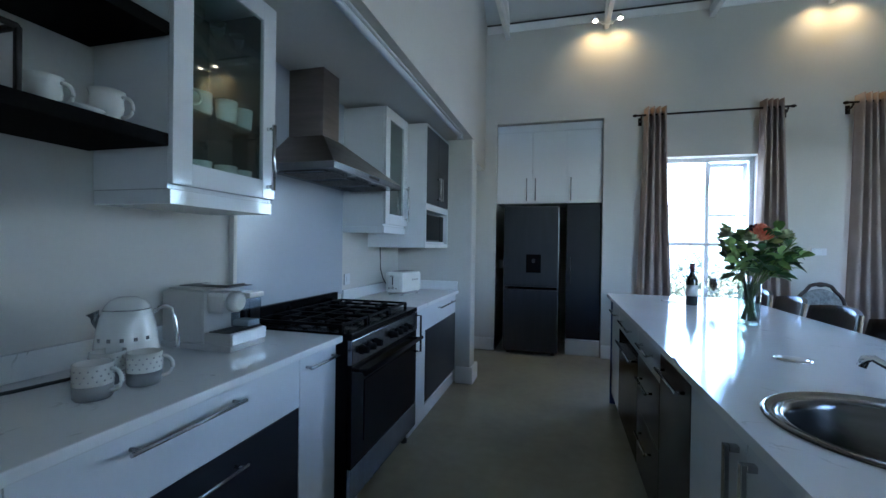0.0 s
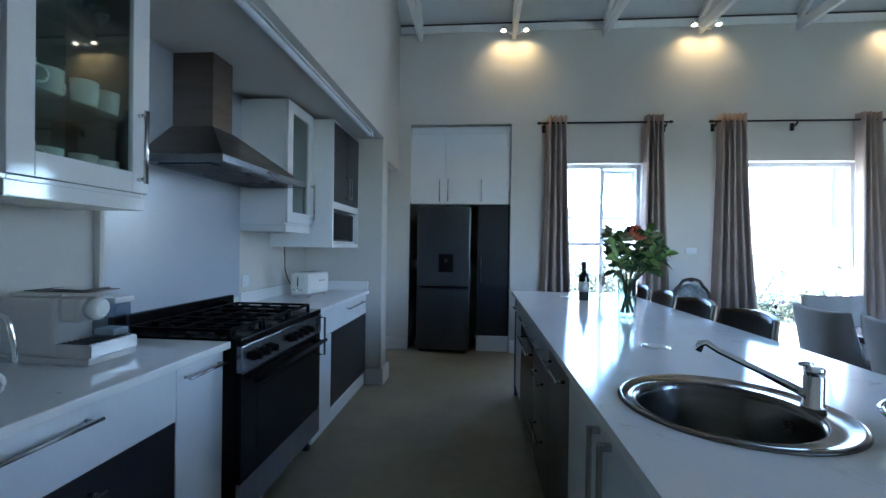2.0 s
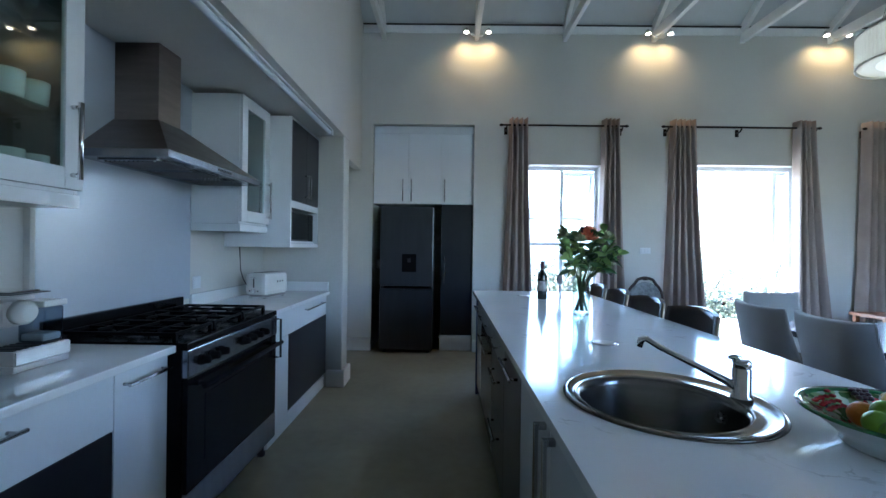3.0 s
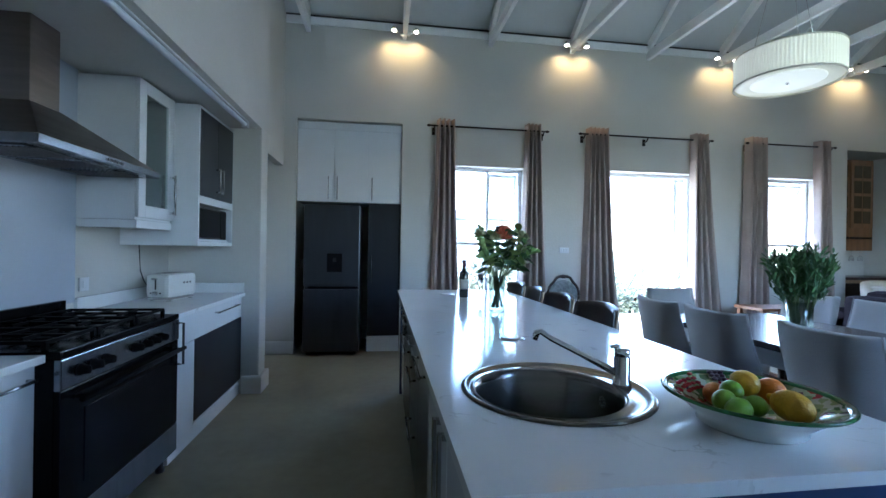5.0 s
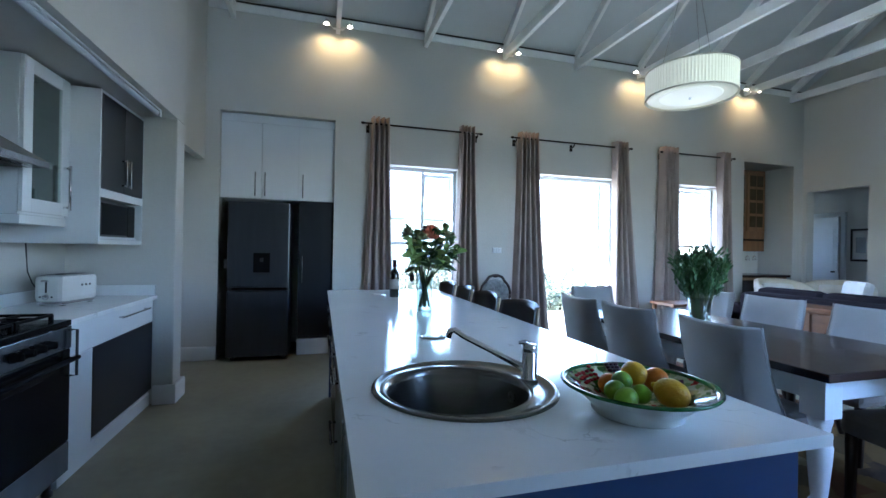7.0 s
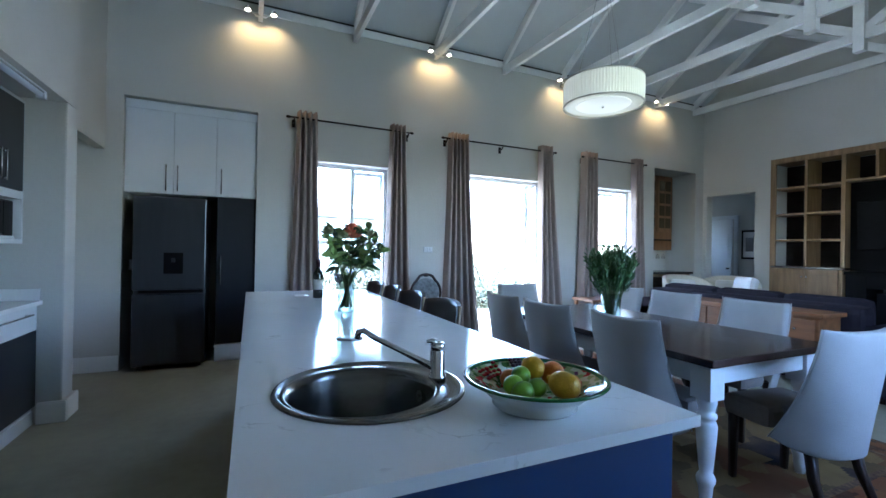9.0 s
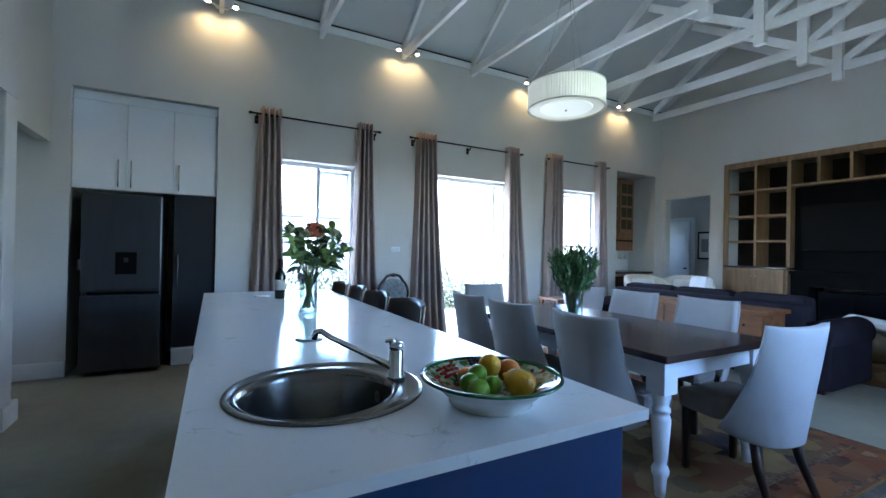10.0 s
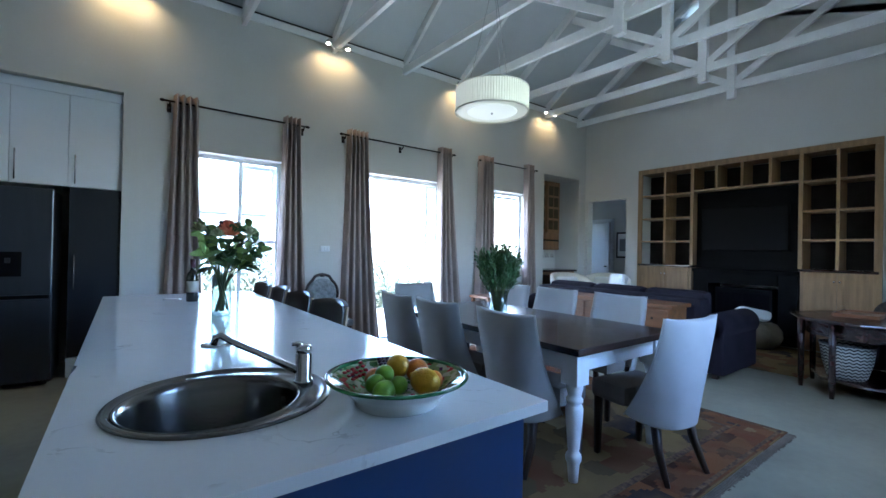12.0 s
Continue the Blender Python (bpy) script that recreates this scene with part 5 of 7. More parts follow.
def island_fronts():
    fx = 0.245
    part("carcass", BX(fx + 0.02, 0.84, 1.33, 4.44, 0.10, 0.62, 0.002), WHITE, isl)
    bm = B()
    bx(bm, fx + 0.02, 0.84, 2.1, 4.44, 0.621, IT - 0.024, 0.002), bx(bm, fx + 0.02, fx + 0.03, 1.33, 2.1, 0.621, IT - 0.024), bx(bm, 0.83, 0.84, 1.33, 2.1, 0.621, IT - 0.024)
    part("upper_carcass", bm, WHITE, isl)
    part("plinth", BX(fx + 0.045, 0.82, 1.36, 4.42, 0, 0.098, 0.002), SKIRT, isl)
    part("end_panel", BX(0.235, 1.145, 1.302, 1.325, 0, IT - 0.026, 0.002), NAVY, isl, "navy lacquered end panel")
    part("end_panel", BX(0.235, 1.145, 4.445, 4.468, 0, IT - 0.026, 0.002), NAVY, isl, "navy lacquered end panel")
    part("back_panel", BX(0.842, 0.858, 1.326, 4.444, 0, IT - 0.026, 0.001), NAVY, isl)

    def front(name, y0, y1, z0, z1, mat, h=None, vertical=False):
        d = part(name, BX(fx, fx + 0.019, y0 + 0.0015, y1 - 0.0015, z0, z1, 0.002), mat, isl)
        if h and vertical:
            y, a, b = h
            bm = B()
            bx(bm, fx - 0.034, fx - 0.022, y - 0.010, y + 0.010, a, b, 0.002)
            bx(bm, fx - 0.022, fx, y - 0.010, y + 0.010, b - 0.016, b, 0.002), bx(bm, fx - 0.022, fx, y - 0.010, y + 0.010, a, a + 0.016, 0.002)
            part("handle", bm, SATIN, d)
        elif h:
            handle(d, (fx, h[0], h[2]), (fx, h[1], h[2]), (-0.032, 0, 0), 0.0065)

    front("door", 1.328, 1.755, 0.10, 0.892, WHITE, (1.705, 0.42, 0.83), True)
    front("door", 1.755, 2.20, 0.10, 0.892, WHITE, (1.805, 0.42, 0.83), True)
    front("appliance_front", 2.20, 2.66, 0.10, 0.892, CHAR, (2.26, 2.60, 0.80))
    front("drawer_front", 2.66, 3.21, 0.72, 0.892, WHITE, (2.80, 3.08, 0.80))
    front("drawer_front", 2.66, 3.21, 0.42, 0.717, CHAR, (2.80, 3.08, 0.62))
    front("drawer_front", 2.66, 3.21, 0.10, 0.417, CHAR, (2.80, 3.08, 0.33))
    front("drawer_front", 3.21, 4.0, 0.72, 0.892, WHITE, (3.40, 3.82, 0.80))
    front("appliance_front", 3.21, 4.0, 0.10, 0.717, BLACK, (3.30, 3.92, 0.64))
    front("end_front", 4.0, 4.44, 0.10, 0.892, WHITE, (4.06, 4.36, 0.80))


island_fronts()


def quartz_top():
    """The island's worktop with a round cut-out for the sink."""
    bm = B()
    n = 48
    r = SKR - 0.03
    cx, cy = SKX, SKY
    y_lo, y_hi = IY0, 2.3
    outer = []
    for k in range(n):
        a = 2 * math.pi * k / n
        dx, dy = math.cos(a), math.sin(a)
        s = min(((IX1 - cx) / dx if dx > 1e-9 else 1e9), ((IX0 - cx) / dx if dx < -1e-9 else 1e9), ((y_hi - cy) / dy if dy > 1e-9 else 1e9), ((y_lo - cy) / dy if dy < -1e-9 else 1e9))
        outer.append((cx + dx * s, cy + dy * s))
    for z, flip in ((IT, False), (IT - 0.026, True)):
        a = [bm.verts.new((cx + r * math.cos(2 * math.pi * k / n), cy + r * math.sin(2 * math.pi * k / n), z)) for k in range(n)]
        b = [bm.verts.new((x, y, z)) for x, y in outer]
        for k in range(n):
            bm.faces.new((a[k], a[(k + 1) % n], b[(k + 1) % n], b[k]))
        for q in ((IX0, y_lo), (IX1, y_lo), (IX0, y_hi), (IX1, y_hi)):
            near = sorted(range(n), key=lambda k: (outer[k][0] - q[0]) ** 2 + (outer[k][1] - q[1]) ** 2)[:2]
            c = bm.verts.new((*q, z))
            if abs(near[0] - near[1]) in (1, n - 1):
                bm.faces.new((b[near[0]], c, b[near[1]]))
        c = [bm.verts.new(p) for p in ((IX0, y_hi, z), (IX1, y_hi, z), (IX1, IY1, z), (IX0, IY1, z))]
        bm.faces.new(c)
    for p, q in (((IX0, y_lo), (IX1, y_lo)), ((IX1, y_lo), (IX1, IY1)), ((IX1, IY1), (IX0, IY1)), ((IX0, IY1), (IX0, y_lo))):
        bm.faces.new([bm.verts.new(v) for v in ((*p, IT), (*q, IT), (*q, IT - 0.026), (*p, IT - 0.026))])
    return bm


solo("island_worktop", quartz_top(), QUARTZ, "long white quartz worktop with fine grey veins and a sink cut-out", "worktop", at=(0.7, 2.9, IT - 0.026))
sk = thing("sink", (SKX, SKY, 0.74), "round stainless steel inset sink", "sink")
bm = B()
n = 64
rings = []
def ring(cx, cy, r, z):
    return [bm.verts.new((cx + r * math.cos(2 * math.pi * k / n), cy + r * math.sin(2 * math.pi * k / n), z)) for k in range(n)]
for args in ((SKX, SKY, SKR - 0.025, IT - 0.01), (SKX, SKY, SKR, IT + 0.001), (SKX, SKY, SKR - 0.004, IT + 0.006), (SKX, SKY, SKR - 0.014, IT + 0.008), (SKX, SKY, SKR - 0.022, IT + 0.003), (BWX + 0.004, BWY + 0.006, BWR + 0.014, IT + 0.004), (BWX, BWY, BWR + 0.006, IT + 0.009), (BWX, BWY, BWR, IT + 0.006), (BWX, BWY, BWR - 0.008, IT - 0.012), (BWX, BWY, BWR - 0.014, IT - 0.15), (BWX, BWY, BWR - 0.04, IT - 0.185), (BWX, BWY, 0.05, IT - 0.192)):
    rings.append(ring(*args))
for a, b in zip(rings, rings[1:]):
    for k in range(n):
        bm.faces.new((a[k], a[(k + 1) % n], b[(k + 1) % n], b[k])).smooth = True
bm.faces.new(rings[-1])
part("bowl", bm, SINKSTEEL, sk)
part("drain", lathe(B(), [(0, 0.004), (0.02, 0.004), (0.03, 0.006), (0.042, 0.003), (0.045, 0.0)], (BWX, BWY, IT - 0.191), 24), CHROME, sk)
bm = B()
for k in range(8):
    a = 2 * math.pi * k / 8
    blob(bm, (BWX + BWR * 0.93 * math.cos(0.2) , BWY + BWR * 0.93 * math.sin(0.2) + 0.012 * math.cos(a), IT - 0.045 + 0.012 * math.sin(a)), 0.004, 6)
part("overflow", bm, RUBBER, sk)
tp = thing("mixer_tap", (0.731, 1.742, IT), "chrome mixer tap with a long swivel spout", "tap")
tx, ty = 0.731, 1.742
part("body", lathe(B(), [(0, 0.006), (0.026, 0.006), (0.026, 0.014), (0.0215, 0.017), (0.0215, 0.084), (0.0195, 0.086), (0.0195, 0.088), (0.0215, 0.090), (0.0215, 0.104), (0.017, 0.109), (0, 0.110)], (tx, ty, IT), 28), CHROME, tp)
bm = B()
e = Vector((0.545, 1.868, 1.040))
a = Vector((tx - 0.015, ty + 0.007, IT + 0.040))
rod(bm, [a, a.lerp(e, 0.45) + Vector((0, 0, 0.004)), a.lerp(e, 0.85) + Vector((0, 0, 0.006)), e + Vector((0, 0, 0.012)), e + Vector((-0.012, 0.006, 0.008)), e + Vector((-0.018, 0.009, -0.012))], 0.009, 12, [0.011, 0.0085, 0.0085, 0.009, 0.0105, 0.0105])
part("spout", bm, CHROME, tp)
bm = B()
rod(bm, [(tx - 0.004, ty, IT + 0.109), (tx - 0.016, ty + 0.003, IT + 0.114), (tx - 0.032, ty + 0.006, IT + 0.112)], 0.006, 8, [0.009, 0.007, 0.005])
part("lever", bm, CHROME, tp)
for x, y, r in ((0.617, 2.394, 0.056), (0.60, 4.10, 0.056)):
    p = thing("popup_socket", (x, y, IT), "round steel pop-up socket lid set in the worktop", "socket", "pop-up sockets")
    part("collar", lathe(B(), [(r - 0.008, 0.001), (r, 0.001), (r, 0.004), (r - 0.008, 0.005)], (x, y, IT), 32), CHROME, p)
    part("lid", lathe(B(), [(0, 0.001), (r - 0.010, 0.001), (r - 0.010, 0.006), (0.03, 0.0075), (0, 0.0075)], (x, y, IT), 32), STEEL, p)

# fruit bowl
fb = thing("fruit_bowl", (0.875, 1.475, IT), "white painted ceramic bowl with a green rim", "bowl")
bx0, by0 = 0.875, 1.475
part("outside", lathe(B(), [(0, 0.004), (0.098, 0.0), (0.103, 0.004), (0.100, 0.012), (0.130, 0.040), (0.166, 0.0635)], (bx0, by0, IT), 56), CERAMIC, fb)
part("inside", lathe(B(), [(0.166, 0.0675), (0.128, 0.050), (0.10, 0.030), (0.07, 0.018), (0, 0.014)], (bx0, by0, IT), 56), BOWLPAINT, fb)
part("rim", lathe(B(), [(0.160, 0.0615), (0.173, 0.065), (0.176, 0.069), (0.173, 0.073), (0.164, 0.071), (0.160, 0.066)], (bx0, by0, IT), 56), GREENGLAZE, fb)
bm = B()
for k in range(16):
    a, q = 0.85 + 0.13 * (k % 5), 0.118 + 0.012 * (k // 5)
    blob(bm, (bx0 + q * math.cos(a + 0.9), by0 + q * math.sin(a + 0.9), IT + 0.047 + 0.6 * (q - 0.118)), 0.0065, 6, (1, 1, 0.6))
dark = B()
for k in range(9):
    a, q = 1.22 + 0.075 * (k % 3), 0.135 + 0.011 * (k // 3)
    blob(dark, (bx0 + q * math.cos(a), by0 + q * math.sin(a), IT + 0.053 + 0.45 * (q - 0.118)), 0.0075, 6, (1, 1, 0.7))
tagged(part("relief_grapes", dark, BERRY, fb, "raised dark purple glazed grapes"), kind="stuff")
tagged(part("relief_berries", bm, REDGLAZE, fb, "raised red glazed berries"), kind="stuff")
for x, y, z, r, mat, nm, sq in ((0.917, 1.415, 0.060, 0.032, LEMON, "lemon", 1.25), (0.900, 1.515, 0.078, 0.029, LEMON, "lemon", 1.1), (0.942, 1.490, 0.066, 0.030, ORANGE, "orange", 1.0), (0.823, 1.448, 0.044, 0.025, LIME, "lime", 1.25), (0.818, 1.482, 0.053, 0.023, LIME, "lime", 1.15), (0.852, 1.500, 0.066, 0.024, LIME, "lime", 1.1), (0.862, 1.446, 0.052, 0.022, LIME, "lime", 1.05), (0.850, 1.545, 0.046, 0.026, ORANGE, "orange", 1.0), (0.960, 1.440, 0.050, 0.024, ORANGE, "orange", 1.0)):
    m = Matrix.Rotation(radians(x * 900 % 180), 4, "Z") @ Matrix.Rotation(radians(80), 4, "Y")
    bm = blob(B(), (x, y, IT + z), r, 16, (1, 1, sq), m)
    if nm == "lemon":
        blob(bm, Vector((x, y, IT + z)) + m @ Vector((0, 0, r * sq)), r * 0.25, 8, (1, 1, 1.3), m)
    solo(nm, bm, mat, {"lemon": "ripe yellow lemon in the bowl", "orange": "small orange in the bowl", "lime": "green lime in the bowl"}[nm], nm, nm + "s")

# flower vase, bottle, glass
def leaf_mesh(bm, base, direction, length, width, rnd, droop=0.25):
    d = Vector(direction).normalized()
    side = d.cross(Vector((0, 0, 1)))
    side = side.normalized() if side.length > 1e-3 else Vector((1, 0, 0))
    side = (Matrix.Rotation(rnd.uniform(-0.9, 0.9), 3, d) @ side)
    nrm = side.cross(d)
    p = Vector(base)
    rows = []
    for i, (f, w) in enumerate(((0, 0.12), (0.3, 0.85), (0.6, 1.0), (0.85, 0.6), (1, 0.05))):
        c = p + d * length * f - Vector((0, 0, droop * length * f * f))
        rows.append((bm.verts.new(c - side * width * w / 2 + nrm * width * 0.12 * w), bm.verts.new(c), bm.verts.new(c + side * width * w / 2 + nrm * width * 0.12 * w)))
    for a, b in zip(rows, rows[1:]):
        bm.faces.new((a[0], a[1], b[1], b[0])).smooth = True
        bm.faces.new((a[1], a[2], b[2], b[1])).smooth = True


def glass_vase(x, y, z, r, h, label):
    v = thing("glass_vase", (x, y, z), label, "vase", "glass vases")
    g = part("glass", lathe(B(), [(0, 0.0), (r * 0.92, 0.0), (r * 0.95, 0.006), (r * 0.93, h * 0.5), (r, h), (r - 0.0016, h), (r * 0.93 - 0.0016, h * 0.5), (r * 0.95 - 0.0016, 0.009), (0, 0.008)], (x, y, z), 32), VASEGLASS, v)
    g.visible_shadow = False
    return v


VX, VY = 0.755, 3.14
glass_vase(VX, VY, IT, 0.052, 0.225, "tall clear glass vase holding cut flowers")
fl = thing("flower_bouquet", (VX, VY, IT + 0.02), "mixed bouquet with a red protea and green leaves", "flowers")
rnd = random.Random(5)
bm = B()
tips = []
for k in range(22):
    a, s = rnd.uniform(0, 6.28), rnd.random() ** 0.6
    foot = Vector((VX + 0.034 * math.cos(a + 2.6), VY + 0.034 * math.sin(a + 2.6), IT + 0.03))
    neck = Vector((VX + 0.043 * s * math.cos(a), VY + 0.043 * s * math.sin(a), IT + 0.205))
    tip = Vector((VX + 0.215 * s * math.cos(a), VY + 0.215 * s * math.sin(a), IT + 0.525 - 0.15 * s * s + rnd.uniform(-0.05, 0.03)))
    rod(bm, [foot, neck, neck.lerp(tip, 0.6) + Vector((0, 0, 0.015)), tip], 0.003, 5, [0.004, 0.0035, 0.003, 0.002])
    tips.append((neck, tip))
part("stems", bm, STEM, fl)
for mat, lo, hi, nm in ((LEAF, 0, 14, "leaves"), (LEAFD, 8, 22, "dark_leaves")):
    bm = B()
    for neck, tip in tips[lo:hi]:
        for q in range(11):
            f = rnd.uniform(0.28, 1.0)
            c = neck.lerp(tip, f)
            d = (tip - neck).normalized() * 0.7 + Vector((rnd.gauss(0, 0.7), rnd.gauss(0, 0.7), rnd.gauss(0.1, 0.5)))
            leaf_mesh(bm, c, d, rnd.uniform(0.05, 0.10), rnd.uniform(0.026, 0.048), rnd)
    tagged(part(nm, bm, mat, fl), kind="stuff")
bm = B()
pc = Vector((VX + 0.01, VY - 0.09, IT + 0.455))
for k in range(90):
    a, u = k * 2.39996, k / 90
    d = Vector((math.cos(a) * (0.25 + u), math.sin(a) * (0.25 + u), 1.25 - 1.1 * u))
    leaf_mesh(bm, pc + Vector((0, 0, -0.02 * u)), d, 0.060, 0.016, rnd, -0.2)
part("protea_head", bm, PROTEA, fl, "red-orange protea head")
bm = B()
for k in range(26):
    c = Vector((VX + rnd.uniform(-0.03, 0.03), VY - 0.05 + rnd.uniform(-0.03, 0.03), IT + 0.50 + rnd.uniform(-0.02, 0.012)))
    blob(bm, c, rnd.uniform(0.007, 0.011), 6)
tagged(part("berries", bm, BERRY, fl), kind="stuff")
for c in ((VX + 0.12, VY - 0.08, IT + 0.45), (VX - 0.12, VY - 0.02, IT + 0.46), (VX + 0.08, VY + 0.08, IT + 0.48), (VX - 0.05, VY - 0.13, IT + 0.43), (VX + 0.16, VY + 0.0, IT + 0.44)):
    bm = B()
    for k in range(40):
        a, u = k * 2.39996, k / 40
        leaf_mesh(bm, Vector(c), (math.cos(a) * (0.2 + u), math.sin(a) * (0.2 + u), 1.1 - u), 0.042, 0.014, rnd, -0.1)
    part("pale_flower", bm, PALEFLOWER, fl)

wb = thing("wine_bottle", (0.705, 3.94, IT), "dark red wine bottle with a pale label", "bottle")
part("glass", lathe(B(), [(0, 0.0), (0.035, 0.0), (0.037, 0.006), (0.037, 0.172), (0.033, 0.192), (0.018, 0.212), (0.0145, 0.226), (0.0145, 0.274), (0.016, 0.276), (0.016, 0.288), (0, 0.288)], (0.705, 3.94, IT), 28), BOTTLE, wb)
part("label", lathe(B(), [(0.0373, 0.065), (0.0377, 0.065), (0.0377, 0.140), (0.0373, 0.140)], (0.705, 3.94, IT), 28), LABEL, wb)
part("capsule", lathe(B(), [(0.0150, 0.232), (0.0152, 0.232), (0.0165, 0.274), (0.0168, 0.290), (0, 0.2905)], (0.705, 3.94, IT), 20), BERRY, wb)
for x, y in ((0.83, 3.96), (0.88, 4.05)):
    wg = thing("wine_glass", (x, y, IT), "clear stemmed wine glass", "glass", "wine glasses")
    part("bowl", lathe(B(), [(0, 0.001), (0.034, 0.001), (0.030, 0.004), (0.005, 0.010), (0.004, 0.08), (0.012, 0.09), (0.036, 0.12), (0.039, 0.15), (0.032, 0.19), (0.0305, 0.19), (0.037, 0.15), (0.034, 0.122), (0.010, 0.094), (0, 0.092)], (x, y, IT), 24), GLASS, wg)

# ---- bar chairs along the island ----
def bar_chair():
    c = thing("bar_chair", (0, 0, 0), "dark brown leather bar chair with pale wooden edges", "chair", "bar chairs")
    part("seat", BX(-0.24, 0.16, -0.20, 0.20, 0.62, 0.69, 0.025), LEATHER, c)
    bm = B()
    nu, nz = 14, 8
    g0, g1 = [], []
    for j in range(nz + 1):
        f = j / nz
        z = 0.70 + 0.305 * f
        hw = 0.20 - 0.012 * f ** 3
        r0, r1 = [], []
        for i in range(nu + 1):
            u = -1 + 2 * i / nu
            y = hw * u
            x = 0.155 - 0.05 * u * u + 0.05 * f
            drop = 0.02 * u * u * f
            r0.append(bm.verts.new((x, y, z - drop))), r1.append(bm.verts.new((x + 0.028, y, z - drop)))
        g0.append(r0), g1.append(r1)
    for g in (g0, g1):
        for a, b in zip(g, g[1:]):
            for i in range(nu):
                bm.faces.new((a[i], a[i + 1], b[i + 1], b[i])).smooth = True
    for i in range(nu):
        bm.faces.new((g0[-1][i], g0[-1][i + 1], g1[-1][i + 1], g1[-1][i])), bm.faces.new((g0[0][i], g0[0][i + 1], g1[0][i + 1], g1[0][i]))
    for j in range(nz):
        for e in (0, -1):
            bm.faces.new((g0[j][e], g0[j + 1][e], g1[j + 1][e], g1[j][e]))
    bk = part("backrest", bm, LEATHER, c)
    for s in (-1, 1):
        bm = rod(B(), [(0.125 + 0.05 * f, s * (0.204 - 0.012 * f ** 3), 0.68 + 0.30 * f) for f in (0, 0.35, 0.7, 1)], 0.010, 6)
        part("edge_rail", bm, PALEWOOD, bk)
    for x in (-0.20, 0.14):
        for y in (-0.17, 0.17):
            part("leg", rod(B(), [(x, y, 0.62), (x * 1.1, y * 1.1, 0.0)], 0.018, 8, [0.020, 0.013]), WALNUT, c)
    part("footrest", rod(B(), [(-0.21, -0.18, 0.25), (-0.21, 0.18, 0.25)], 0.010, 8), WALNUT, c)
    return c


first = bar_chair()
first.matrix_basis = pose(1.12, 2.93, 0, 0, 0, 6)
for y, a in ((3.46, 4), (3.95, -3), (4.42, 3)):
    copy_thing(first, pose(1.12, y, 0, 0, 0, a))

# ---- dining set ----
rg = thing("rug", (3.0, 2.95, 0), "worn patterned oriental rug under the dining table", "rug")
part("field", BX(1.62, 4.28, 1.56, 5.0, 0.001, 0.011, 0.003), RUG, rg)
for q in ((1.63, 4.27, 1.57, 1.83), (1.63, 4.27, 4.73, 4.99), (1.63, 1.87, 1.84, 4.72), (4.03, 4.27, 1.84, 4.72)):
    part("border", BX(*q, 0.0115, 0.0135, 0.0008), BORDER, rg)
for q in ((1.872, 4.028, 1.832, 1.872), (1.872, 4.028, 4.688, 4.728), (1.872, 1.912, 1.874, 4.686), (3.988, 4.028, 1.874, 4.686), (1.645, 4.255, 1.585, 1.61), (4.23, 4.255, 1.612, 4.97)):
    part("guard_stripe", BX(*q, 0.0137, 0.0149, 0.0004), GUARD, rg)
for y, s in ((1.56, -1), (5.0, 1)):
    bm = B()
    for k in range(150):
        x = 1.64 + k * 0.0176
        bx(bm, x, x + 0.006, y + (-0.05 - 0.015 * rnd.random() if s < 0 else 0.001), y + (-0.001 if s < 0 else 0.05 + 0.015 * rnd.random()), 0.001, 0.005)
    tagged(part("fringe", bm, FRINGE, rg), kind="stuff")
tb = thing("dining_table", (2.8, 3.15, 0.011), "dining table with dark stained top and white turned legs", "table")
TX0, TX1, TY0, TY1 = 2.27, 3.355, 1.945, 3.91
part("tabletop", BX(TX0, TX1, TY0, TY1, 0.745, 0.785, 0.006), DARKWOOD, tb)
for q in ((TX0 + 0.09, TX1 - 0.09, TY0 + 0.07, TY0 + 0.095), (TX0 + 0.09, TX1 - 0.09, TY1 - 0.095, TY1 - 0.07), (TX0 + 0.07, TX0 + 0.095, TY0 + 0.1, TY1 - 0.1), (TX1 - 0.095, TX1 - 0.07, TY0 + 0.1, TY1 - 0.1)):
    part("apron", BX(*q, 0.635, 0.744, 0.003), SKIRT, tb)
for x in (TX0 + 0.115, TX1 - 0.115):
    for y in (TY0 + 0.105, TY1 - 0.105):
        bm = BX(x - 0.055, x + 0.055, y - 0.055, y + 0.055, 0.56, 0.744, 0.004)
        lathe(bm, [(0.0, 0.0), (0.026, 0.0), (0.031, 0.06), (0.034, 0.10), (0.043, 0.12), (0.045, 0.14), (0.040, 0.155), (0.030, 0.17), (0.034, 0.20), (0.045, 0.33), (0.050, 0.41), (0.044, 0.43), (0.036, 0.437), (0.047, 0.452), (0.047, 0.468), (0.037, 0.478), (0.040, 0.50), (0.048, 0.53), (0.046, 0.545), (0.046, 0.549), (0, 0.549)], (x, y, 0.011), 24)
        part("leg", bm, SKIRT, tb)


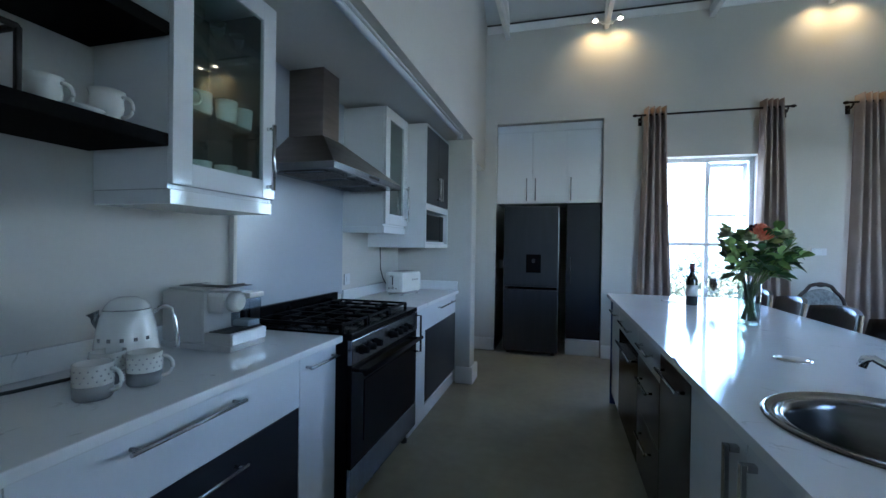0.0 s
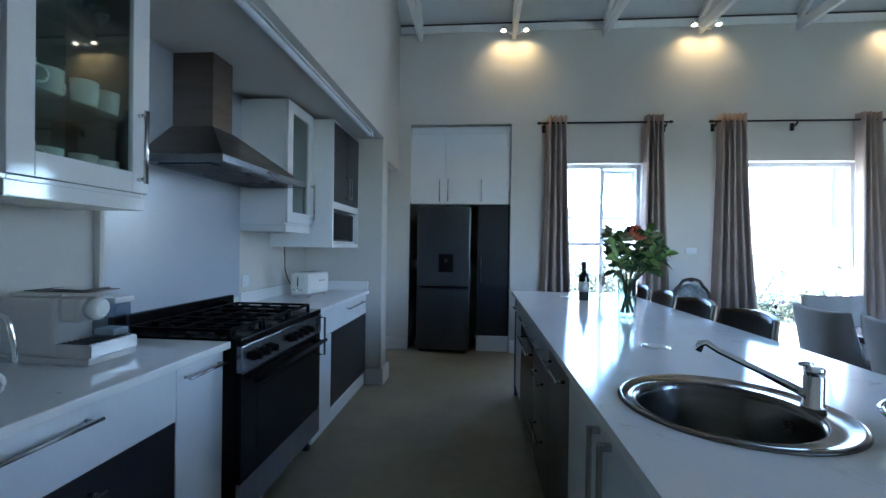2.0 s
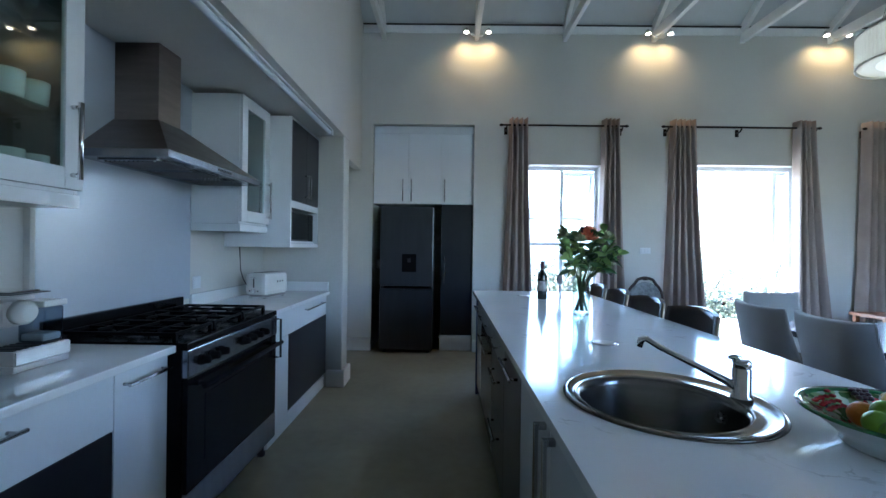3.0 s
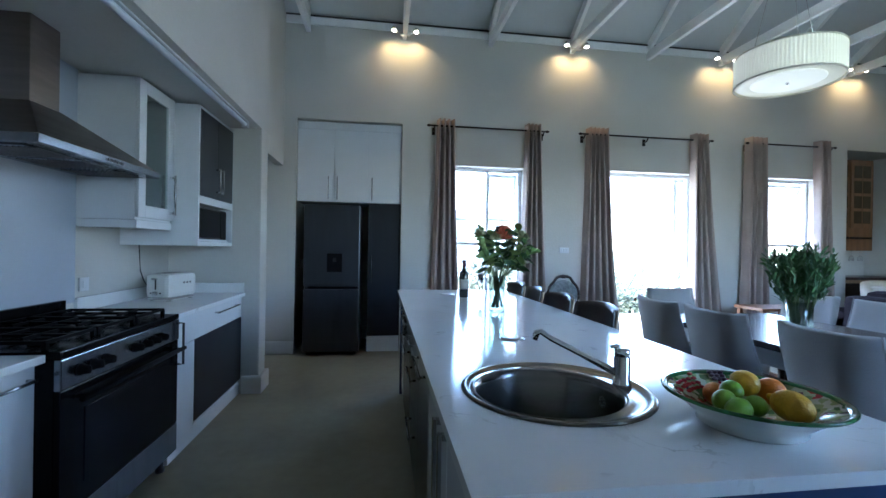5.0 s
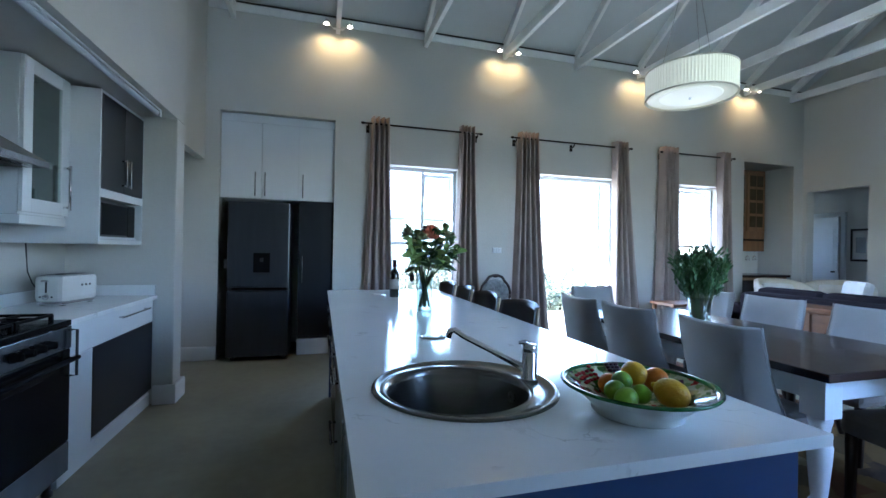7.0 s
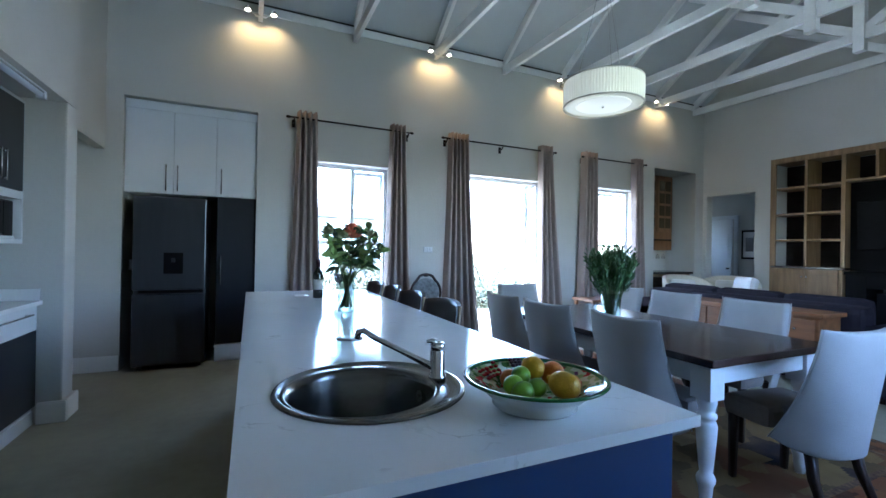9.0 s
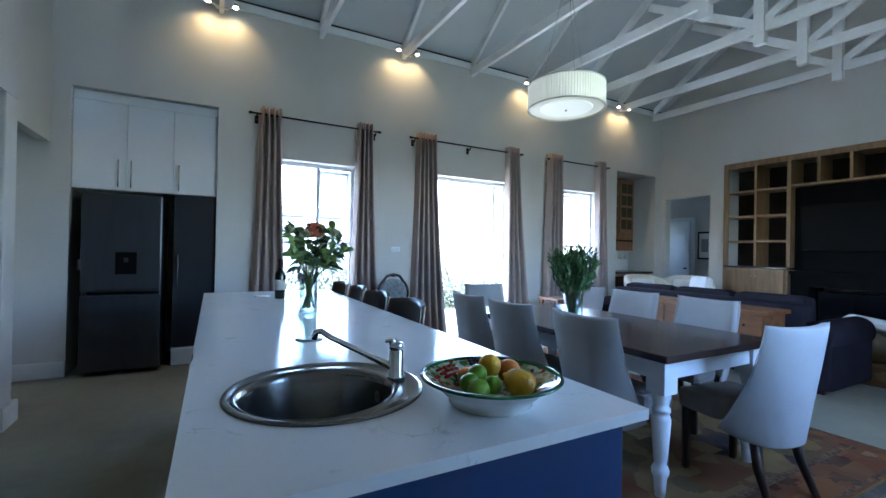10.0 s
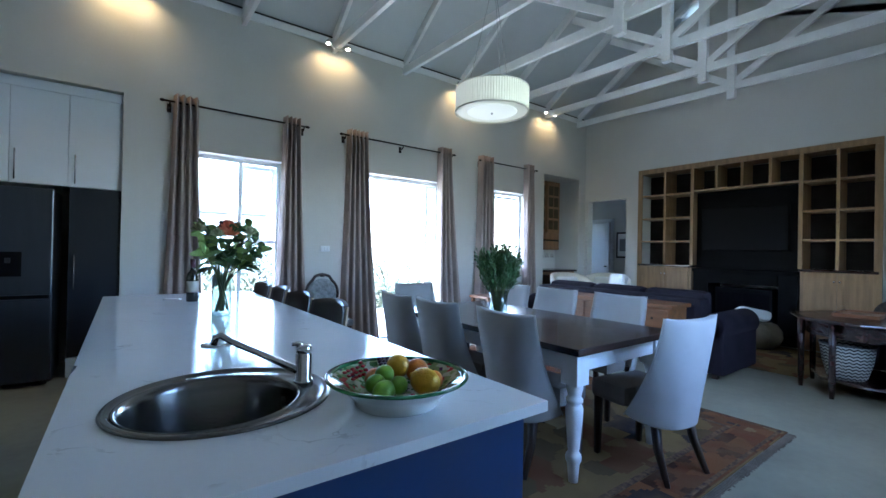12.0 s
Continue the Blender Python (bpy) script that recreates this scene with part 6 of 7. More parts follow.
def dining_chair():
    c = thing("dining_chair", (0, 0, 0), "grey linen upholstered dining chair with a curved back", "chair", "dining chairs")
    seat = BX(-0.225, 0.225, 0.02, 0.29, 0.36, 0.485, 0.035)
    bx(seat, -0.12, 0.12, -0.165, 0.06, 0.37, 0.482, 0.01)
    part("seat", seat, SEATCLOTH, c, "taupe cloth seat")
    bm = B()
    nu, nz = 20, 12
    grids = []
    for off in (0.0, 0.065):
        g = []
        for j in range(nz + 1):
            f = j / nz
            row = []
            for i in range(nu + 1):
                u = -1 + 2 * i / nu
                hw = 0.268 - 0.022 * f
                wrap = 0.16 * (1 - f) ** 1.9 + 0.065
                z0, z1 = 0.295 + 0.05 * abs(u) ** 6, 0.928 + 0.014 * abs(u) ** 3
                z = z0 + (z1 - z0) * f
                x = hw * u - off * 0.55 * u * abs(u) ** 3
                y = -0.235 - 0.07 * f + wrap * abs(u) ** 2.8 + off * (1 - 0.7 * abs(u) ** 4)
                row.append(bm.verts.new((x, y, z)))
            g.append(row)
        grids.append(g)
    for g in grids:
        for a, b in zip(g, g[1:]):
            for i in range(nu):
                bm.faces.new((a[i], a[i + 1], b[i + 1], b[i])).smooth = True
    g0, g1 = grids
    for i in range(nu):
        bm.faces.new((g0[-1][i], g0[-1][i + 1], g1[-1][i + 1], g1[-1][i])).smooth = True
        bm.faces.new((g0[0][i], g0[0][i + 1], g1[0][i + 1], g1[0][i]))
    for j in range(nz):
        for e in (0, -1):
            bm.faces.new((g0[j][e], g0[j + 1][e], g1[j + 1][e], g1[j][e])).smooth = True
    bk = part("backrest", bm, LINEN, c)
    md = bk.modifiers.new("round", "BEVEL")
    md.width, md.segments, md.limit_method = 0.020, 3, "ANGLE"
    for e in (-1, 1):
        pts = []
        for j in range(nz + 1):
            f = j / nz
            pts.append((e * (0.268 - 0.022 * f), -0.235 - 0.07 * f + 0.16 * (1 - f) ** 1.9 + 0.065, 0.345 + 0.597 * f))
        part("piping", rod(B(), pts, 0.0035, 6), LINEN, bk)
    for s in (-1, 1):
        part("leg", rod(B(), [(s * 0.15, -0.125, 0.36), (s * 0.165, -0.16, 0.18), (s * 0.18, -0.235, 0.0)], 0.02, 4, [0.030, 0.025, 0.018]), WALNUT, c)
        part("leg", rod(B(), [(s * 0.20, 0.24, 0.37), (s * 0.20, 0.245, 0.0)], 0.02, 4, [0.028, 0.020]), WALNUT, c)
    return c


first = dining_chair()
first.matrix_basis = pose(2.972, 1.905, 0.011, 0, 0, -9)
for x, y, a in ((2.40, 2.40, -90), (2.365, 3.06, -88), (2.36, 3.60, -91), (3.58, 2.64, 90), (3.57, 3.31, 91), (3.58, 3.92, 89), (2.88, 4.26, 180)):
    copy_thing(first, pose(x, y, 0.011, 0, 0, a))
glass_vase(2.79, 3.09, 0.786, 0.075, 0.20, "clear glass vase with dark green foliage")
gb = thing("foliage_bunch", (2.79, 3.09, 0.80), "bunch of dark green leafy stems", "plant")
bm, bl2 = B(), B()
for k in range(46):
    a, s = rnd.uniform(0, 6.28), rnd.random() ** 0.6
    foot = Vector((2.79 + 0.03 * math.cos(a), 3.09 + 0.03 * math.sin(a), 0.81))
    tip = Vector((2.79 + 0.20 * s * math.cos(a), 3.09 + 0.20 * s * math.sin(a), 1.33 - 0.08 * s + rnd.uniform(-0.05, 0.03)))
    rod(bm, [foot, foot.lerp(tip, 0.5) + Vector((0, 0, 0.03)), tip], 0.003, 5, [0.004, 0.003, 0.002])
    for q in range(46):
        f = rnd.uniform(0.42, 1.0)
        d = (tip - foot).normalized() + Vector((rnd.gauss(0, 0.55), rnd.gauss(0, 0.55), rnd.gauss(0.2, 0.4)))
        leaf_mesh(bl2, foot.lerp(tip, f) + Vector((rnd.uniform(-0.022, 0.022), rnd.uniform(-0.022, 0.022), rnd.uniform(-0.02, 0.02))), d, rnd.uniform(0.035, 0.070), rnd.uniform(0.011, 0.019), rnd, 0.05)
part("stems", bm, STEM, gb)
tagged(part("leaves", bl2, LEAFD, gb), kind="stuff")

# pendant
PX, PY, PZ0, PZ1, PR = 2.716, 3.134, 2.435, 2.628, 0.295
pl = thing("pendant_lamp", (PX, PY, PZ0), "large pleated white drum pendant lamp, lit", "lamp")
bm = B()
n = 180
ra = [bm.verts.new((PX + (PR + 0.004 * (k % 2)) * math.cos(2 * math.pi * k / n), PY + (PR + 0.004 * (k % 2)) * math.sin(2 * math.pi * k / n), PZ0 + 0.008)) for k in range(n)]
rb = [bm.verts.new((v.co.x, v.co.y, PZ1 - 0.008)) for v in ra]
for k in range(n):
    bm.faces.new((ra[k], ra[(k + 1) % n], rb[(k + 1) % n], rb[k]))
sh = part("shade", bm, SHADE, pl)
for z in (PZ0, PZ1 - 0.008):
    part("band", lathe(B(), [(PR - 0.006, 0), (PR + 0.006, 0), (PR + 0.006, 0.009), (PR - 0.006, 0.009)], (PX, PY, z), 64), IVORY, sh)
part("outer_diffuser", lathe(B(), [(0.205, 0.012), (PR - 0.007, 0.012), (PR - 0.007, 0.016), (0.205, 0.016)], (PX, PY, PZ0), 64), SHADE, pl)
part("inner_diffuser", lathe(B(), [(0, 0.004), (0.195, 0.004), (0.204, 0.010), (0.202, 0.02), (0, 0.02)], (PX, PY, PZ0), 64), DIFFUSER, pl)
part("finial", blob(B(), (PX, PY, PZ0 - 0.002), 0.010, 8), CHROME, pl)
for k in range(3):
    a = 2.1 * k + 0.4
    part("wire", rod(B(), [(PX + 0.20 * math.cos(a), PY + 0.20 * math.sin(a), PZ1 - 0.01), (PX, PY, 3.55)], 0.002, 5), SATIN, pl)
part("cord", rod(B(), [(PX, PY, 3.5), (PX, PY, EAVE + PITCH * (6 - 2 * RIDGE_Y + PY))], 0.003, 6), SATIN, pl)

# wall-washing spots under the trusses
for x in (0.30, 2.51, 4.66, 6.76):
    s = thing("twin_spot", (x, 5.86, 3.88), "twin warm spot lamps fixed under a truss", "spotlight", "twin spots")
    part("mount", BX(x - 0.06, x + 0.06, 5.84, 5.88, 3.890, 3.905, 0.004), BEAM, s)
    for q in (-0.135, 0.135):
        xx = x + q
        part("arm", rod(B(), [(x + q * 0.4, 5.86, 3.895), (xx, 5.86, 3.965)], 0.006, 6), BEAM, s)
        m = Matrix.Translation((xx, 5.86, 3.935)) @ Matrix.Rotation(radians(-12), 4, "X")
        h = part("head", lathe(B(), [(0.012, 0.06), (0.022, 0.05), (0.034, 0.0), (0.031, 0.0), (0.020, 0.048), (0, 0.052)], n=18, m=m), CHROME, s)
        part("bulb", blob(B(), m @ Vector((0, 0, 0.010)), 0.029, 12, (1, 1, 0.7)), BULB, h)
        lamp("spot_light", "SPOT", look((xx, 5.845, 3.915), (xx, 5.99, 3.35)), 7.0 * KL, WARM, spot_size=radians(140), spot_blend=1.0, radius=0.02)

# ---- bookcase wall ----
bc = thing("bookcase", (XR + 0.2, 3.2, 0), "built-in oak bookcase with empty cubbyholes around a dark panel", "bookcase")
BX0, BX1 = XR - 0.035, XR + 0.40
Y0, Y1, YA, YB = 1.605, 4.795, 2.41, 3.875


def upright(y, z0, z1, w=0.04):
    part("upright", BX(BX0 + 0.01, BX1, y - w / 2, y + w / 2, z0, z1, 0.003), OAK, bc)


part("face_frame", BX(BX0, BX0 + 0.03, Y0 - 0.03, Y1 + 0.03, 2.79, 2.88, 0.004), OAK, bc)
for y in (Y0 + 0.01, Y1 - 0.01):
    part("face_frame", BX(BX0, BX0 + 0.03, y - 0.04, y + 0.04, 0.0, 2.789, 0.004), OAK, bc)
part("top_panel", BX(BX0 + 0.031, BX1, Y0, Y1, 2.80, 2.83, 0.002), OAK, bc)
for y in (YA, YB):
    upright(y, 1.14, 2.80, 0.05)
for y in (4.335, 2.01):
    upright(y, 1.14, 2.80, 0.035)
for y in (2.41 + 1.465 * k / 4 for k in (1, 2, 3)):
    upright(y, 2.42, 2.80, 0.035)
part("shelf", BX(BX0 + 0.008, BX1, YA, YB, 2.385, 2.42, 0.003), OAK, bc)
for a, b in ((YB, Y1), (Y0, YA)):
    for z in (1.55, 1.965, 2.385):
        part("shelf", BX(BX0 + 0.012, BX1, a + 0.026, b - 0.026, z - 0.015, z + 0.015, 0.003), OAK, bc)
    part("ledge", BX(BX0 - 0.03, BX1, a - 0.0, b + 0.0, 1.105, 1.139, 0.004), DARKWOOD, bc)
    part("cupboard", BX(BX0 + 0.02, BX1, a + 0.002, b - 0.002, 0.08, 1.104, 0.003), OAK, bc)
    part("plinth", BX(BX0 + 0.04, BX1, a + 0.002, b - 0.002, 0.0, 0.079, 0.003), OAK, bc)
    mid = (a + b) / 2
    for c, d, k in ((a + 0.05, mid - 0.002, mid - 0.03), (mid + 0.002, b - 0.05, mid + 0.03)):
        dd = part("door", BX(BX0 + 0.006, BX0 + 0.019, c + 0.05, d - 0.05, 0.16, 1.03, 0.003), OAK, bc)
        bm = B()
        bx(bm, BX0, BX0 + 0.019, c, c + 0.06, 0.10, 1.09, 0.003), bx(bm, BX0, BX0 + 0.019, d - 0.06, d, 0.10, 1.09, 0.003)
        bx(bm, BX0, BX0 + 0.019, c + 0.06, d - 0.06, 0.10, 0.17, 0.003), bx(bm, BX0, BX0 + 0.019, c + 0.06, d - 0.06, 1.02, 1.09, 0.003)
        part("door_frame", bm, OAK, dd)
        part("knob", blob(B(), (BX0 - 0.014, k, 0.98), 0.014, 8), CHROME, dd)
part("back_panel", BX(BX1 - 0.02, BX1 - 0.001, Y0, Y1, 1.14, 2.79), BACKING, bc)
solo("chimney_breast", BX(XR + 0.12, XR + 0.37, YA + 0.027, YB - 0.027, 1.10, 2.38, 0.003), SOOT, "dark painted chimney panel inside the bookcase", "panel")
tv = thing("television", (XR + 0.08, 3.15, 1.36), "large black flat television on the dark panel", "television")
part("case", BX(XR + 0.07, XR + 0.119, 2.56, 3.76, 1.40, 2.09, 0.006), SOOT, tv)
part("screen", BX(XR + 0.066, XR + 0.07, 2.575, 3.745, 1.415, 2.075), SCREEN, tv)
fp = thing("fireplace", (XR + 0.2, 3.14, 0), "black fireplace with a glass-fronted stove", "fireplace")
bm = B()
bx(bm, XR + 0.0, XR + 0.5, YA + 0.027, YA + 0.26, 0, 1.04, 0.004), bx(bm, XR + 0.0, XR + 0.5, YB - 0.26, YB - 0.027, 0, 1.04, 0.004), bx(bm, XR + 0.0, XR + 0.5, YA + 0.26, YB - 0.26, 0.86, 1.04, 0.004)
part("surround", bm, SOOT, fp)
part("mantel", BX(XR - 0.05, XR + 0.45, YA + 0.027, YB - 0.027, 1.041, 1.095, 0.005), SOOT, fp)
st = part("stove_body", BX(XR + 0.06, XR + 0.45, 2.75, 3.53, 0.06, 0.80, 0.01), IRON, fp)
for a, b in ((2.79, 3.13), (3.15, 3.49)):
    part("stove_window", BX(XR + 0.052, XR + 0.06, a, b, 0.24, 0.72, 0.003), OVENGLASS, st)

# ---- bar niche ----
bn = thing("bar_cabinet", (7.2, 6.5, 1.37), "oak wall cabinet with small glazed doors", "cabinet")
part("case", BX(6.80, 7.66, 6.32, 6.58, 1.37, 2.78, 0.004), HONEY, bn)
for k in range(2):
    d = part("door", BX(6.82 + k * 0.42, 7.22 + k * 0.42, 6.302, 6.319, 1.72, 2.74, 0.003), HONEY, bn)
    for i in range(2):
        for j in range(4):
            part("pane", BX(6.87 + k * 0.42 + i * 0.16, 7.01 + k * 0.42 + i * 0.16, 6.297, 6.301, 1.79 + j * 0.235, 1.98 + j * 0.235, 0.001), DARKPANE, d)
    part("rack_bar", BX(6.82 + k * 0.42, 7.22 + k * 0.42, 6.305, 6.318, 1.55, 1.58, 0.003), DARKWOOD, bn)
for k in range(5):
    g = thing("hanging_glass", (6.90 + k * 0.16, 6.40, 1.21), "clear stemmed glass hanging under the bar cabinet", "glass", "hanging glasses")
    part("bowl", lathe(B(), [(0.03, 0.158), (0.004, 0.15), (0.004, 0.09), (0.03, 0.06), (0.034, 0.0), (0.032, 0.0), (0.027, 0.06), (0, 0.085)], (6.90 + k * 0.16, 6.40, 1.21), 16), GLASS, g)
bb = thing("bar_counter", (7.3, 6.35, 0), "dark topped oak bar counter in the niche", "counter")
part("top", BX(6.782, 7.878, 6.02, 6.598, 0.93, 0.97, 0.004), DARKWOOD, bb)
part("base", BX(6.79, 7.87, 6.08, 6.59, 0.0, 0.929, 0.004), OAK, bb)
for k in range(3):
    part("door", BX(6.83 + k * 0.35, 7.14 + k * 0.35, 6.064, 6.079, 0.10, 0.88, 0.004), DARKWOOD, bb)

# ---- hall ----
hd = tagged(thing("door_3", (9.5, 6.68, 0), "white panelled hall door standing ajar", "door"), kind="structure")
bm = B()
bx(bm, 9.55, 9.598, 6.24, 6.31, 0, 2.14, 0.005), bx(bm, 9.55, 9.598, 7.05, 7.12, 0, 2.14, 0.005), bx(bm, 9.55, 9.598, 6.31, 7.05, 2.06, 2.14, 0.005)
part("door_frame", bm, DOORPAINT, hd)
lf = part("leaf", BX(9.50, 9.54, 6.32, 7.04, 0.01, 2.05, 0.004), DOORPAINT, hd)
for z0, z1 in ((0.25, 0.95), (1.10, 1.90)):
    for y in (6.39, 6.71):
        part("panel", BX(9.494, 9.5, y, y + 0.26, z0, z1, 0.003), DOORPAINT, lf)
part("door_handle", BX(9.44, 9.499, 6.36, 6.40, 1.0, 1.03, 0.006), ROD, lf)
pc2 = thing("framed_picture", (9.59, 6.02, 1.2), "small framed print on the hall wall", "picture")
bm = B()
for q in ((5.86, 5.89, 1.22, 1.82), (6.14, 6.17, 1.22, 1.82), (5.89, 6.14, 1.22, 1.26), (5.89, 6.14, 1.78, 1.82)):
    bx(bm, 9.575, 9.599, *q, 0.003)
part("frame", bm, ROD, pc2)
part("mount", BX(9.585, 9.59, 5.89, 6.14, 1.26, 1.78), STRIPE, pc2)
part("print", BX(9.582, 9.5849, 5.94, 6.09, 1.38, 1.66), GREYGLAZE, pc2)

# ---- sitting area ----
sf = thing("sofa", (5.85, 3.7, 0), "aubergine fabric sofa with rolled arms", "sofa")
part("base", BX(5.42, 6.35, 2.66, 4.84, 0.05, 0.42, 0.03), PURPLE, sf)
part("back", BX(5.36, 5.66, 2.62, 4.88, 0.05, 0.84, 0.07), PURPLE, sf)
for y in (2.42, 4.86):
    part("arm", BX(5.40, 6.36, y, y + 0.24, 0.05, 0.60, 0.03), PURPLE, sf)
    part("arm_roll", rod(B(), [(5.40, y + 0.12, 0.545), (5.43, y + 0.12, 0.545), (6.35, y + 0.12, 0.545), (6.38, y + 0.12, 0.545)], 0.14, 24, [0.12, 0.145, 0.145, 0.12]), PURPLE, sf)
for k in range(3):
    part("seat_cushion", BX(5.66, 6.38, 2.67 + k * 0.725, 3.385 + k * 0.725, 0.42, 0.56, 0.05), PURPLE, sf)
    part("back_cushion", BX(5.58, 5.82, 2.67 + k * 0.725, 3.385 + k * 0.725, 0.54, 0.90, 0.08), PURPLE, sf)
for x in (5.48, 6.28):
    for y in (2.52, 4.98):
        part("foot", BX(x - 0.03, x + 0.03, y - 0.03, y + 0.03, 0, 0.05, 0.005), WALNUT, sf)
sf.location = (5.75, 3.64, 0)
cs = thing("console_table", (5.05, 3.65, 0), "low orange-brown wooden console behind the sofa", "console table")
part("top", BX(4.84, 5.26, 2.66, 4.12, 0.745, 0.785, 0.006), PINE, cs)
part("drawer_case", BX(4.88, 5.24, 2.70, 4.08, 0.50, 0.744, 0.004), PINE, cs)
for k in range(4):
    d = part("drawer", BX(4.868, 4.88, 2.73 + k * 0.335, 3.04 + k * 0.335, 0.53, 0.72, 0.004), PINE, cs)
    part("knob", blob(B(), (4.858, 2.885 + k * 0.335, 0.625), 0.012, 8), DARKWOOD, d)
for x in (4.91, 5.20):
    for y in (2.74, 4.04):
        part("leg", BX(x - 0.03, x + 0.03, y - 0.03, y + 0.03, 0, 0.499, 0.004), PINE, cs)


def tub_chair(x, y, turn, label):
    c = thing("armchair", (0, 0, 0), label, "armchair", "ivory armchairs")
    part("seat", BX(-0.28, 0.28, -0.26, 0.30, 0.22, 0.44, 0.05), IVORY, c)
    bm = B()
    n = 22
    rows = []
    for z, o in ((0.20, 0.0), (0.55, 0.01), (0.86, 0.04), (0.95, 0.04), (0.95, -0.04), (0.86, -0.05), (0.30, -0.08)):
        row = []
        for k in range(n + 1):
            a = math.pi * (-0.05 + 1.10 * k / n) + math.pi
            top = z - (0.16 * abs(k / n * 2 - 1) ** 2.5 if z > 0.6 else 0)
            row.append(bm.verts.new(((0.36 + o) * math.cos(a), (0.36 + o) * math.sin(a), top)))
        rows.append(row)
    for a, b in zip(rows, rows[1:] + rows[:1]):
        for k in range(n):
            bm.faces.new((a[k], a[k + 1], b[k + 1], b[k])).smooth = True
    for e in (0, -1):
        bm.faces.new([r[e] for r in rows])
    part("shell", bm, IVORY, c)
    part("cushion", BX(-0.23, 0.23, -0.22, -0.06, 0.44, 0.90, 0.07, Matrix.Rotation(radians(6), 4, "X")), STRIPE, c, "pale striped cushion")
    for a in (-0.22, 0.22):
        for b in (-0.2, 0.24):
            part("leg", rod(B(), [(a, b, 0.22), (a * 1.05, b * 1.05, 0)], 0.018, 6), WALNUT, c)
    c.matrix_basis = pose(x, y, 0, 0, 0, turn)
    return c


tub_chair(6.75, 5.28, 160, "ivory tub armchair with a pale cushion")
tub_chair(7.35, 5.00, 120, "ivory tub armchair with a pale cushion")
cu = solo("cushion", BX(-0.22, 0.22, -0.07, 0.07, 0.0, 0.42, 0.065, pose(6.98, 4.62, 0.56, 12, 0, 60)), STRIPE, "pale striped cushion propped on the sofa end", "cushion", at=(6.98, 4.62, 0.56))
sb = solo("side_stool", BX(6.75, 7.2, 4.40, 4.84, 0.0, 0.56, 0.04), IVORY, "small ivory upholstered stool beside the armchair", "stool")
pf = thing("pouffe", (7.68, 2.80, 0.01), "gold leather pouffe on the rug", "pouffe")
bm = lathe(B(), [(0, 0.0), (0.20, 0.0), (0.27, 0.05), (0.31, 0.15), (0.30, 0.24), (0.24, 0.33), (0.12, 0.365), (0, 0.37)], (7.68, 2.80, 0.01), 32)
part("body", bm, BRASSY, pf)
for k in range(8):
    a = 2 * math.pi * k / 8
    c, d = math.cos(a), math.sin(a)
    part("seam", rod(B(), [(7.68 + q * c, 2.80 + q * d, 0.01 + z) for q, z in ((0.275, 0.05), (0.314, 0.15), (0.304, 0.24), (0.242, 0.334), (0.12, 0.368), (0.02, 0.372))], 0.005, 6), BRASSY, pf)
solo("cushion", BX(-0.22, 0.22, -0.2, 0.2, -0.07, 0.07, 0.06, pose(7.60, 2.84, 0.465, 10, 14, 30)), STRIPE, "pale cushion resting on the pouffe", "cushion", at=(7.60, 2.84, 0.40))
rg2 = thing("rug", (7.1, 3.1, 0), "faded patterned rug before the fireplace", "rug")
part("field", BX(6.20, 7.98, 1.9, 4.3, 0.001, 0.009, 0.003), RUG, rg2)

OX, OY = 6.10, 1.36
ht = thing("octagonal_table", (OX, OY, 0), "dark wooden octagonal side table with a low shelf", "table")


def octagon(profile):
    bm = lathe(B(), profile, (OX, OY, 0), 8)
    for f in bm.faces:
        f.smooth = False
    return bm


part("top", octagon([(0, 0.69), (0.625, 0.69), (0.65, 0.699), (0.655, 0.713), (0.65, 0.725), (0.625, 0.73), (0, 0.73)]), DARKWOOD, ht)
part("apron", octagon([(0.53, 0.56), (0.555, 0.56), (0.555, 0.689), (0.53, 0.689)]), DARKWOOD, ht)
part("shelf", octagon([(0, 0.13), (0.47, 0.13), (0.48, 0.14), (0.47, 0.155), (0, 0.155)]), DARKWOOD, ht)
for k in range(8):
    a = radians(22.5 + 45 * k)
    x, y = OX + 0.55 * math.cos(a), OY + 0.55 * math.sin(a)
    part("leg", rod(B(), [(x, y, 0.685), (x, y, 0.40), (x, y, 0.14), (x, y, 0.0)], 0.02, 8, [0.032, 0.026, 0.028, 0.018]), DARKWOOD, ht)
bk2 = thing("basket", (5.88, 1.52, 0.156), "black and cream zigzag woven basket on a low shelf", "basket")
part("weave", lathe(B(), [(0, 0.0), (0.12, 0.0), (0.145, 0.02), (0.185, 0.17), (0.205, 0.33), (0.193, 0.33), (0.172, 0.17), (0.135, 0.03), (0, 0.02)], (5.88, 1.52, 0.156), 48), ZIGZAG, bk2)
part("rim", lathe(B(), [(0.190, 0.325), (0.208, 0.325), (0.210, 0.336), (0.190, 0.338)], (5.88, 1.52, 0.156), 48), RUBBER, bk2)
ty = thing("wooden_tray", (6.20, 1.50, 0.731), "orange wooden tray on the side table", "tray")
part("base", BX(5.96, 6.46, 1.32, 1.64, 0.732, 0.744, 0.003), PINE, ty)
for q in ((5.95, 6.47, 1.31, 1.322), (5.95, 6.47, 1.638, 1.65), (5.95, 5.962, 1.323, 1.637), (6.458, 6.47, 1.323, 1.637)):
    part("edge", BX(*q, 0.732, 0.767, 0.003), PINE, ty)
ar = thing("armchair", (7.15, 1.05, 0), "dark fabric armchair with a grey fur cushion", "armchair")
part("seat", BX(6.85, 7.55, 0.72, 1.40, 0.10, 0.46, 0.05), PURPLE, ar)
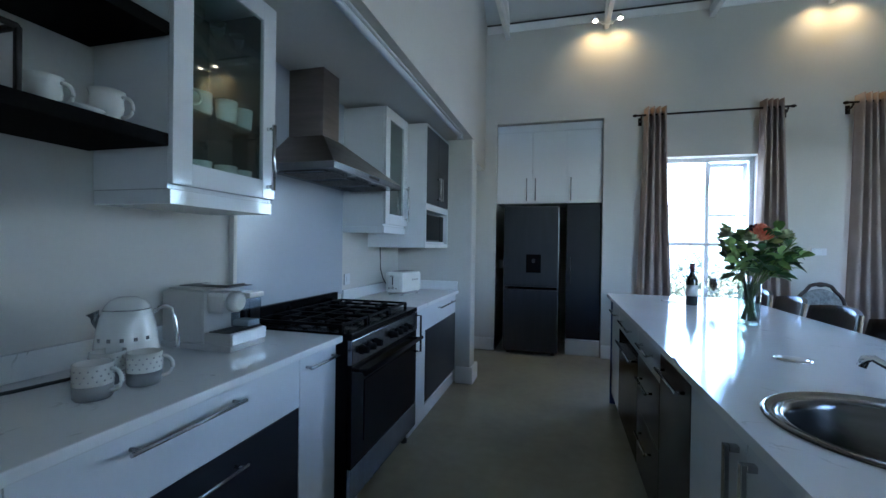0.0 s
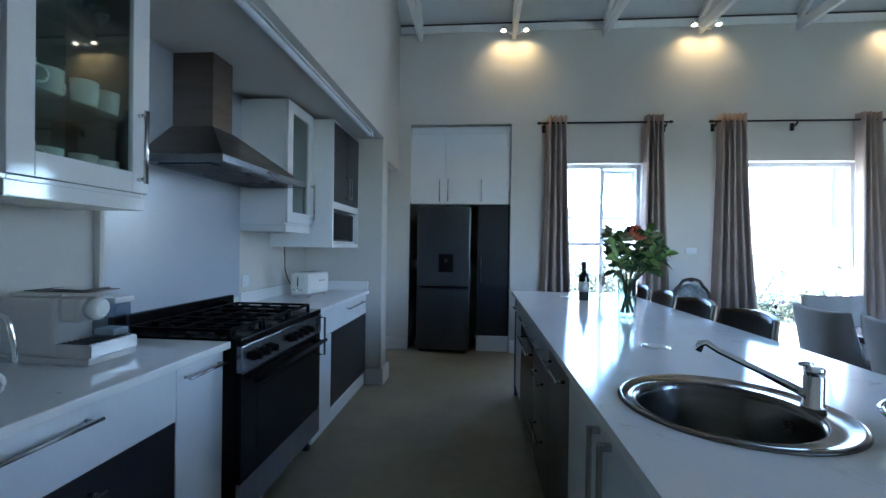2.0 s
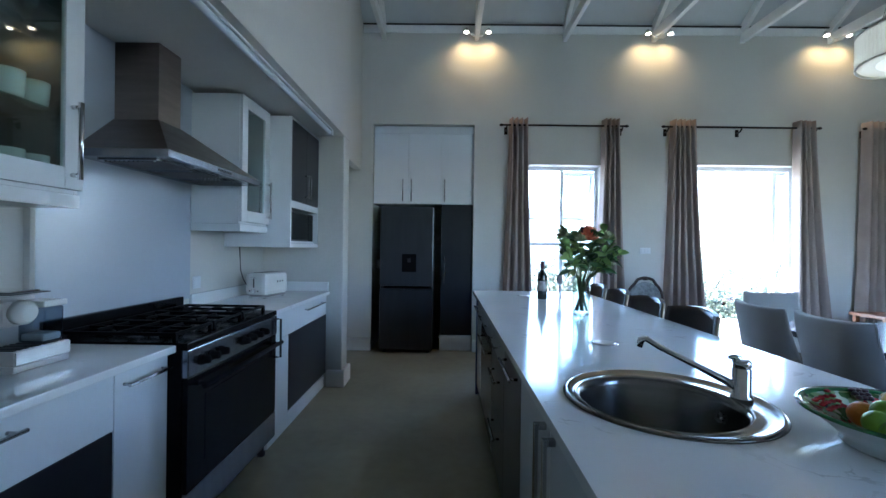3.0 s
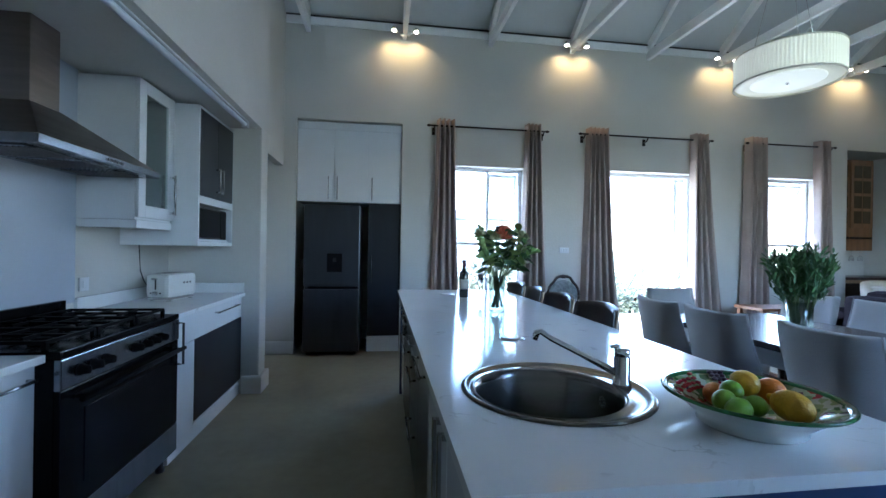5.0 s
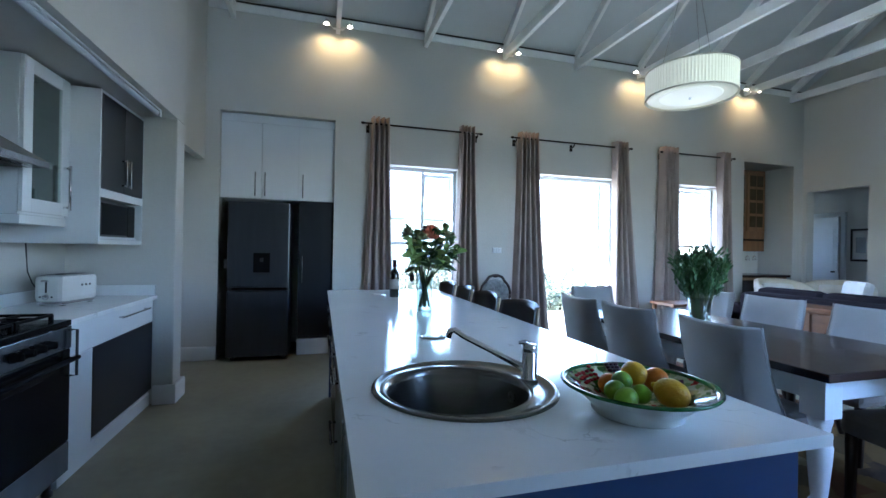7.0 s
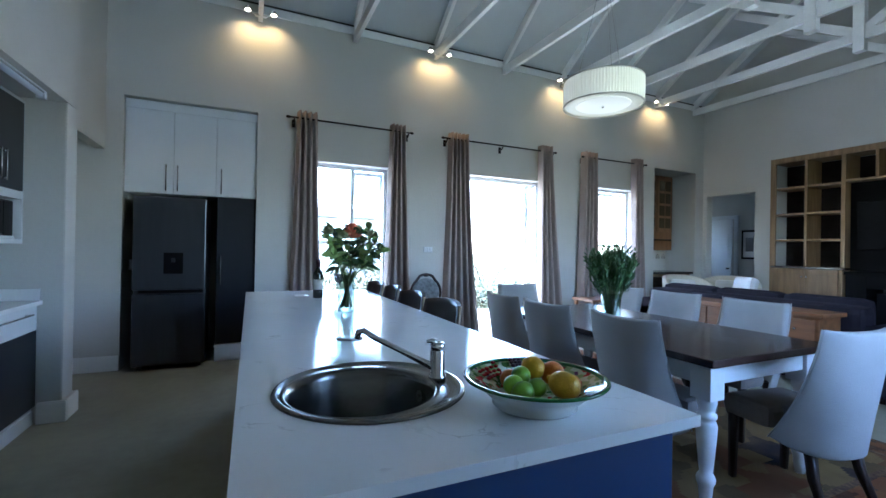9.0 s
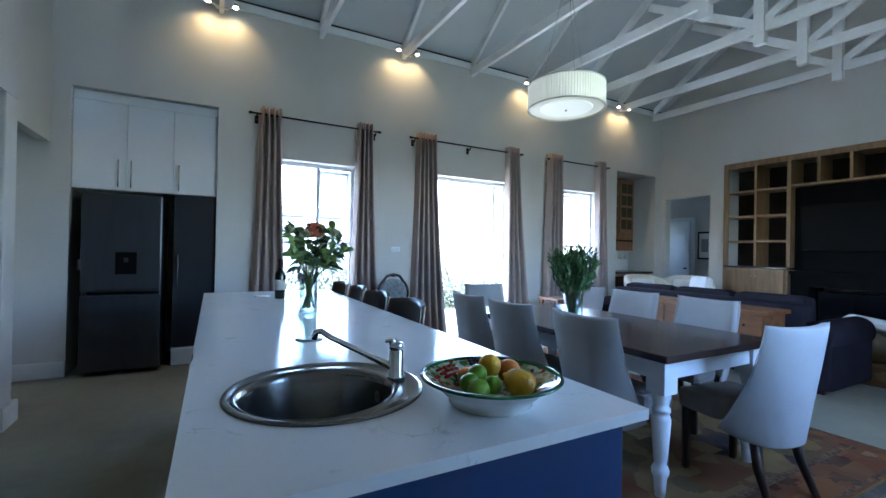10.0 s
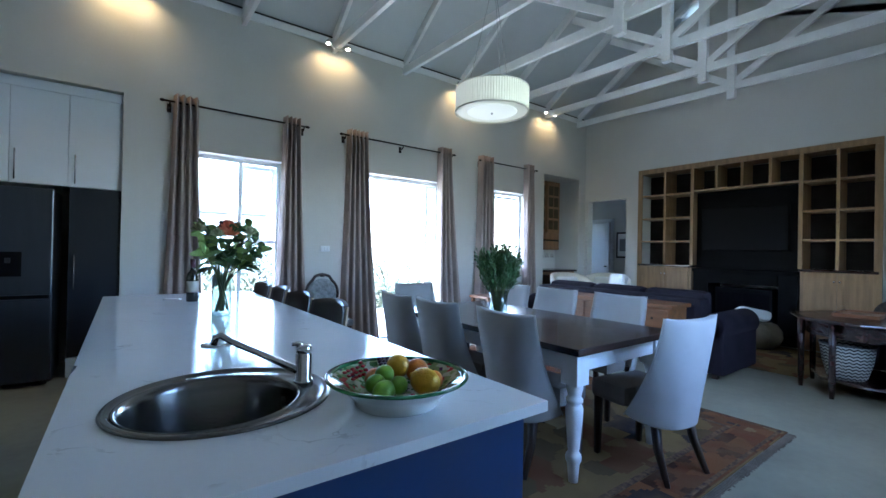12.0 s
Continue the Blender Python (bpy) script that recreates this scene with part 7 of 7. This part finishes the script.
part("back", BX(7.35, 7.60, 0.70, 1.42, 0.10, 0.88, 0.07), PURPLE, ar)
for y in (0.58, 1.38):
    part("arm", BX(6.85, 7.58, y, y + 0.16, 0.10, 0.64, 0.05), PURPLE, ar)
for x in (6.92, 7.5):
    for y in (0.66, 1.46):
        part("foot", BX(x - 0.03, x + 0.03, y - 0.03, y + 0.03, 0, 0.099, 0.004), WALNUT, ar)
solo("cushion", blob(B(), (7.22, 1.32, 0.66), 0.22, 14, (0.6, 1.0, 0.9)), FUR, "grey fur cushion on the armchair", "cushion", at=(7.22, 1.32, 0.46))

# oval-back chair by the curtains
oc = thing("antique_chair", (2.24, 5.45, 0), "carved dark wooden chair with an oval upholstered back", "chair")
part("seat", BX(2.02, 2.46, 5.10, 5.52, 0.42, 0.50, 0.03), PATTERNED, oc)
bm = B()
n = 28
rod(bm, [(2.24 + 0.20 * math.cos(2 * math.pi * k / n), 5.55, 0.76 + 0.20 * math.sin(2 * math.pi * k / n) + (0.03 if 5 <= k <= 9 else 0)) for k in range(n + 1)], 0.018, 8)
blob(bm, (2.24, 5.55, 0.985), 0.03, 10, (1.6, 0.7, 0.8))
part("back_frame", bm, WALNUT, oc)
part("back_pad", blob(B(), (2.24, 5.55, 0.76), 0.185, 14, (1, 0.12, 1)), PATTERNED, oc)
for x in (2.06, 2.42):
    part("leg", rod(B(), [(x, 5.14, 0.42), (x, 5.12, 0)], 0.02, 8, [0.026, 0.014]), WALNUT, oc)
    part("leg", rod(B(), [(x, 5.50, 0.62), (x, 5.50, 0.42), (x, 5.56, 0)], 0.02, 8, [0.018, 0.022, 0.014]), WALNUT, oc)
wt2 = thing("wooden_side_table", (4.95, 5.40, 0), "small dark wooden side table by the curtain", "table")
part("top", BX(4.60, 5.30, 5.18, 5.60, 0.60, 0.635, 0.006), PINE, wt2)
part("shelf", BX(4.66, 5.24, 5.22, 5.56, 0.20, 0.225, 0.004), PINE, wt2)
for x in (4.65, 5.25):
    for y in (5.22, 5.56):
        part("leg", BX(x - 0.022, x + 0.022, y - 0.022, y + 0.022, 0, 0.599, 0.003), PINE, wt2)
